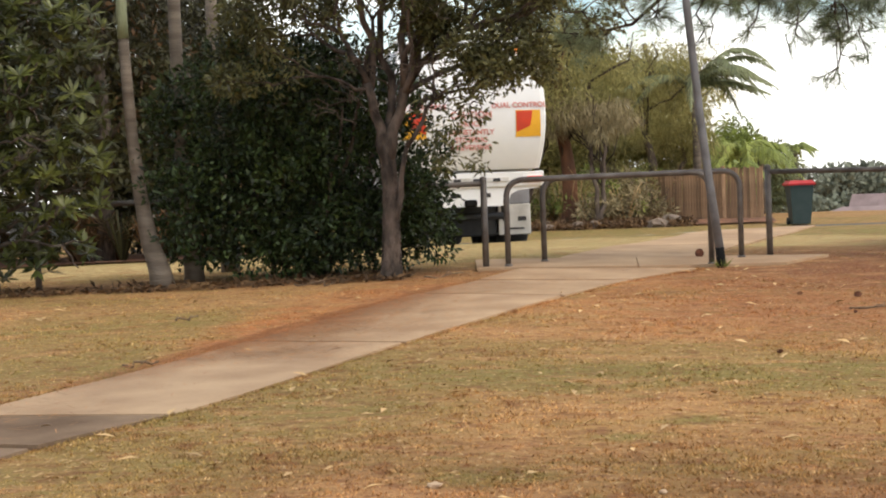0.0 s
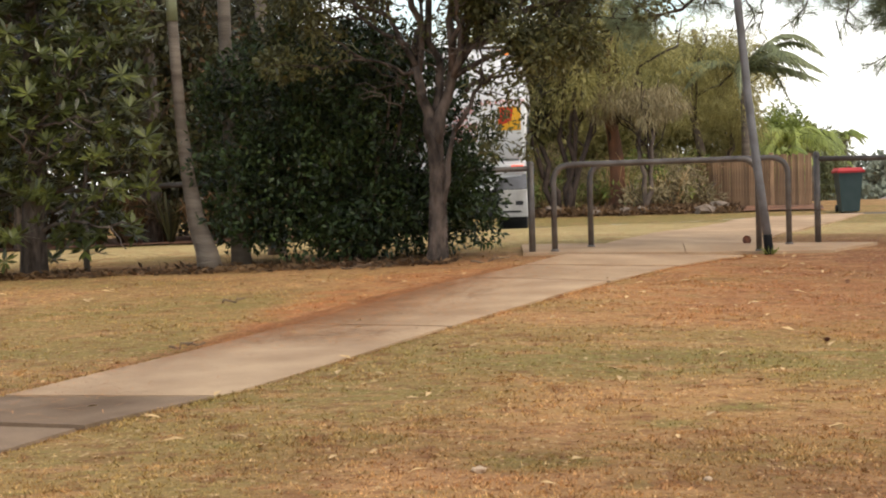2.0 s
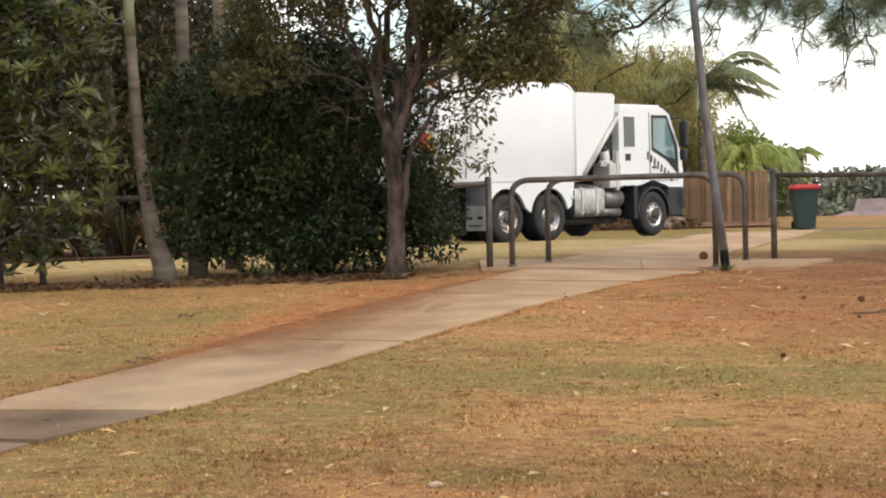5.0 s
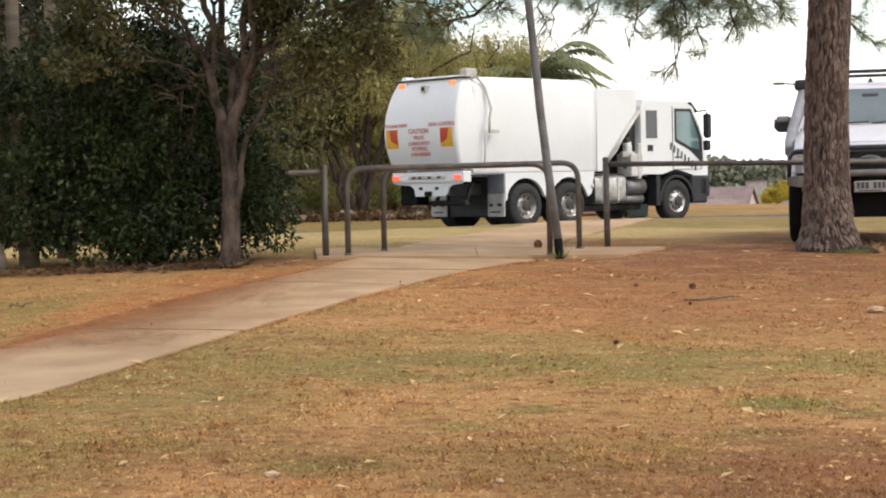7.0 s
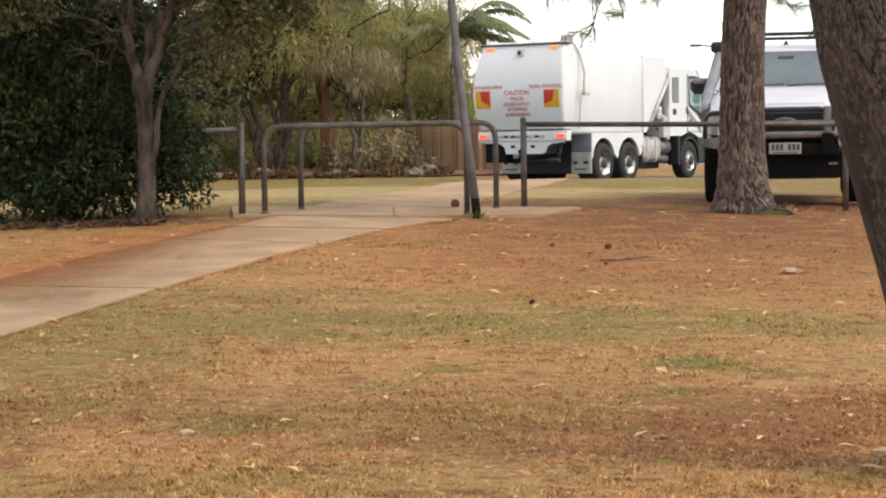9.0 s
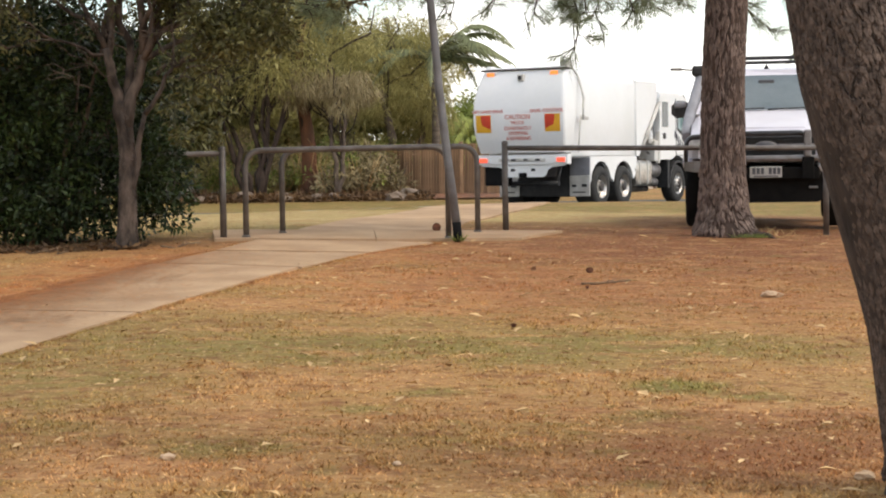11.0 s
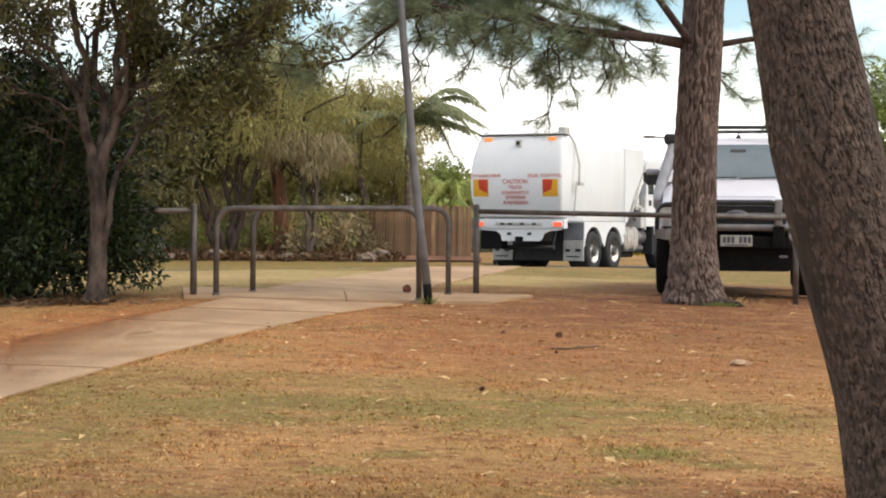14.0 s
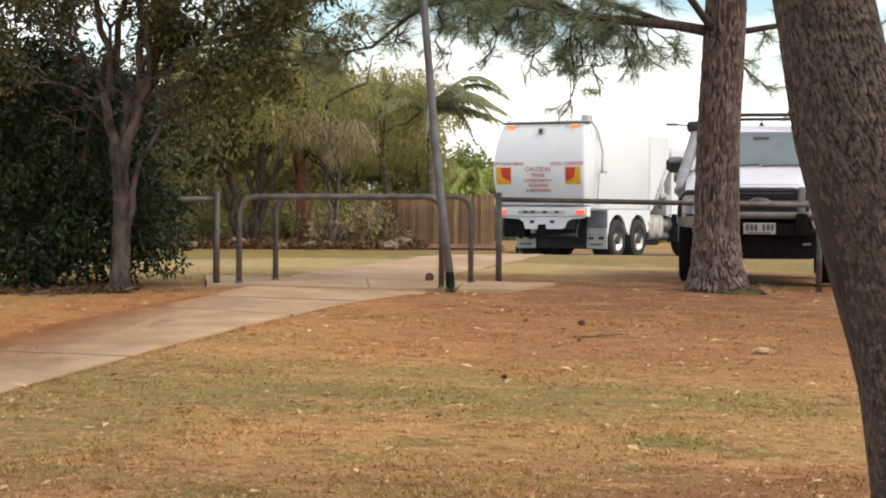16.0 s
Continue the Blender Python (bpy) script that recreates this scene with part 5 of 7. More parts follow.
def build_truck():
    chassis = part("chassis", Mesh().box(-1.6, 5.9, -0.43, -0.33, 0.62, 0.88).box(-1.6, 5.9, 0.33, 0.43, 0.62, 0.88).box(-1.55, -1.4, -0.43, 0.43, 0.62, 0.88).box(1.9, 2.1, -0.4, 0.4, 0.5, 0.8).box(-0.1, 1.5, -0.35, 0.35, 0.34, 0.62), STEEL, truck, "dirty dark chassis rails and axles")
    for x in AXLES:
        part("axle", Mesh().tube([(x, -0.8, HUB_Z), (x, 0.8, HUB_Z)], 0.08, 10), STEEL, chassis)
    # solid dark boxes added for the shade under the body and behind the cab
    part("bogie_dark_fill", Mesh().box(-0.62, 2.1, -0.68, 0.68, 0.12, 1.02, 0.03), BLACK, truck, "black box added to darken the space between the rear wheels")
    part("driveline_dark_fill", Mesh().box(2.2, 4.45, -0.6, 0.6, 0.16, 0.98, 0.05), STEEL, truck, "dark box added to fill the driveline space")
    part("cab_gap_fill", Mesh().box(3.62, 3.84, -1.0, 1.0, 0.95, 2.35, 0.03), BLACK, truck, "black box added for the dark gap behind the cab")
    body = Mesh()
    secs = [rounded(-1.50, 1.06, 1.08, 3.21, 0.08, 0.30, 0.14), rounded(-1.35, 1.08, 1.06, 3.23, 0.08, 0.30, 0.14), rounded(-1.0, 1.08, 1.06, 3.24, 0.08, 0.30, 0.14), rounded(1.0, 1.08, 1.06, 3.23, 0.08, 0.30, 0.14), rounded(2.3, 1.08, 1.06, 3.21, 0.08, 0.30, 0.14), rounded(2.42, 1.05, 1.09, 3.17, 0.08, 0.29, 0.14)]
    body = part("body", body.loft(secs), WHITE, truck, "smooth white rounded refuse body")
    for x in (-1.42, 2.36):
        seams = Mesh()
        secs = [rounded(x + d, 1.07 + g, 1.06, 3.23 + g, 0.08, 0.30, 0.14) for d, g in ((-0.025, 0.0), (-0.025, 0.014), (0.025, 0.014), (0.025, 0.0))]
        seams.loft(secs, caps=False, smooth=False)
        part("body_rib", seams, WHITE, body)
    tail = Mesh()
    zs = [1.2 + 2.04 * i / 30 for i in range(31)]
    tsec = [[(-1.46, -tail_w(z) + 0.01, z), (tail_x(z) + 0.07, -tail_w(z), z), (tail_x(z) + 0.015, -tail_w(z) + 0.03, z), (tail_x(z), -tail_w(z) + 0.09, z), (tail_x(z), tail_w(z) - 0.09, z), (tail_x(z) + 0.015, tail_w(z) - 0.03, z), (tail_x(z) + 0.07, tail_w(z), z), (-1.46, tail_w(z) - 0.01, z)] for z in zs]
    tail.loft(tsec, smooth=False)
    tailgate = part("tailgate", tail, WHITE, truck, "curved white tailgate with red lettering")
    part("top_rail", Mesh().box(-1.60, -1.38, -1.05, 1.05, 3.19, 3.27, 0.03), WHITE, tailgate)
    part("hinge_block", Mesh().box(-1.62, -1.28, -1.12, -0.92, 3.18, 3.40, 0.04), DUSTY, tailgate, "grey hinge block on the top corner")
    part("hinge_block", Mesh().box(-1.60, -1.34, 0.92, 1.08, 3.18, 3.31, 0.03), WHITE, tailgate)
    for y in (-1, 1):
        # hinge arm along the body's rear edge
        part("hinge_arm", Mesh().tube([(-1.3, y * 1.10, 3.22), (-1.12, y * 1.17, 3.0), (-1.02, y * 1.26, 2.5), (-1.1, y * 1.28, 2.3), (-1.12, y * 1.29, 2.05)], 0.028, 8).box(-1.1, -0.82, min(y * 1.22, y * 1.30), max(y * 1.22, y * 1.30), 1.98, 2.06, 0.015).tube([(-1.18, y * 1.25, 2.1), (-1.2, y * 1.19, 1.2)], 0.02, 6), DUSTY, truck)
        lamp = part("top_lamp", Mesh().box(-1.78, -1.66, y * 0.85 - 0.14, y * 0.85 + 0.14, 3.04, 3.16, 0.015), WHITE, tailgate, "lamp housing on the tailgate's top")
        part("lens", Mesh().box(-1.80, -1.775, y * 0.85 - 0.10, y * 0.85 + 0.10, 3.055, 3.145, 0.01), AMBER, lamp, "lit amber lens")
        tl = part("tail_lamp", Mesh().box(-1.86, -1.74, y * 1.0 - 0.16, y * 1.0 + 0.16, 0.96, 1.10, 0.015), WHITE, truck, "tail lamp housing in the rear bar")
        part("lens", Mesh().box(-1.885, -1.855, y * 1.04 - 0.11, y * 1.04 + 0.11, 0.98, 1.08, 0.01), TAIL_RED, tl, "lit red lens")
        sq = part("warning_square", Mesh().prism([(tail_x(z) - 0.008, z) for z in (1.70, 1.8, 1.9, 2.0, 2.12)] + [(tail_x(z) + 0.02, z) for z in (2.12, 2.0, 1.9, 1.8, 1.70)], y * 0.92 - 0.20, y * 0.92 + 0.20), YELLOW, tailgate, "yellow reflective marker plate")
        rows = ((2.11, 0.26), (1.99, 0.245), (1.87, 0.22), (1.78, 0.01))
        verts = [(tail_x(z) - d, y * (0.73 + e), z) for d in (0.016, 0.002) for z, w in rows for e in (0.0, w)]
        faces = [(k, k + 1, k + 3, k + 2) for k in (0, 2, 4, 8, 10, 12)] + [(k, k + 2, k + 10, k + 8) for k in range(6)] + [(0, 1, 9, 8), (6, 7, 15, 14)]
        part("red_shape", Mesh().add(verts, faces), RED, sq, "red shape on the marker plate")
    part("lamp_bar", Mesh().tube([(-1.74, -1.12, 3.2), (-1.74, 1.12, 3.2)], 0.025, 8).tube([(-1.74, -1.12, 3.2), (-1.5, -1.12, 3.2)], 0.025, 8).tube([(-1.74, 1.12, 3.2), (-1.5, 1.12, 3.2)], 0.025, 8), STEEL, tailgate, "grey bar carrying the top lamps")
    camera_box = part("rear_view_unit", Mesh().box(-1.9, -1.72, -0.08, 0.08, 2.92, 3.08, 0.02), DUSTY, tailgate, "small grey unit below the top rail")
    part("eye", Mesh().disc((-1.905, 0, 3.0), (-1, 0, 0), [(0.05, 0), (0.04, 0.02), (0, 0.022)], 12), BLACK, camera_box)
    for words, size, y, z in (("CAUTION", 0.15, 0.0, 2.06), ("TRUCK", 0.112, 0.0, 1.92), ("CONSTANTLY", 0.112, 0.0, 1.79), ("STOPPING", 0.112, 0.0, 1.67), ("& REVERSING", 0.112, 0.0, 1.55), ("LEFT HAND DRIVE", 0.10, 0.80, 2.2), ("DUAL CONTROL", 0.115, -0.78, 2.2)):
        tilt = math.degrees(math.atan2(tail_x(z + 0.05) - tail_x(z - 0.05), 0.1))
        text_on("lettering", words, size, (tail_x(z) - 0.012, y, z), 90 - tilt, -90, LETTER, tailgate, "faded red painted words")
    # rear bar and the toothed plate below it
    part("rear_bar", Mesh().box(-1.84, -1.6, -1.2, 1.2, 0.92, 1.16, 0.02), WHITE, truck, "white steel rear bar")
    part("lamp_strip", Mesh().box(-1.865, -1.83, -0.62, 0.62, 1.0, 1.075, 0.01), DUSTY, truck)
    for y in (-0.42, -0.1, 0.22, 0.42):
        part("reflector", Mesh().box(-1.88, -1.86, y - 0.06, y + 0.06, 1.01, 1.06, 0.008), BLACK, truck)
    part("step_plate", Mesh().prism([(-1.12, 0.93), (-1.12, 0.89), (-0.78, 0.86), (-0.66, 0.80), (-0.60, 0.66), (-0.52, 0.62), (0.46, 0.62), (0.50, 0.78), (0.62, 0.86), (1.12, 0.89), (1.12, 0.93)], -1.80, -1.76, "x"), WHITE, truck, "deep white step plate below the bar")
    for y in (-0.27, 0.27):
        part("plate_hole", Mesh().box(-1.812, -1.79, y - 0.06, y + 0.06, 0.76, 0.83, 0.02), BLACK, truck)
    part("tow_hitch", Mesh().box(-1.86, -1.75, -0.1, 0.1, 0.62, 0.73, 0.025), FLAT_BLACK, truck, "dark tow hitch")
    part("underrun_box", Mesh().box(-1.72, -1.36, 0.5, 1.08, 0.42, 0.9, 0.03), FLAT_BLACK, truck, "dark box under the tail")
    # rails, and a black backing box for the shade between the mudflaps
    part("chassis", Mesh().box(-1.7, -0.5, -0.42, -0.30, 0.66, 0.92, 0.02).box(-1.7, -0.5, 0.30, 0.42, 0.66, 0.92, 0.02).box(-0.6, -0.5, -0.68, 0.68, 0.30, 0.95, 0.02), FLAT_BLACK, truck, "dark chassis rails with an added dark backing box")
    part("underrun_bar", Mesh().tube([(-1.3, -0.72, 0.46), (-1.3, 0.66, 0.46)], 0.06, 10).tube([(-1.3, -0.66, 0.46), (-1.1, -0.66, 0.9)], 0.05, 8).tube([(-1.3, 0.4, 0.46), (-1.0, 0.4, 0.75)], 0.04, 6), BLACK, truck, "round dark underrun bar")
    for y in (-0.96, 0.96):
        flap = part("mudflap", Mesh().box(-0.68, -0.64, y - 0.28, y + 0.27, 0.13, 0.64, 0.02), DUSTY, truck, "dirty pale mudflap with dark marks")
        part("flap_marks", Mesh().box(-0.69, -0.678, y - 0.2, y - 0.06, 0.36, 0.43).box(-0.69, -0.678, y + 0.08, y + 0.2, 0.36, 0.42).box(-0.69, -0.678, y - 0.16, y + 0.18, 0.22, 0.25), BLACK, flap)
        part("upper_guard", Mesh().box(-0.672, -0.64, y - 0.27, y + 0.26, 0.645, 1.08, 0.01), SNORKEL_GREY, truck, "grey guard above the mudflap")
    # skirts with wheel arches
    for y in (-1, 1):
        poly = [(-0.62, 1.1), (-0.62, 0.52), (-0.56, 0.52)]
        for cx in (0.0, 1.37):
            poly += [(cx + 0.62 * math.cos(radians(a)), HUB_Z + 0.62 * math.sin(radians(a))) for a in range(170, 5, -15)]
        poly += [(1.98, 0.52), (2.1, 0.6), (2.2, 1.1)]
        part("wheel_arch_skirt", Mesh().prism(poly, min(y * 1.15, y * 1.23), max(y * 1.15, y * 1.23)), WHITE, truck)
        tank = part("fuel_tank", Mesh().loft([rounded(x, 0.26, 0.34, 0.98, 0.1, 0.1) for x in (2.28, 2.32, 3.28, 3.32)]), ALLOY, truck, "polished ribbed fuel tank")
        tank.matrix_basis = pose(0, y * 0.9, 0)
        for x in (2.55, 3.05):
            part("strap", Mesh().loft([rounded(x + d, 0.26 + g, 0.34 - g, 0.98 + g, 0.1, 0.1) for d, g in ((-0.03, 0), (-0.03, 0.012), (0.03, 0.012), (0.03, 0))], caps=False), DUSTY, tank)
        tool = part("air_tank", Mesh().tube([(3.42, y * 0.9, 0.72), (4.1, y * 0.9, 0.72)], 0.2, 16).tube([(3.42, y * 0.92, 0.42), (4.1, y * 0.92, 0.42)], 0.1, 12), BAR_SILVER, truck, "dented grey air tanks")
        # black sheet added to keep the shaded space behind the tanks dark
        part("tank_dark_backing", Mesh().box(2.2, 4.5, min(y * 0.62, y * 0.68), max(y * 0.62, y * 0.68), 0.3, 1.06, 0.01), FLAT_BLACK, truck, "black sheet added as dark backing behind the tanks")
        arch = [(5.07 + 0.62 * math.cos(radians(a)), HUB_Z + 0.62 * math.sin(radians(a))) for a in range(0, 181, 15)] + [(5.07 + 0.56 * math.cos(radians(a)), HUB_Z + 0.56 * math.sin(radians(a))) for a in range(180, -1, -15)]
        part("front_mudguard", Mesh().prism(arch, min(y * 0.82, y * 1.2), max(y * 0.82, y * 1.2)).box(4.36, 4.5, min(y * 0.86, y * 1.18), max(y * 0.86, y * 1.18), 0.25, 1.0, 0.02), BLACK, truck)
        ob = part("step_box", Mesh().box(5.62, 6.2, min(y * 0.8, y * 1.18), max(y * 0.8, y * 1.18), 0.28, 0.95, 0.05), BLACK, truck, "black corner step and bumper end")
        part("ball_valve", Mesh().disc((2.12, y * 1.2, 0.76), (0, y, 0), [(0.08, -0.1), (0.08, 0.0), (0.05, 0.04), (0, 0.05)], 12), DUSTY, truck)
    part("bin_lift", Mesh().box(3.5, 3.9, -1.18, -0.7, 0.95, 1.5, 0.03).box(3.3, 4.0, -1.1, -1.0, 1.42, 1.55, 0.02).box(3.72, 3.82, -1.2, -1.1, 0.9, 1.75, 0.02), DUSTY, truck, "grey bin-lift mechanism behind the cab")
    for x, top in ((3.62, 1.86), (4.08, 1.84)):
        st = part("stack", Mesh().tube([(x, -0.95, 0.98), (x, -0.95, top - 0.2), (x - 0.03, -0.95, top - 0.1)], 0.11, 12), WHITE, truck, "short white intake stack behind the cab")
        part("cap", Mesh().disc((x - 0.03, -0.95, top - 0.1), (0, 0, 1), [(0.06, 0), (0.075, 0.02), (0.075, 0.1), (0.05, 0.13), (0, 0.135)], 12), STEEL, st)
    part("hydraulics", Mesh().tube([(2.5, -0.9, 0.95), (4.2, -0.9, 1.0)], 0.05, 8).tube([(2.5, -0.75, 1.05), (4.3, -0.7, 0.95)], 0.035, 8).tube([(3.4, -1.0, 1.2), (3.9, -1.05, 1.0), (4.2, -1.0, 1.3)], 0.025, 6).box(2.3, 4.2, -0.8, 0.8, 0.88, 1.04, 0.02), STEEL, truck, "black hoses and subframe")
    # hopper with sloping front
    hop = Mesh()
    hp = [(2.40, 1.1), (2.55, 1.1), (3.05, 1.55), (3.72, 2.35), (3.78, 2.96), (3.7, 3.02), (2.40, 3.02)]
    hop.prism(hp, -1.14, 1.14)
    hopper = part("hopper", hop, WHITE, truck, "white loading hopper with sloping underside")
    part("slide_rail", Mesh().tube([(2.6, -1.2, 1.25), (3.78, -1.2, 2.5)], 0.045, 8), DUSTY, hopper, "grey diagonal lifting rail")
    # cab
    cab = Mesh()
    prof = lambda hw, x_off: [(3.86, 1.0), (3.86, 2.62), (3.93, 2.74), (5.45, 2.74), (5.72, 2.6), (6.15, 1.75), (6.22, 1.3), (6.22, 0.95), (5.72, 0.95), (5.55, 1.0), (5.07, 1.12), (4.6, 1.0)]
    cab.prism(prof(0, 0), -1.17, 1.17)
    cabin = part("cab", cab, WHITE, truck, "white cab-over cab")
    part("roof_edge", Mesh().box(4.0, 5.5, -1.1, 1.1, 2.72, 2.80, 0.04), WHITE, cabin)
    part("windscreen", Mesh().add([(5.75, -1.08, 2.53), (5.75, 1.08, 2.53), (6.12, 1.08, 1.8), (6.12, -1.08, 1.8)], [(0, 1, 2, 3)]).add([(5.775, -1.08, 2.53), (5.775, 1.08, 2.53), (6.145, 1.08, 1.8), (6.145, -1.08, 1.8)], [(3, 2, 1, 0)]), GLASS_SKY_TEAL, cabin, "dark blue-green windscreen")
    part("sun_visor", Mesh().prism([(5.57, 2.66), (5.72, 2.74), (5.95, 2.52), (5.86, 2.46)], -1.12, 1.12), BLACK, cabin, "black sun visor")
    part("grille", Mesh().box(6.18, 6.26, -0.8, 0.8, 1.05, 1.6, 0.02), BLACK, cabin, "black front grille")
    part("bumper", Mesh().box(5.85, 6.32, -1.18, 1.18, 0.42, 0.95, 0.08), BLACK, truck, "black front bumper")
    for y in (-1, 1):
        a, b = min(y * 1.168, y * 1.182), max(y * 1.168, y * 1.182)
        part("door_window", Mesh().prism([(5.10, 1.84), (5.10, 2.5), (5.58, 2.5), (5.88, 1.90), (5.92, 1.58), (5.64, 1.62)], a, b), GLASS_SKY_TEAL, cabin, "dark blue-green door window")
        part("window_rubber", Mesh().prism([(5.04, 1.78), (5.04, 2.57), (5.64, 2.57), (6.02, 1.86), (6.06, 1.22), (5.78, 1.42), (5.58, 1.56)], min(y * 1.165, y * 1.175), max(y * 1.165, y * 1.175)), BLACK, cabin)
        part("rear_quarter_window", Mesh().prism([(4.04, 1.86), (4.04, 2.52), (4.42, 2.52), (4.42, 1.86)], a, b), GLASS_DARK, cabin, "dark rear side window")
        part("hatch", Mesh().box(4.08, 4.26, a, b, 1.55, 1.70), BLACK, cabin)
        part("door_seam", Mesh().box(4.96, 4.972, a, b, 1.1, 2.62).box(5.98, 5.992, a, b, 1.1, 1.24).box(4.972, 5.98, a, b, 1.1, 1.112), BLACK, cabin)
        for i in range(8):
            x = 4.86 + i * 0.125
            z = 1.76 - i * 0.072
            part("door_letter_bar", Mesh().prism([(x, z - 0.17), (x + 0.05, z - 0.19), (x + 0.075, z - 0.02), (x + 0.025, z)], min(y * 1.168, y * 1.186), max(y * 1.168, y * 1.186)), GREY_INK, cabin, "grey slanted lettering bar")
        part("door_handle", Mesh().box(5.05, 5.2, min(y * 1.17, y * 1.2), max(y * 1.17, y * 1.2), 1.38, 1.42, 0.01), BLACK, cabin)
        mir = part("mirror", Mesh().box(5.92, 6.06, min(y * 1.3, y * 1.48), max(y * 1.3, y * 1.48), 1.85, 2.45, 0.05).tube([(5.8, y * 1.15, 2.5), (5.96, y * 1.38, 2.52), (5.98, y * 1.38, 2.4)], 0.02, 6).box(5.9, 6.04, min(y * 1.3, y * 1.46), max(y * 1.3, y * 1.46), 1.55, 1.8, 0.04), BLACK, cabin, "black door mirror")
        part("mirror_glass", Mesh().box(5.915, 5.922, min(y * 1.32, y * 1.46), max(y * 1.32, y * 1.46), 1.9, 2.4), BLACK, mir)
        part("headlamp", Mesh().box(6.3, 6.335, y * 0.9 - 0.16, y * 0.9 + 0.16, 0.62, 0.82, 0.02), LAMP_GLASS, truck)
    wheels = []
    for x in AXLES:
        for side in (-1, 1):
            wheels.append((wheel(truck, x, side, x < 4), side, x))
    return wheels


TRUCK_WHEELS = build_truck()


# ---- the parked ute: faces the lawn, front towards -y in its own space, origin under its nose on the ground ----
def build_ute():
    ob = thing("ute", "silver utility vehicle with bull bar and snorkel behind the fence", "car", pose(4.99, 22.35, ground_z(5.2, 23.3) + 0.01, 0, 0, -13))
    sec = lambda y, w, z0, z1, zs: [(-w, y, z0), (w, y, z0), (w, y, zs), (w * 0.97, y, z1 - 0.06), (w * 0.88, y, z1), (w * 0.4, y, z1 + 0.02), (-w * 0.4, y, z1 + 0.02), (-w * 0.88, y, z1), (-w * 0.97, y, z1 - 0.06), (-w, y, zs)]
    body = Mesh().loft([sec(0.30, 0.80, 0.84, 1.10, 0.97), sec(0.40, 0.88, 0.84, 1.16, 1.0), sec(0.62, 0.93, 0.86, 1.22, 1.05), sec(1.1, 0.94, 0.92, 1.31, 1.1), sec(1.62, 0.95, 0.6, 1.40, 1.18), sec(3.3, 0.95, 0.55, 1.42, 1.22), sec(5.3, 0.95, 0.6, 1.40, 1.22)], smooth=False)
    bd = part("body", body, SILVER, ob, "silver body and bonnet")
    part("bonnet_bulge", Mesh().loft([[(-0.50, 0.42, 1.175), (0.50, 0.42, 1.175), (0.44, 0.44, 1.205), (-0.44, 0.44, 1.205)], [(-0.58, 1.55, 1.40), (0.58, 1.55, 1.40), (0.52, 1.55, 1.445), (-0.52, 1.55, 1.445)]], smooth=False), SILVER, bd)
    part("bonnet_seam", Mesh().box(-0.86, 0.86, 0.30, 0.35, 1.112, 1.128).tube([(-0.9, 0.42, 1.13), (-0.93, 1.55, 1.33)], 0.008, 4).tube([(0.9, 0.42, 1.13), (0.93, 1.55, 1.33)], 0.008, 4), BLACK, bd)
    cabin = Mesh()
    ring = lambda y, w0, z0, w1, z1, w2, z2: [(-w0, y, z0), (w0, y, z0), (w1, y, z1), (w2, y, z2), (w2 * 0.5, y, z2 + 0.025), (-w2 * 0.5, y, z2 + 0.025), (-w2, y, z2), (-w1, y, z1)]
    front = [(-0.88, 1.55, 1.40), (0.88, 1.55, 1.40), (0.74, 2.22, 1.88), (0.64, 2.3, 1.955), (0.32, 2.28, 1.975), (-0.32, 2.28, 1.975), (-0.64, 2.3, 1.955), (-0.74, 2.22, 1.88)]
    cabin.loft([front, ring(2.55, 0.9, 1.4, 0.76, 1.90, 0.68, 1.985), ring(3.5, 0.9, 1.4, 0.76, 1.90, 0.68, 1.985), ring(3.95, 0.9, 1.4, 0.8, 1.75, 0.7, 1.85)], smooth=False)
    cb = part("cabin", cabin, SILVER, ob, "silver cabin with pale roof edge")
    part("windscreen", Mesh().add([(-0.80, 1.56, 1.425), (0.80, 1.56, 1.425), (0.66, 2.21, 1.885), (-0.66, 2.21, 1.885), (-0.80, 1.53, 1.44), (0.80, 1.53, 1.44), (0.66, 2.18, 1.90), (-0.66, 2.18, 1.90)], [(0, 1, 2, 3), (4, 5, 6, 7), (0, 1, 5, 4), (1, 2, 6, 5), (2, 3, 7, 6), (3, 0, 4, 7)]), GLASS_CAR, cb, "grey windscreen with faint reflections")
    part("scuttle", Mesh().box(-0.82, 0.82, 1.47, 1.56, 1.405, 1.435, 0.01), BLACK, cb)
    part("inside_mirror", Mesh().box(-0.10, 0.10, 2.03, 2.06, 1.745, 1.84, 0.02), GREY_INK, cb)
    for x0, x1 in ((-0.62, -0.02), (0.02, 0.62)):
        part("wiper", Mesh().tube([(x0, 1.50, 1.445), (x1, 1.50, 1.462)], 0.010, 5), BLACK, cb)
    rack = part("roof_rack", Mesh().tube(bent([(-0.78, 2.72, 1.98), (-0.74, 2.72, 2.15), (0.74, 2.72, 2.15), (0.78, 2.72, 1.98)], 0.04), 0.024, 8), BLACK, ob, "black roof rack bars")
    part("rear_bar", Mesh().tube(bent([(-0.78, 3.5, 1.98), (-0.74, 3.5, 2.13), (0.74, 3.5, 2.13), (0.78, 3.5, 1.98)], 0.04), 0.022, 8), BLACK, rack)
    part("aerial", Mesh().disc((0.0, 2.42, 1.98), (0, 0, 1), [(0.035, 0), (0.03, 0.03), (0.012, 0.06), (0.0, 0.075)], 8), BLACK, cb)
    part("aerial", Mesh().tube([(0.46, 2.5, 1.98), (0.465, 2.52, 2.09)], 0.008, 5), BLACK, cb)
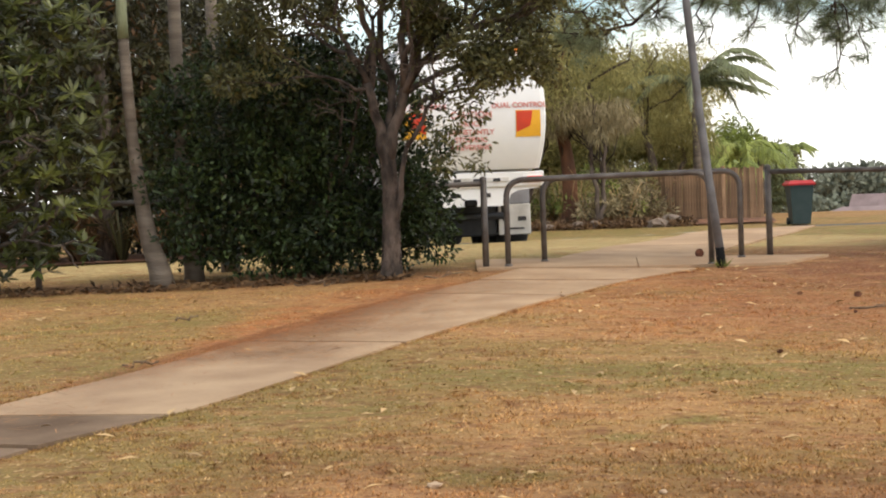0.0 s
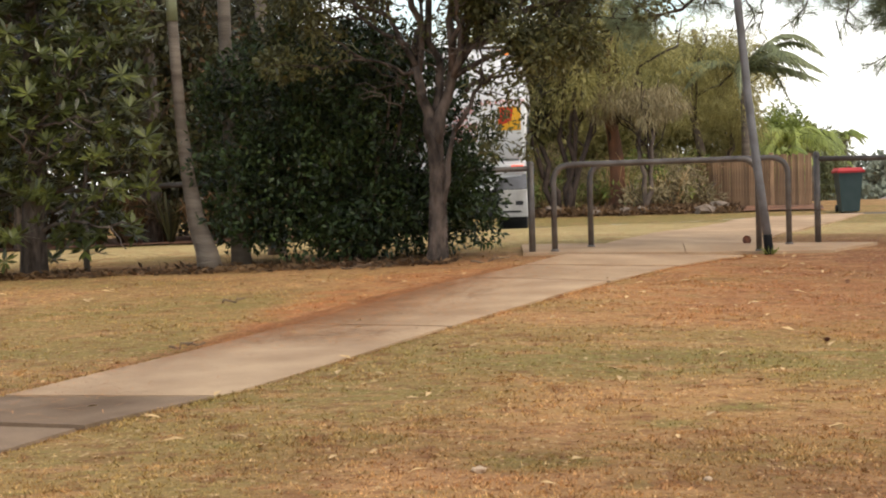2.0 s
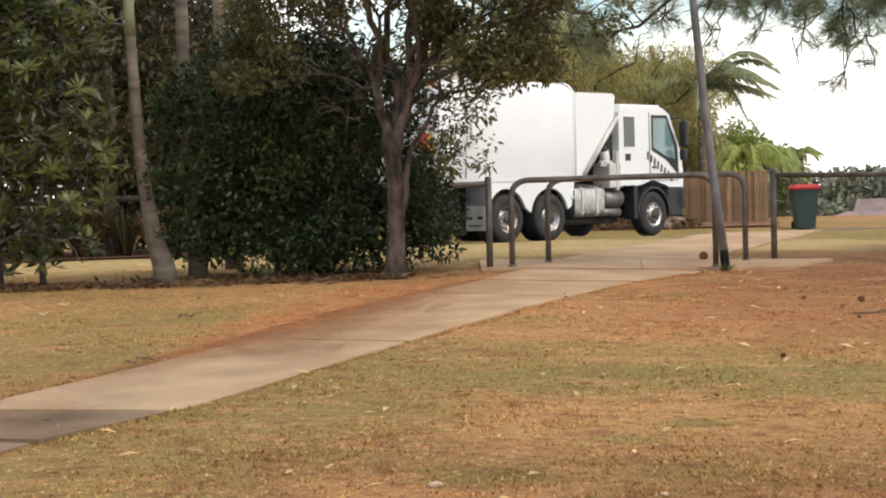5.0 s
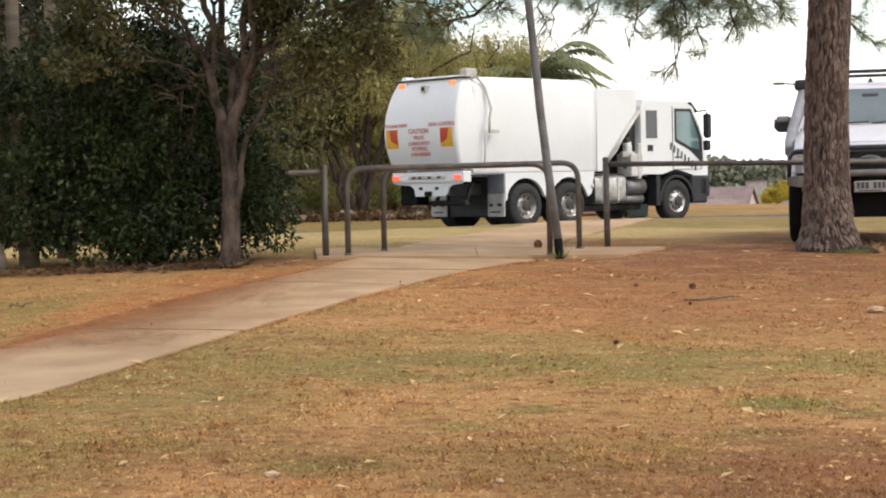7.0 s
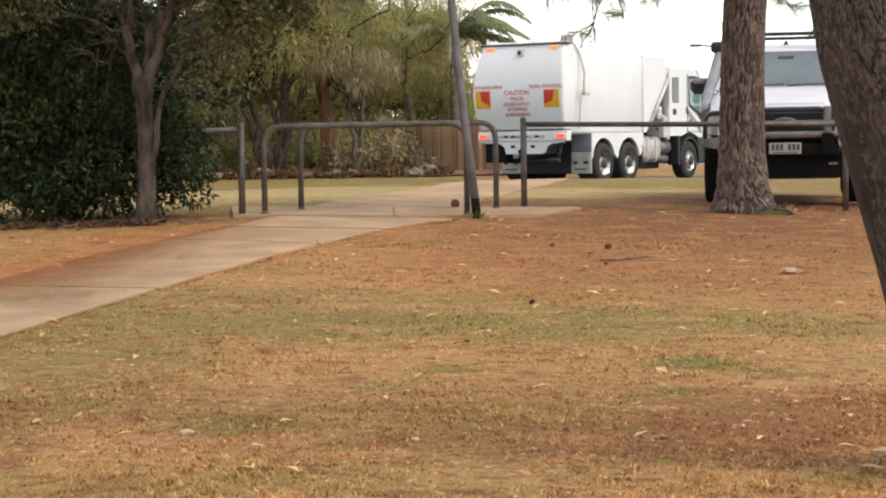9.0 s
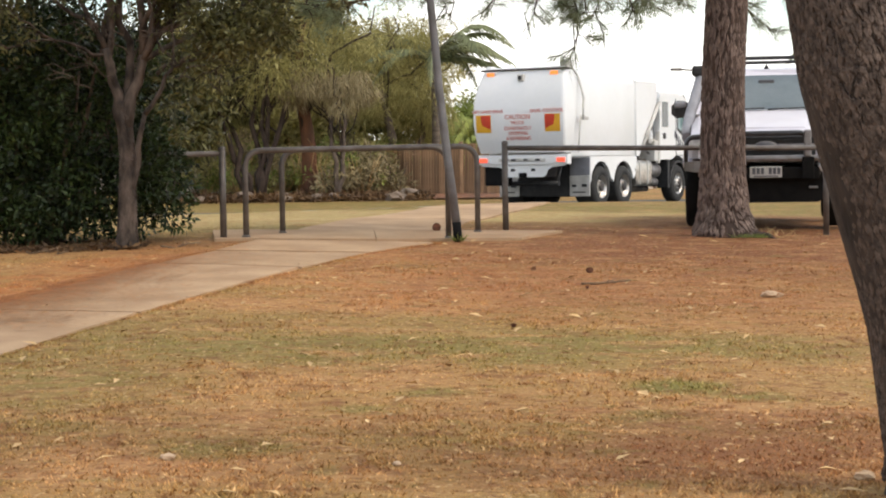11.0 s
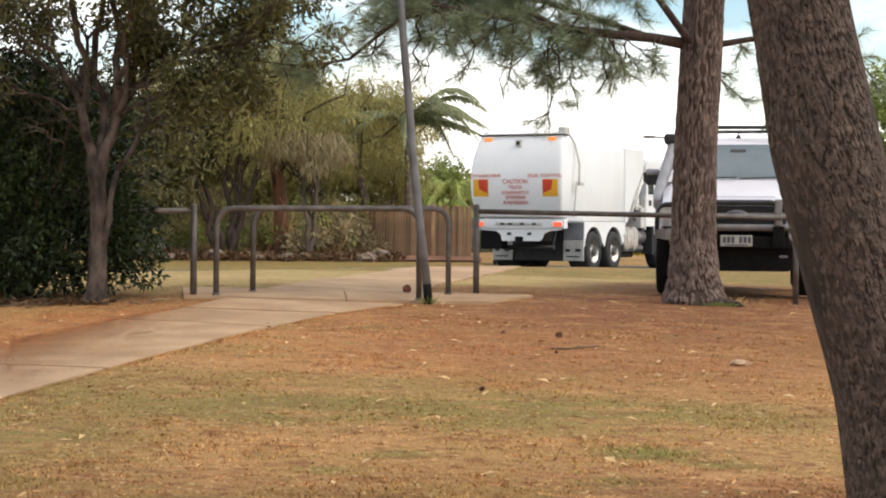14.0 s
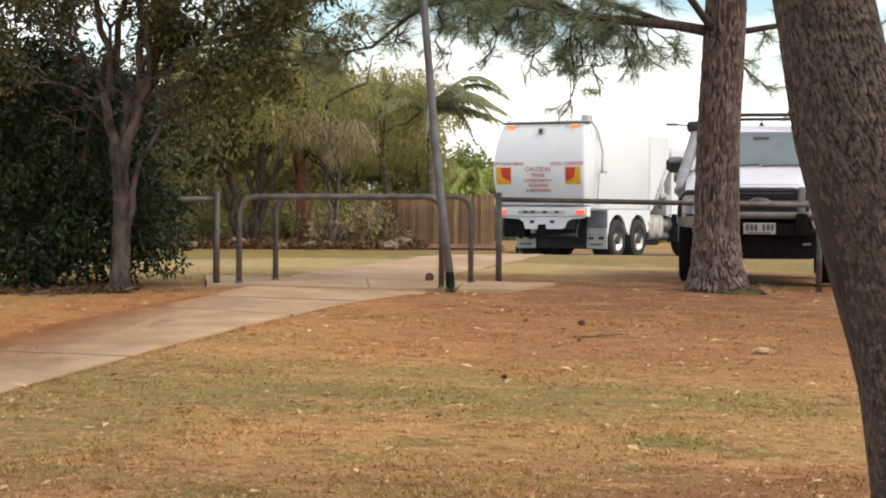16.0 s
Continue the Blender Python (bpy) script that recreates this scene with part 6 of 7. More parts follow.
    sn = part("snorkel", Mesh().tube(bent([(-0.955, 0.85, 1.10), (-0.97, 1.15, 1.22), (-0.955, 1.5, 1.36), (-0.84, 2.15, 1.86), (-0.83, 2.2, 1.95)], 0.1), 0.07, 10), SNORKEL_GREY, ob, "faded grey snorkel up the pillar")
    part("snorkel_head", Mesh().box(-0.95, -0.74, 2.08, 2.30, 1.90, 2.04, 0.04), BLACK, sn, "black snorkel head")
    for s in (-1, 1):
        lo, hi = (lambda a, b: min(s * a, s * b)), (lambda a, b: max(s * a, s * b))
        mr = part("mirror", Mesh().loft([[(s * 0.93, 1.85, 1.42), (s * 0.93, 2.0, 1.42), (s * 0.93, 2.0, 1.5), (s * 0.93, 1.85, 1.5)], [(s * 1.0, 1.80, 1.37), (s * 1.0, 1.98, 1.37), (s * 1.0, 1.98, 1.55), (s * 1.0, 1.80, 1.55)],
                                         [(s * 1.15, 1.82, 1.37), (s * 1.15, 1.98, 1.37), (s * 1.15, 1.98, 1.56), (s * 1.15, 1.82, 1.56)], [(s * 1.20, 1.86, 1.42), (s * 1.20, 1.97, 1.42), (s * 1.20, 1.97, 1.52), (s * 1.20, 1.86, 1.52)]], smooth=False), BLACK, ob, "black door mirror")
        part("mirror_cap", Mesh().box(lo(0.99, 1.17), hi(0.99, 1.17), 1.79, 1.95, 1.49, 1.575, 0.03), SNORKEL_GREY, mr)
        hl = part("headlamp", Mesh().prism([(s * 0.60, 0.93), (s * 0.59, 1.07), (s * 0.80, 1.115), (s * 0.90, 1.10), (s * 0.905, 0.96), (s * 0.76, 0.92)], 0.285, 0.40), LAMP_GLASS, ob, "clear headlamp")
        part("projector", Mesh().disc((s * 0.71, 0.283, 1.01), (0, -1, 0), [(0.05, 0), (0.048, 0.006), (0.03, 0.01), (0, 0.012)], 16), BLACK, hl)
        part("side_window", Mesh().add([(s * 0.885, 1.8, 1.45), (s * 0.905, 3.8, 1.45), (s * 0.785, 3.5, 1.86), (s * 0.765, 2.3, 1.86)], [(0, 1, 2, 3)]), GLASS_DARK, cb)
        part("fog_lamp", Mesh().disc((s * 0.68, -0.01, 0.73), (0, -1, 0), [(0.0, 0.012), (0.055, 0.01), (0.07, 0.0), (0.07, -0.06)], 16), LAMP_GLASS, ob, "round fog lamp in the bull bar")
        for y in (1.0, 4.25):
            w = part("wheel", Mesh().disc((s * 0.85, y, 0.405), (s, 0, 0), [(0.22, -0.13), (0.35, -0.13), (0.405, -0.10), (0.405, 0.09), (0.36, 0.125), (0.22, 0.125)], 30), FLAT_BLACK, ob, "black off-road tyre")
            part("rim", Mesh().disc((s * 0.85, y, 0.405), (s, 0, 0), [(0.22, 0.12), (0.2, 0.06), (0.06, 0.08), (0.0, 0.09)], 20), ALLOY, w)
        part("wheel_flare", Mesh().prism([(1.0 + 0.53 * math.cos(radians(a)), 0.42 + 0.53 * math.sin(radians(a))) for a in range(0, 136, 15)] + [(1.0 + 0.44 * math.cos(radians(a)), 0.42 + 0.44 * math.sin(radians(a))) for a in range(135, -1, -15)], lo(0.88, 1.0), hi(0.88, 1.0), "x"), SILVER, ob)
        part("bumper_end", Mesh().loft([[(s * 0.60, 0.02, 0.66), (s * 0.60, 0.3, 0.66), (s * 0.60, 0.3, 0.82), (s * 0.60, 0.02, 0.82)], [(s * 0.84, 0.08, 0.68), (s * 0.84, 0.4, 0.68), (s * 0.84, 0.4, 0.81), (s * 0.84, 0.08, 0.81)], [(s * 0.97, 0.26, 0.70), (s * 0.97, 0.62, 0.70), (s * 0.97, 0.62, 0.80), (s * 0.97, 0.26, 0.80)]], smooth=False), BAR_SILVER, ob, "dusty silver end of the bull bar")
    gr = part("grille", Mesh().box(-0.58, 0.58, 0.27, 0.36, 0.82, 1.10, 0.02), BLACK, ob, "black grille behind the bull bar")
    part("grille_bar", Mesh().box(-0.57, 0.57, 0.235, 0.28, 0.95, 1.0, 0.012), BAR_SILVER, gr, "silver bar across the grille")
    for z in (0.87, 0.91, 1.045, 1.075):
        part("grille_slat", Mesh().box(-0.55, 0.55, 0.255, 0.28, z - 0.006, z + 0.006, 0.003), BLACK, gr)
    bg = part("badge", Mesh().disc((0, 0, 0), (0, -1, 0), [(0.13, -0.02), (0.13, 0.005), (0.115, 0.012), (0, 0.014)], 24), BAR_SILVER, gr, "oval badge in the grille", m=Matrix.Translation((0, 0.225, 0.98)) @ Matrix.Diagonal((1, 1, 0.44, 1)))
    part("badge_field", Mesh().disc((0, -0.013, 0), (0, -1, 0), [(0.108, -0.004), (0.108, 0.003), (0, 0.004)], 24), GREY_INK, bg, "dark oval field")
    bar = part("bull_bar", Mesh().box(-0.64, 0.64, -0.01, 0.26, 0.62, 0.72, 0.02), BLACK, ob, "dark steel bull bar")
    part("top_channel", Mesh().box(-0.66, 0.66, -0.03, 0.26, 0.785, 0.865, 0.035), BAR_SILVER, bar, "dusty silver channel of the bull bar")
    part("plate_panel", Mesh().box(-0.62, 0.62, -0.02, 0.2, 0.58, 0.725, 0.015), FLAT_BLACK, bar, "dark panel round the plate")
    part("skid_plate", Mesh().prism([(-0.78, 0.60), (0.78, 0.60), (0.70, 0.36), (0.60, 0.31), (-0.60, 0.31), (-0.70, 0.36)], 0.10, 0.26), FLAT_BLACK, bar, "black underrun plate")
    for x in (-0.55, 0.55):
        part("tow_hook", Mesh().box(x - 0.05, x + 0.05, 0.07, 0.15, 0.47, 0.50, 0.008), BAR_SILVER, bar)
    part("hoop", Mesh().tube(bent([(-0.47, 0.08, 0.80), (-0.47, 0.04, 1.125), (0.47, 0.04, 1.125), (0.47, 0.08, 0.80)], 0.09), 0.031, 10), BAR_DARK, bar, "dark centre hoop of the bull bar")
    for s in (-1, 1):
        part("outer_hoop", Mesh().tube(bent([(s * 0.47, 0.06, 1.10), (s * 0.93, 0.14, 1.10), (s * 0.955, 0.42, 0.80)], 0.13), 0.028, 8).tube(bent([(s * 0.66, 0.12, 1.09), (s * 0.94, 0.14, 1.08), (s * 0.95, 0.16, 0.80)], 0.1), 0.02, 6), BAR_DARK, bar)
        part("upright", Mesh().box(min(s * 0.44, s * 0.53), max(s * 0.44, s * 0.53), -0.06, 0.02, 0.84, 1.16, 0.02), BAR_SILVER, bar)
        part("upright_foot", Mesh().box(min(s * 0.42, s * 0.56), max(s * 0.42, s * 0.56), -0.065, 0.02, 0.58, 0.845, 0.015), FLAT_BLACK, bar)
    pl = part("number_plate", Mesh().box(-0.186, 0.186, -0.052, -0.035, 0.605, 0.735, 0.005), DUSTY, ob, "white number plate with dark bars")
    for x in (-0.14, -0.09, -0.04, 0.05, 0.10, 0.15):
        part("plate_bar", Mesh().box(x - 0.018, x + 0.018, -0.057, -0.051, 0.645, 0.72), GREY_INK, pl)
    part("plate_line", Mesh().box(-0.14, 0.14, -0.057, -0.051, 0.615, 0.628), GREY_INK, pl)
    part("underbody", Mesh().box(-0.66, 0.66, 0.3, 5.2, 0.40, 0.75, 0.05).tube([(-0.75, 1.0, 0.40), (0.75, 1.0, 0.40)], 0.06, 8).tube([(-0.75, 4.25, 0.40), (0.75, 4.25, 0.40)], 0.07, 8), FLAT_BLACK, ob)
    part("tray", Mesh().box(-0.95, 0.95, 3.98, 5.4, 1.0, 1.42, 0.03), SILVER, ob)


build_ute()


# ---- beyond the street ----
def far_tree(x, y, h, crown_box, n, rad, size, leaf, bark, seed, label, per=115, droop=0.9, lean=0.0, trunk_r=0.16, stems=1):
    ob = thing("tree", label, "tree", pose(x, y, ground_z(x, y)))
    rng = random.Random(seed)
    m, boughs = Mesh(), Mesh()
    for s in range(stems):
        a = rng.uniform(-0.5, 0.5) if stems > 1 else 0
        top = (lean + a * h * 0.4, rng.uniform(-0.4, 0.4), h * 0.62)
        limb(m, (a * 0.5, 0, -0.1), top, trunk_r, trunk_r * 0.5, rng, 0.3, 7, 9)
        for i in range(6):
            k = rng.uniform(0.35, 0.95)
            p = Vector((a * 0.5, 0, 0)).lerp(Vector(top), k)
            q = (rng.uniform(crown_box[0], crown_box[3]), rng.uniform(crown_box[1], crown_box[4]), rng.uniform((crown_box[2] + crown_box[5]) / 2, crown_box[5]))
            limb(boughs, p, q, trunk_r * 0.3, 0.015, rng, 0.4, 6, 6)
    part("trunk", m, bark, ob)
    part("branchwood", boughs, STEM_DARK, ob)
    cx, cy, cz = [(crown_box[i] + crown_box[i + 3]) / 2 for i in range(3)]
    rx, ry, rz = [(crown_box[i + 3] - crown_box[i]) / 2 for i in range(3)]
    pts = scatter(crown_box, n, seed + 1, lambda a, b, c: ((a - cx) / rx) ** 2 + ((b - cy) / ry) ** 2 + ((c - cz) / rz) ** 2 < 1)
    crown("crown", ob, pts, [rng.uniform(*rad) for _ in pts], per, size, leaf, seed, droop=droop, squash=0.75)
    return ob


far_tree(-2.5, 57.5, 8.0, (-2.6, -1.6, 2.6, 2.4, 1.6, 7.4), 120, (0.35, 0.75), (0.24, 0.030), LEAF_OLIVE, STEM_DARK, 201, "many-stemmed grey-green tree in the garden bed", stems=6, trunk_r=0.10)
far_tree(-1.1, 58.2, 8.5, (-2.2, -1.5, 3.0, 2.2, 1.5, 6.4), 95, (0.35, 0.75), (0.24, 0.030), LEAF_OLIVE, RED_BARK, 203, "red-barked tree with drooping olive foliage", trunk_r=0.26)
far_tree(1.5, 61.0, 9.0, (-1.8, -1.5, 2.2, 2.0, 1.5, 5.9), 85, (0.35, 0.7), (0.30, 0.024), LEAF_OLIVE, TWIG, 205, "tall weeping she-oak behind the paling fence", droop=1.2)
far_tree(-0.2, 57.3, 4.2, (-1.6, -0.8, 2.6, 1.2, 0.8, 3.9), 52, (0.25, 0.5), (0.34, 0.022), LEAF_WEEP, TWIG, 207, "small weeping tree with straw-coloured hanging foliage", droop=2.2, trunk_r=0.09, stems=2)
far_tree(-5.2, 58.0, 8.0, (-2.6, -1.6, 1.0, 2.4, 1.6, 5.4), 110, (0.4, 0.8), (0.36, 0.08), LEAF_TREE, TWIG, 209, "dense shaded tree in the garden bed", stems=2)
far_tree(-8.5, 58.0, 7.5, (-2.8, -1.6, 1.0, 2.8, 1.6, 5.0), 120, (0.4, 0.8), (0.36, 0.08), LEAF_DARK, TWIG, 211, "dense shaded tree in the garden bed", stems=2)
far_tree(-12.5, 58.0, 9.0, (-3.0, -1.6, 1.0, 2.8, 1.6, 8.0), 120, (0.4, 0.8), (0.36, 0.08), LEAF_DARK, TWIG, 213, "dense shaded tree in the garden bed", stems=2)
far_tree(2.5, 62.5, 8.0, (-1.3, -1.0, 1.1, 1.2, 1.0, 5.9), 60, (0.35, 0.65), (0.30, 0.024), LEAF_OLIVE, TWIG, 219, "slim weeping tree beside the paling fence", droop=1.4, trunk_r=0.1)
far_tree(4.4, 72.0, 3.2, (-1.6, -1.0, 0.4, 1.8, 1.0, 3.5), 60, (0.3, 0.6), (0.3, 0.08), LEAF_LIME, TWIG, 221, "lush yellow-green shrubs behind the fence", droop=0.5, trunk_r=0.06)
far_tree(6.4, 76.0, 3.0, (-1.4, -1.0, 0.2, 1.4, 1.0, 2.9), 46, (0.3, 0.6), (0.3, 0.08), LEAF_PALM, TWIG, 223, "lush green shrubs behind the fence", droop=0.5, trunk_r=0.06)
far_tree(-3.4, 63.5, 6.0, (-3.0, -1.0, 0.4, 3.6, 1.0, 6.0), 110, (0.4, 0.8), (0.24, 0.04), LEAF_OLIVE, TWIG, 225, "dense olive garden tree behind the bed", stems=3, trunk_r=0.08)
far_tree(3.2, 66.0, 9.0, (-1.8, -1.2, 3.0, 1.4, 1.2, 6.0), 46, (0.35, 0.7), (0.24, 0.034), LEAF_OLIVE, TWIG, 215, "olive tree behind the fence")
far_tree(-1.5, 66.0, 9.0, (-4.5, -1.2, 0.8, 4.0, 1.2, 6.6), 150, (0.5, 0.9), (0.4, 0.1), LEAF_TREE, TWIG, 217, "dark backing tree in a garden")


def feather_palm(x, y, h, fronds, length, seed, label, leaf, leaflet=0.9, rise=0.9, r=0.13, width=0.05, extra=()):
    """A palm with fronds all round; extra gives further fronds as (turn, length, rise, droop)."""
    ob = thing("palm_tree", label, "palm tree", pose(x, y, ground_z(x, y)))
    part("trunk", Mesh().tube([(0, 0, -0.1), (0.02, 0, h * 0.5), (0, 0, h)], [r * 1.3, r, r * 0.9], 10), PALM_BARK, ob)
    rng = random.Random(seed)
    rows = [(6.2832 * i / fronds + rng.uniform(-0.2, 0.2), length * rng.uniform(0.8, 1.1), rise * rng.uniform(0.6, 1.2), rng.uniform(0.9, 1.25)) for i in range(fronds)] + list(extra)
    for turn, L, up, droop in rows:
        m = Mesh()
        frond(m, (0, 0, h), turn, L, up, 34, leaflet, rng, droop, width)
        part("frond", m, leaf, ob, fix=False)


feather_palm(3.0, 60.6, 4.15, 7, 2.2, 301, "feather palm with long arching grey-green fronds", LEAF_PALM, 0.5, 1.3, width=0.075,
             extra=[(0.1, 2.6, 1.25, 0.76), (-0.25, 2.6, 0.72, 0.95), (0.3, 2.55, 0.95, 0.88), (-0.1, 2.35, 0.32, 1.25), (0.0, 2.4, 1.65, 0.74), (-0.5, 2.4, 1.05, 0.88), (0.55, 2.4, 0.55, 1.02), (2.9, 2.4, 1.2, 0.75), (3.5, 2.4, 0.7, 0.9)])
feather_palm(4.9, 67.0, 2.0, 18, 1.9, 303, "low yellow-green garden palm", LEAF_LIME, 0.6, 1.3)
feather_palm(5.75, 70.0, 2.1, 18, 1.3, 305, "low green garden palm behind the fence", LEAF_LIME, 0.5, 1.4)
feather_palm(4.3, 63.0, 1.5, 14, 1.3, 307, "yellow-green palm above the fence", LEAF_LIME, 0.5, 1.3)
feather_palm(15.7, 62.0, 4.7, 12, 1.1, 311, "small palm rising behind the parked ute", LEAF_PALM, 0.5, 0.9)
far_tree(35.8, 205, 7.0, (-1.6, -1.0, 4.6, 1.6, 1.0, 7.6), 40, (0.4, 0.7), (0.3, 0.12), LEAF_YELLOW, TWIG, 229, "yellow-leaved shrub beside the far houses", droop=0.3)
far_tree(18.6, 60.0, 6.0, (-1.8, -1.2, 1.6, 2.0, 1.2, 6.4), 70, (0.3, 0.6), (0.3, 0.08), LEAF_LIME, TWIG, 227, "green garden tree beyond the ute")
feather_palm(9.5, 95.0, 5.0, 16, 1.15, 309, "distant small palm beside the houses", LEAF_LIME, 0.45, 1.35)


def build_shrubs():
    rng = random.Random(401)
    for i in range(34):
        x, y = rng.uniform(-4.6, 2.2), rng.uniform(57.6, 61.5)
        ob = thing("shrub", "straggly olive shrub in the garden bed" if i % 3 else "straw-coloured bare-stemmed shrub in the bed", "shrub", pose(x, y, ground_z(x, y) + 0.04), group="garden bed shrubs")
        m = Mesh()
        h = rng.uniform(0.6, 1.7)
        for k in range(9):
            a = rng.uniform(0, 6.28)
            limb(m, (0, 0, -0.05), (math.cos(a) * 0.5, math.sin(a) * 0.4, h * rng.uniform(0.7, 1.2)), 0.02, 0.008, rng, 0.3, 4, 5)
        tagged(part("stemwood", m, PALE_LEAF if i % 3 == 0 else TWIG, ob), kind="stuff")
        pts = [(rng.uniform(-0.6, 0.6), rng.uniform(-0.5, 0.5), h * rng.uniform(0.2, 1.1)) for _ in range(12 if i % 3 else 4)]
        crown("leaves", ob, pts, [rng.uniform(0.15, 0.32) for _ in pts], 46, (0.22, 0.05), (LEAF_LIME, LEAF_OLIVE, LEAF_WEEP)[i % 3], 402 + i)
    for i in range(16):
        x, y = rng.uniform(-4.2, 2.6), rng.uniform(55.9, 57.0)
        s = rng.uniform(0.08, 0.3)
        build_rock(x, y, s, i + 500, "weathered sandstone boulder edging the bed", "edging boulders")


def build_rock(x, y, s, seed, label, group="", material=None, flat=0.62):
    bm = bmesh.new()
    bmesh.ops.create_icosphere(bm, subdivisions=2, radius=1)
    rng = random.Random(seed)
    o = Vector((rng.uniform(0, 50), rng.uniform(0, 50), 0))
    for v in bm.verts:
        k = 1 + 0.45 * noise.noise(v.co * 1.3 + o)
        v.co = Vector((v.co.x * s * k * rng.uniform(0.95, 1.05) * 1.25, v.co.y * s * k, v.co.z * s * k * flat))
    me = bpy.data.meshes.new("rock")
    bm.to_mesh(me)
    bm.free()
    me.materials.append(material or ROCK)
    ob = new("rock", me)
    ob.matrix_basis = pose(x, y, ground_z(x, y) + s * flat * 0.55, 0, 0, rng.uniform(0, 360))
    return tagged(ob, label, "rock", group)


build_shrubs()


def build_paling_fence():
    a, b, c = Vector((1.35, 60.3, 0)), Vector((3.65, 58.2, 0)), Vector((4.78, 57.6, 0))
    ob = thing("paling_fence", "weathered brown timber paling fence along the garden", "fence", pose(0, 0, 0))
    data = {}
    rng = random.Random(601)
    for p, q in ((a, b), (b, c)):
        L = (q - p).length
        n = int(L / 0.105)
        turn = math.degrees(math.atan2(q.y - p.y, q.x - p.x))
        for i in range(n):
            v = i % 5
            if v not in data:
                h = 1.60 + rng.uniform(-0.05, 0.04)
                data[v] = Mesh().prism([(0.0, -0.1), (0.095, -0.1), (0.095, h), (0.0, h + rng.uniform(-0.02, 0.02))], -0.008, 0.012).data("paling", PALING)
            w = p.lerp(q, i / n)
            part("paling", data[v], PALING, ob, m=pose(w.x, w.y, ground_z(w.x, w.y) - 0.04, rng.uniform(-0.6, 0.6), rng.uniform(-1.0, 1.0), turn))
        for z in (0.35, 1.25):
            part("rail", Mesh().tube([(p.x, p.y + 0.05, ground_z(p.x, p.y) + z), (q.x, q.y + 0.05, ground_z(q.x, q.y) + z)], 0.04, 6), PALING, ob)
    w = b
    part("corner_post", Mesh().box(b.x - 0.06, b.x + 0.06, b.y - 0.06, b.y + 0.06, ground_z(b.x, b.y) - 0.05, ground_z(b.x, b.y) + 1.62, 0.01), PALING, ob)


build_paling_fence()


def wheelie_bin():
    x, y = 5.57, 55.0
    ob = thing("wheelie_bin", "dark green wheelie bin with a red lid at the kerb", "bin", pose(x, y, ground_z(x, y) + 0.02, 0, 0, 6))
    sq = lambda w, d, z: [(-w, -d, z), (w, -d, z), (w, d, z), (-w, d, z)]
    part("body", Mesh().loft([sq(0.25, 0.27, 0.03), sq(0.33, 0.38, 1.08), sq(0.36, 0.41, 1.08), sq(0.36, 0.41, 1.14)], smooth=False), BIN_GREEN, ob)
    part("lid", Mesh().loft([sq(0.38, 0.43, 1.12), sq(0.39, 0.44, 1.17), sq(0.3, 0.34, 1.26)], smooth=False), BIN_RED, ob, "red lid")
    part("handle", Mesh().tube([(-0.28, 0.47, 1.02), (0.28, 0.47, 1.02)], 0.025, 8), BIN_GREEN, ob)
    for s in (-1, 1):
        part("wheel", Mesh().disc((s * 0.28, 0.3, 0.11), (s, 0, 0), [(0.0, -0.03), (0.1, -0.03), (0.11, 0), (0.1, 0.03), (0, 0.03)], 16), RUBBER, ob)


wheelie_bin()


def house(x, y, z, w, d, wall_h, roof_h, turn, label, panels=False, roof_mat=None):
    ob = thing("house", label, "house", pose(x, y, z, 0, 0, turn))
    part("wall", Mesh().box(-w, w, -d, d, -3, wall_h), RENDER, ob, "cream rendered wall")
    e = 0.5
    roof = Mesh().add([(-w - e, -d - e, wall_h), (w + e, -d - e, wall_h), (w + e, d + e, wall_h), (-w - e, d + e, wall_h), (-w * 0.45, 0, wall_h + roof_h), (w * 0.45, 0, wall_h + roof_h)], [(0, 1, 5, 4), (1, 2, 5), (2, 3, 4, 5), (3, 0, 4), (3, 2, 1, 0)])
    rf = part("roof", roof, roof_mat or ROOF, ob, "hipped tile roof")
    if not roof_mat:
        part("gutter", Mesh().box(-w - e - 0.1, w + e + 0.1, -d - e - 0.12, -d - e, wall_h - 0.12, wall_h + 0.02), WHITE, ob)
    for k in (-0.5, 0.4):
        wn = part("window", Mesh().box(w * k - 0.8, w * k + 0.8, -d - 0.06, -d + 0.02, wall_h - 1.5, wall_h - 0.4), WHITE, ob, "white framed window")
        part("pane", Mesh().box(w * k - 0.7, w * k + 0.7, -d - 0.075, -d - 0.055, wall_h - 1.42, wall_h - 0.48), GLASS_DARK, wn)
    if panels:
        for i in range(4):
            f = lambda u, v: Vector((-w * 0.02 + u, -d - e + (d + e) * v, wall_h + roof_h * v + 0.1))
            part("solar_panel", Mesh().add([f(i * 0.92, 0.22), f(i * 0.92 + 0.9, 0.22), f(i * 0.92 + 0.9, 0.55), f(i * 0.92, 0.55)], [(0, 1, 2, 3)]), SOLAR, rf, "pale grey-blue solar panel")
    return ob




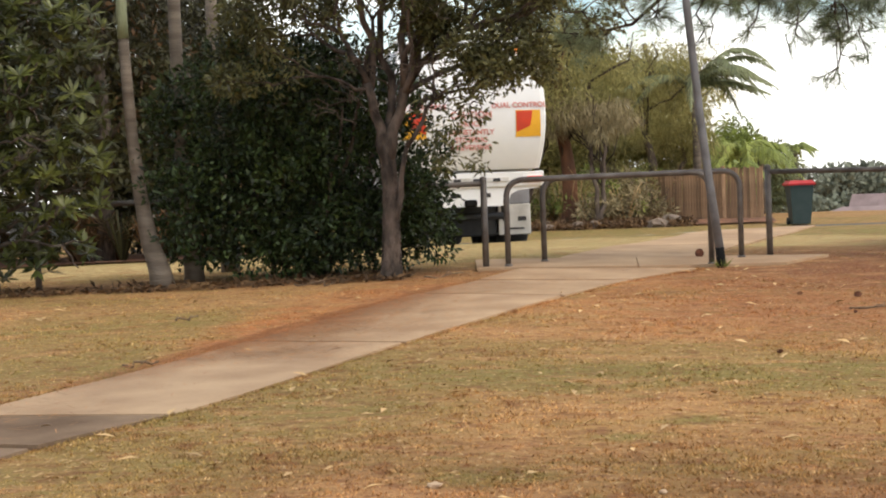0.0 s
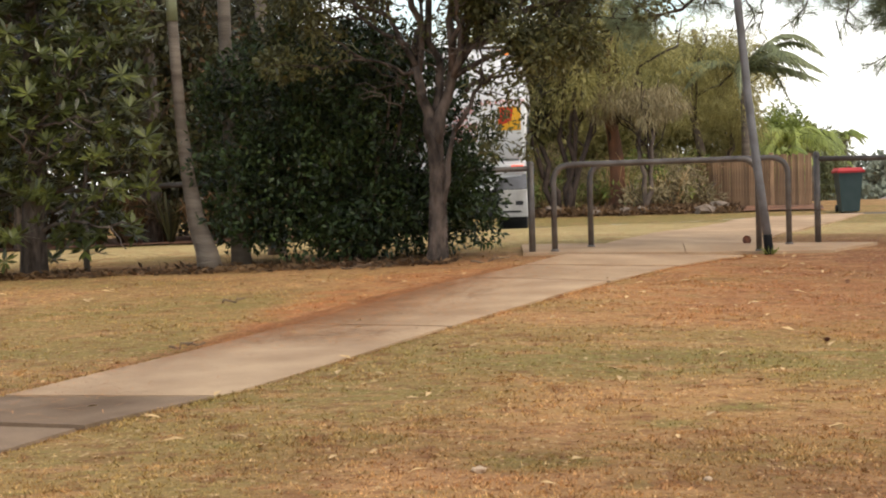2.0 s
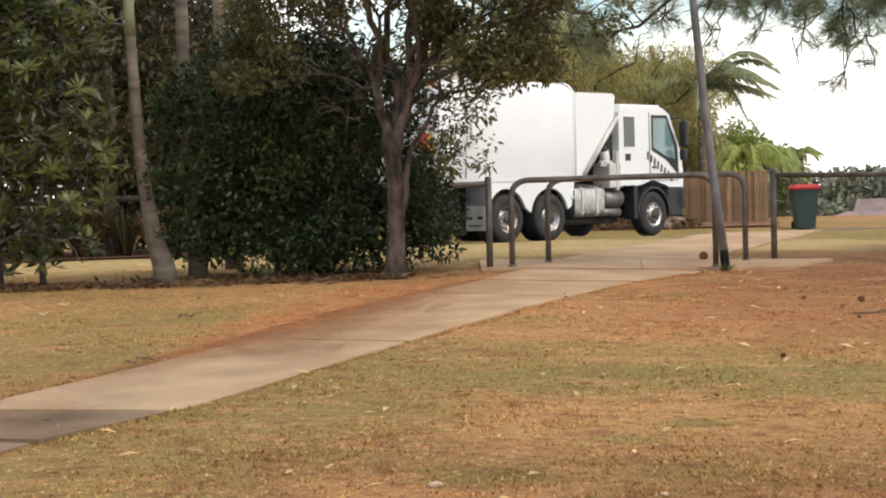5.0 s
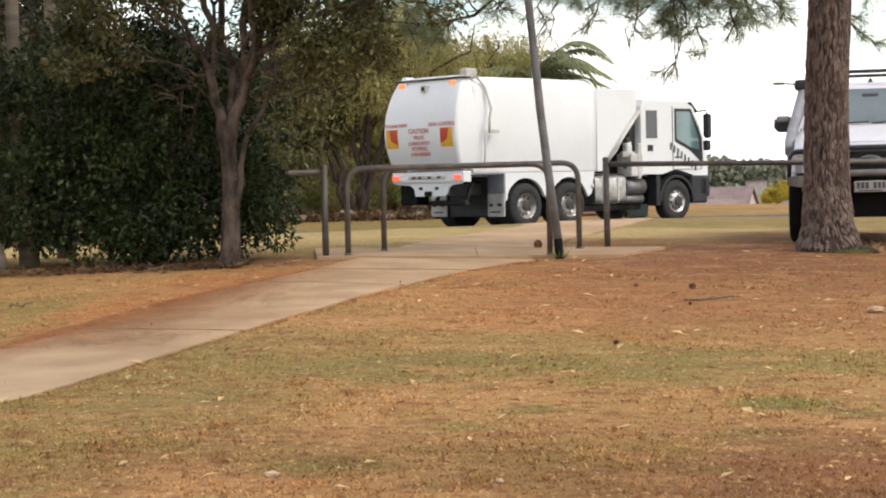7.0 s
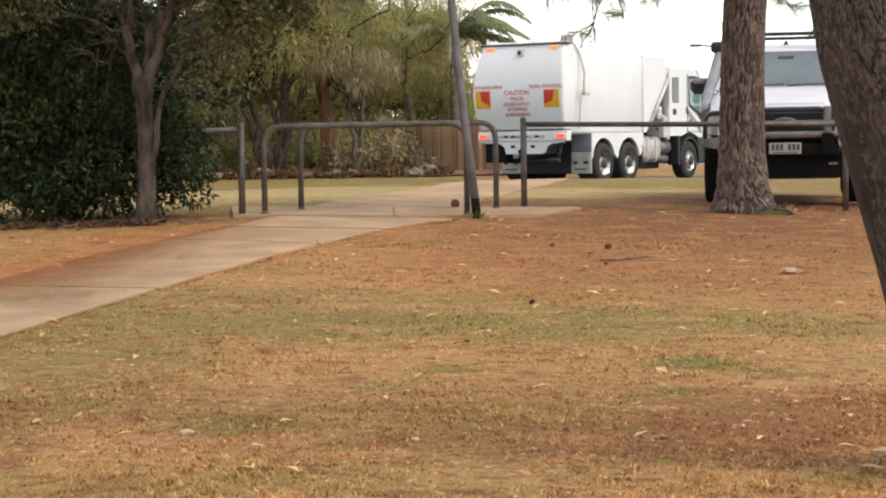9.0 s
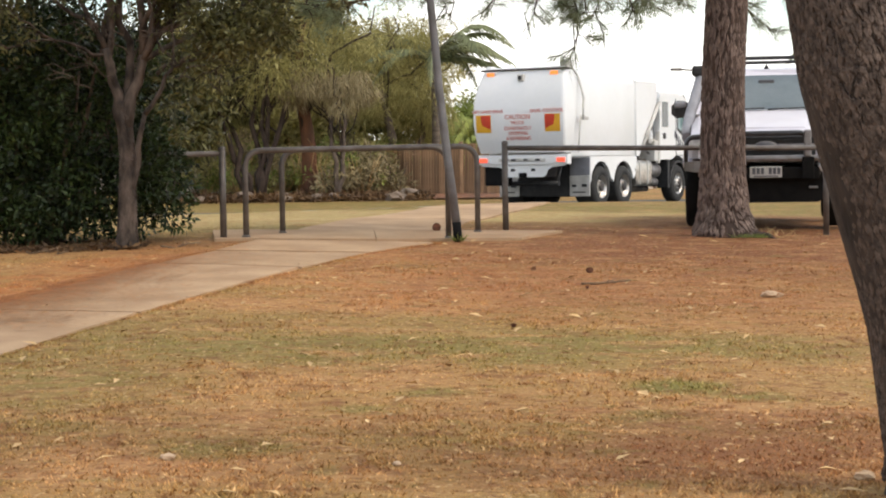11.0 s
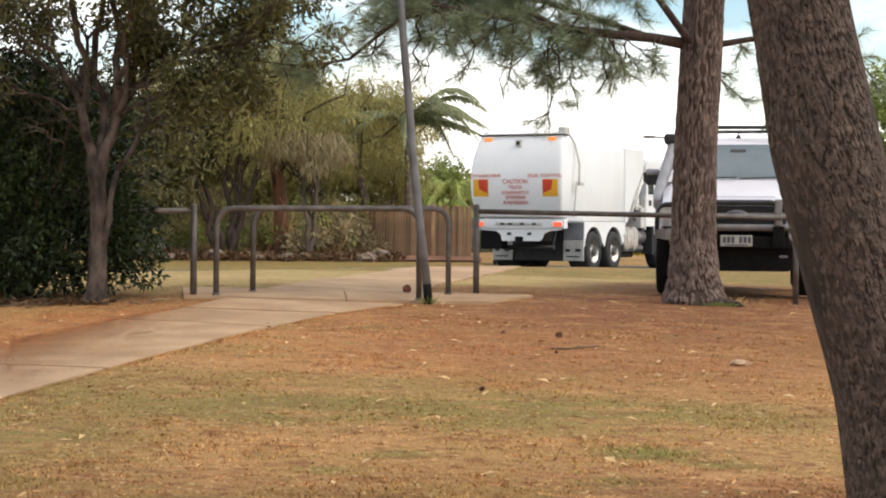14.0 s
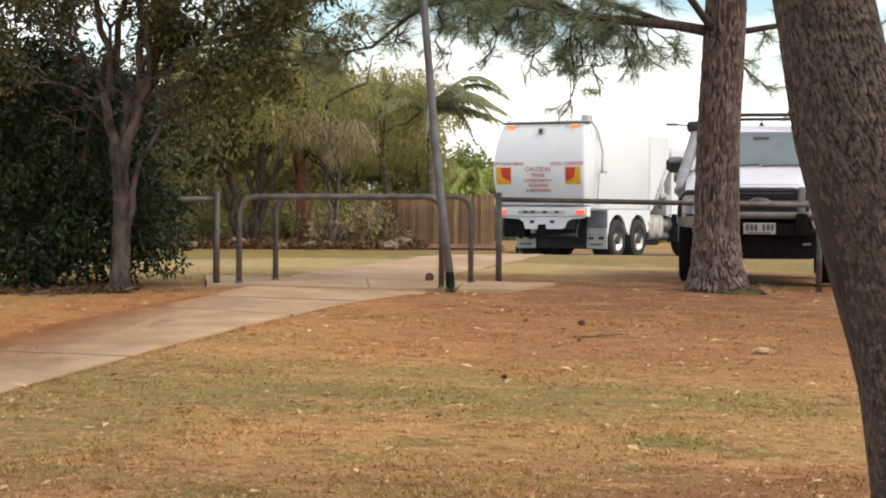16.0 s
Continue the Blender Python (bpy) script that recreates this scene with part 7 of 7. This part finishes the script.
def gable_house(x, y, eave, length, half, rise, turn, label):
    """A house whose ridge runs back from the gable end at its origin."""
    ob = thing("house", label, "house", pose(x, y, eave, 0, 0, turn))
    part("wall", Mesh().prism([(-half, -7), (half, -7), (half, 0), (0, rise), (-half, 0)], -length, 0, "x"), RENDER, ob, "cream gable wall")
    for s in (-1, 1):
        part("roof", Mesh().prism([(s * (half + 0.3), -0.16), (s * (half + 0.3), -0.06), (0, rise + 0.2), (0, rise + 0.1)], -length - 0.3, 0.3, "x"), ROOF, ob, "mauve-brown tiled roof slope")
    wn = part("window", Mesh().box(-0.02, 0.05, -0.7, 0.7, -1.6, -0.5), WHITE, ob, "white framed window")
    part("pane", Mesh().box(0.045, 0.06, -0.62, 0.62, -1.52, -0.58), GLASS_DARK, wn)


def build_left_edge():
    """A folding board and a parked car half hidden by leaves."""
    ob = thing("folding_board", "black A-frame notice board standing by the tree", "notice board", pose(-7.16, 19.1, ground_z(-7.08, 19.1)))
    for s in (-1, 1):
        pn = part("panel", Mesh().add([(-0.3, s * 0.2, 0), (0.24, s * 0.2, 0), (0.2, s * 0.03, 0.66), (-0.28, s * 0.03, 0.66), (-0.3, s * 0.225, 0), (0.24, s * 0.225, 0), (0.2, s * 0.055, 0.66), (-0.28, s * 0.055, 0.66)], [(0, 1, 2, 3), (7, 6, 5, 4), (0, 1, 5, 4), (1, 2, 6, 5), (2, 3, 7, 6), (3, 0, 4, 7)]), RUSTY, ob)
    part("hinge", Mesh().tube([(-0.28, 0, 0.66), (0.2, 0, 0.66)], 0.05, 8), RUSTY, ob)
    car = thing("parked_car", "white parked car half hidden by leaves", "car", pose(-11.6, 33.5, ground_z(-11.6, 33.5), 0, 0, 80))
    sec = lambda y, w, z0, z1: [(-w, y, z0), (w, y, z0), (w, y, z1 - 0.1), (w * 0.85, y, z1), (-w * 0.85, y, z1), (-w, y, z1 - 0.1)]
    part("body", Mesh().loft([sec(-2.1, 0.75, 0.35, 0.75), sec(-1.8, 0.88, 0.25, 0.9), sec(1.8, 0.88, 0.25, 0.95), sec(2.1, 0.8, 0.35, 0.9)], smooth=False), WHITE, car)
    part("cabin", Mesh().loft([sec(-1.0, 0.8, 0.9, 0.98), sec(-0.4, 0.7, 0.9, 1.42), sec(1.2, 0.7, 0.9, 1.45), sec(1.9, 0.78, 0.9, 1.0)], smooth=False), GLASS_DARK, car, "dark glazed cabin")
    for s in (-1, 1):
        part("tail_lamp", Mesh().box(s * 0.7 - 0.14, s * 0.7 + 0.14, 2.05, 2.13, 0.66, 0.84, 0.02), RED, car, "red tail lamp")
        for y in (-1.3, 1.3):
            part("wheel", Mesh().disc((s * 0.8, y, 0.31), (s, 0, 0), [(0, -0.1), (0.31, -0.1), (0.31, 0.1), (0.2, 0.1), (0.18, 0.06), (0, 0.07)], 20), RUBBER, car)


build_left_edge()
gable_house(32.2, 200, -1.3, 6.5, 1.9, 1.65, -24, "cream gabled house with mauve-brown tile roof")
house(26.0, 190, -4.8, 6.0, 4, 2.7, 1.5, 6, "low house with grey-brown tile roof")
shed = thing("shed", "plain grey shed behind the houses", "shed", pose(35.2, 215, -0.8))
part("wall", Mesh().box(-1.0, 1.0, -1.0, 1.0, -7, 1.75), KERB, shed)
part("roof", Mesh().box(-1.08, 1.08, -1.1, 1.1, 1.75, 1.9), ROOF, shed)
house(27, 125, -4.2, 6, 4, 2.7, 1.9, -10, "distant low house with brown tile roof")
house(22, 100, -2.7, 4, 4, 2.3, 1.3, 10, "distant low house with grey-brown tile roof")
house(-9.0, 70, 0.5, 9, 4, 2.6, 2.2, 0, "brick-coloured house hidden by the garden trees", roof_mat=BRICK)


def street_lamp():
    ob = thing("street_lamp", "tall grey street lamp with a curved arm", "street lamp", pose(17.6, 90, ground_z(17.6, 90)))
    h = 5.75 - ground_z(17.6, 90)
    part("pole", Mesh().tube([(0, 0, -0.2), (0, 0, h - 0.25)], [0.1, 0.06], 10), GALV, ob)
    part("arm", Mesh().tube([(0, 0, h - 0.25), (-0.3, 0, h - 0.05), (-1.5, 0, h + 0.06)], 0.035, 8), GALV, ob)
    part("lamp_head", Mesh().box(-2.0, -1.45, -0.12, 0.12, h + 0.0, h + 0.12, 0.05), GALV, ob, "grey lamp head")


street_lamp()


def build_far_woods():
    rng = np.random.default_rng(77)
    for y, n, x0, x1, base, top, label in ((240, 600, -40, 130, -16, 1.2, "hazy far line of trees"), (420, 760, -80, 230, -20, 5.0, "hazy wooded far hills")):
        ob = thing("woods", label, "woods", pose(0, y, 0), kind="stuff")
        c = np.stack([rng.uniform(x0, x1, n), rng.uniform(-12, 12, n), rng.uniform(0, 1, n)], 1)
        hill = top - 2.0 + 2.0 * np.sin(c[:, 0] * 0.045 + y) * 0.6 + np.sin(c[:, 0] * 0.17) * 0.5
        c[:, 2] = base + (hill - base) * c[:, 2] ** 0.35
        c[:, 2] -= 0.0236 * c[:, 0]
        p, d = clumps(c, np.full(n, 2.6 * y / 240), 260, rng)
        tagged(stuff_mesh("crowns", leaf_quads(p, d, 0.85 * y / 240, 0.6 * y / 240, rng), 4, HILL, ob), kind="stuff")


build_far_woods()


# ---- small things on the lawn ----
def build_litter():
    rng = random.Random(801)
    # drifts of pine needles across the slabs
    qs = []
    for cx, cy, n, sx, sy in ((-2.25, 13.4, 420, 0.28, 0.5), (-1.85, 14.3, 520, 0.32, 0.45), (-1.5, 15.6, 420, 0.3, 0.6), (-2.0, 12.7, 260, 0.3, 0.3), (-0.7, 17.6, 240, 0.4, 0.7), (-3.2, 10.2, 120, 0.35, 0.6), (0.3, 19.6, 160, 0.4, 0.5)):
        for i in range(n):
            x, y, a = rng.gauss(cx, sx), rng.gauss(cy, sy), rng.uniform(0, 3.14)
            z, L = ground_z(x, y) + 0.034, rng.uniform(0.05, 0.09)
            d, s = Vector((math.cos(a) * L, math.sin(a) * L, 0)), Vector((-math.sin(a), math.cos(a), 0)) * 0.0022
            p = Vector((x, y, z))
            qs += [p - d - s, p + d - s + Vector((0, 0, 0.004)), p + d + s + Vector((0, 0, 0.004)), p - d + s]
    tagged(stuff_mesh("needle_litter", np.array([tuple(v) for v in qs]), 4, FALLEN_NEEDLE), "orange-brown fallen pine needles drifted over the path", "pine needles", kind="stuff")
    leaf_data = []
    for i in range(5):
        L, w, h = rng.uniform(0.06, 0.12), rng.uniform(0.018, 0.04), rng.uniform(0.01, 0.025)
        leaf_data.append(Mesh().add([(-L / 2, 0, 0.004), (-L * 0.1, w / 2, h), (L / 2, 0, 0.004), (-L * 0.1, -w / 2, h), (-L * 0.05, 0, h * 0.45)], [(0, 4, 1), (1, 4, 2), (2, 4, 3), (3, 4, 0)]).data("fallen_leaf", PALE_LEAF))
    n = 0
    while n < 330:
        y = 7.0 + 15 * rng.random()
        x = y * rng.uniform(-0.40, 0.30)
        if bool(in_path(np.array([x]), np.array([y]))[0]) and rng.random() < 0.7:
            continue
        n += 1
        ob = new("fallen_leaf", leaf_data[n % 5])
        k = rng.uniform(0.6, 1.3)
        ob.matrix_basis = pose(x, y, ground_z(x, y) + 0.016, rng.uniform(-15, 15), rng.uniform(-15, 15), rng.uniform(0, 360)) @ Matrix.Diagonal((k, k, k, 1))
        tagged(ob, "dry pale curled leaf lying on the lawn", "leaf", "fallen leaves")
    # dark leaf litter under the trees by the fence
    g = np.random.default_rng(831)
    n = 1300
    x = g.uniform(-8.2, -2.0, n)
    y = np.interp(x, [-8.2, -4.6, -2.0], [19.3, 19.25, 19.3]) + np.abs(g.normal(0, 0.35, n)) - 0.12
    c = np.stack([x, y, np.array([ground_z(p, q) for p, q in zip(x, y)]) + 0.02 + g.uniform(0, 0.02, n)], 1)
    d = g.normal(0, 1, (n, 3)) * np.array((1, 1, 0.25))
    tagged(stuff_mesh("leaf_litter", leaf_quads(c, d, 0.10, 0.04, g, 0.2), 4, LEAF_BROWN), "brown dead leaves drifted under the trees", "leaf litter", kind="stuff")
    # leaf litter strewn over the garden bed and its ragged front edge
    n = 5200
    x = g.uniform(-6.0, 2.6, n)
    y = 55.9 + np.abs(g.normal(0, 1.3, n)) - 0.35 * np.sin(x * 2.3) ** 2
    c = np.stack([x, y, np.array([ground_z(p, q) for p, q in zip(x, y)]) + 0.05 + g.uniform(0, 0.06, n)], 1)
    d = g.normal(0, 1, (n, 3)) * np.array((1, 1, 0.5))
    tagged(stuff_mesh("leaf_litter", leaf_quads(c, d, 0.20, 0.08, g, 0.3), 4, LEAF_BROWN), "brown fallen leaves over the garden bed", "leaf litter", kind="stuff")
    for i, (x, y, L) in enumerate([(2.1, 15.2, 0.4), (-3.43, 15.6, 0.26), (-3.06, 12.4, 0.24), (-1.6, 19.3, 0.5), (-2.9, 18.9, 0.6)]):
        m = Mesh()
        r = random.Random(i)
        limb(m, (-L / 2, 0, 0.02), (L / 2, 0.05, 0.035), 0.010, 0.006, r, 0.5, 5, 6)
        limb(m, (0, 0, 0.025), (L * 0.2, 0.12 * L, 0.05), 0.006, 0.003, r, 0.4, 3, 5)
        ob = part("stick", m, STICK)
        ob.matrix_basis = pose(x, y, ground_z(x, y) + 0.004, 0, 0, r.uniform(-50, 50))
        tagged(ob, "thin dry fallen stick on the lawn", "stick", "fallen sticks")
    for i, (x, y, s) in enumerate([(1.06, 21.5, 0.05), (2.12, 16.4, 0.028), (1.66, 16.6, 0.02), (1.1, 12.4, 0.017), (1.92, 15.0, 0.014)]):
        ob = thing("pine_cone", "dark brown pine cone lying on the ground", "pine cone", pose(x, y, ground_z(x, y) + s * 0.8 + (0.025 if i == 0 else 0), 80, 0, 40 * i), group="pine cones")
        m = Mesh()
        for k in range(44):
            z = (k / 44 - 0.5) * 2.2 * s
            r = s * math.sqrt(max(0.03, 1 - (z / (1.2 * s)) ** 2)) * 0.9
            a = k * 2.399
            p, q = Vector((math.cos(a), math.sin(a), 0)), Vector((-math.sin(a), math.cos(a), 0)) * s * 0.28
            c = p * r + Vector((0, 0, z))
            m.add([Vector((0, 0, z - s * 0.15)), c - q, c + p * s * 0.12 + Vector((0, 0, s * 0.15)), c + q], [(0, 1, 2, 3)])
        tagged(part("scales", m, CONE, ob, fix=False), kind="stuff")
    build_rock(3.25, 14.4, 0.085, 811, "flat pale stone lying on the needles", material=STONE, flat=0.36)
    build_rock(2.02, 7.35, 0.035, 813, "small pale stone by the roots", "small stones", STONE)
    build_rock(-0.72, 7.75, 0.028, 815, "small pale stone in the grass", "small stones", STONE)
    build_rock(0.2, 7.6, 0.018, 817, "small pale stone in the grass", "small stones", STONE)
    # fallen pine needles on the path and round the pine
    g = np.random.default_rng(821)
    n = 26000
    k = g.random(n)
    y = np.where(k < 0.6, g.normal(15.2, 1.9, n), g.uniform(12.5, 21.5, n))
    left = np.interp(y, [p[1] for p in PATH_L], [p[0] for p in PATH_L])
    x = np.where(k < 0.6, left + np.abs(g.normal(0.0, 0.36, n)) - 0.22, g.uniform(0.6, 5.2, n))
    z = np.array([ground_z(a, b) for a, b in zip(x, y)]) + np.where(in_path(x, y), 0.034, 0.018) + g.uniform(0, 0.006, n)
    a = g.uniform(0, 6.283, n)
    L, w = g.uniform(0.05, 0.09, n), 0.0035
    d, s = np.stack([np.cos(a), np.sin(a), np.zeros(n)], 1), np.stack([-np.sin(a), np.cos(a), np.zeros(n)], 1) * w
    c = np.stack([x, y, z], 1)
    tagged(stuff_mesh("needle_litter", np.stack([c - s, c + s, c + d * L[:, None]], 1).reshape(-1, 3), 3, NEEDLE_DRY), "orange-brown fallen pine needles on path and lawn", "pine needles", kind="stuff")


NEEDLE_DRY = mat("dry_needle", (0.52, 0.21, 0.07), (0.36, 0.14, 0.05), 0.9, island=0.35, bump=0)
build_litter()


# ---- things that move ----
def truck_pose(t):
    ts = [r[0] for r in TRUCK_ROWS]
    x, y, h = [lerp_table(t, ts, [r[i] for r in TRUCK_ROWS]) for i in (1, 2, 3)]
    return Matrix.Translation((x, y, road_z(x, y) + 0.14)) @ pose(0, 0, 0, 0, 0, h)


def motions():
    walk(truck, [(r[0], truck_pose(r[0])) for r in TRUCK_ROWS])
    dense = [i * 0.1 for i in range(161)]
    way, last = [0.0], None
    for t in dense[1:]:
        a, b = truck_pose(t - 0.1).translation, truck_pose(t).translation
        way.append(way[-1] + (b - a).length)
    for ob, side, x in TRUCK_WHEELS:
        c = ob.matrix_basis.translation.copy()
        walk(ob, [(t, Matrix.Translation(c) @ pose(0, 0, 0, 0, math.degrees(s / WHEEL_R), 0)) for t, s in zip(dense, way)])


motions()
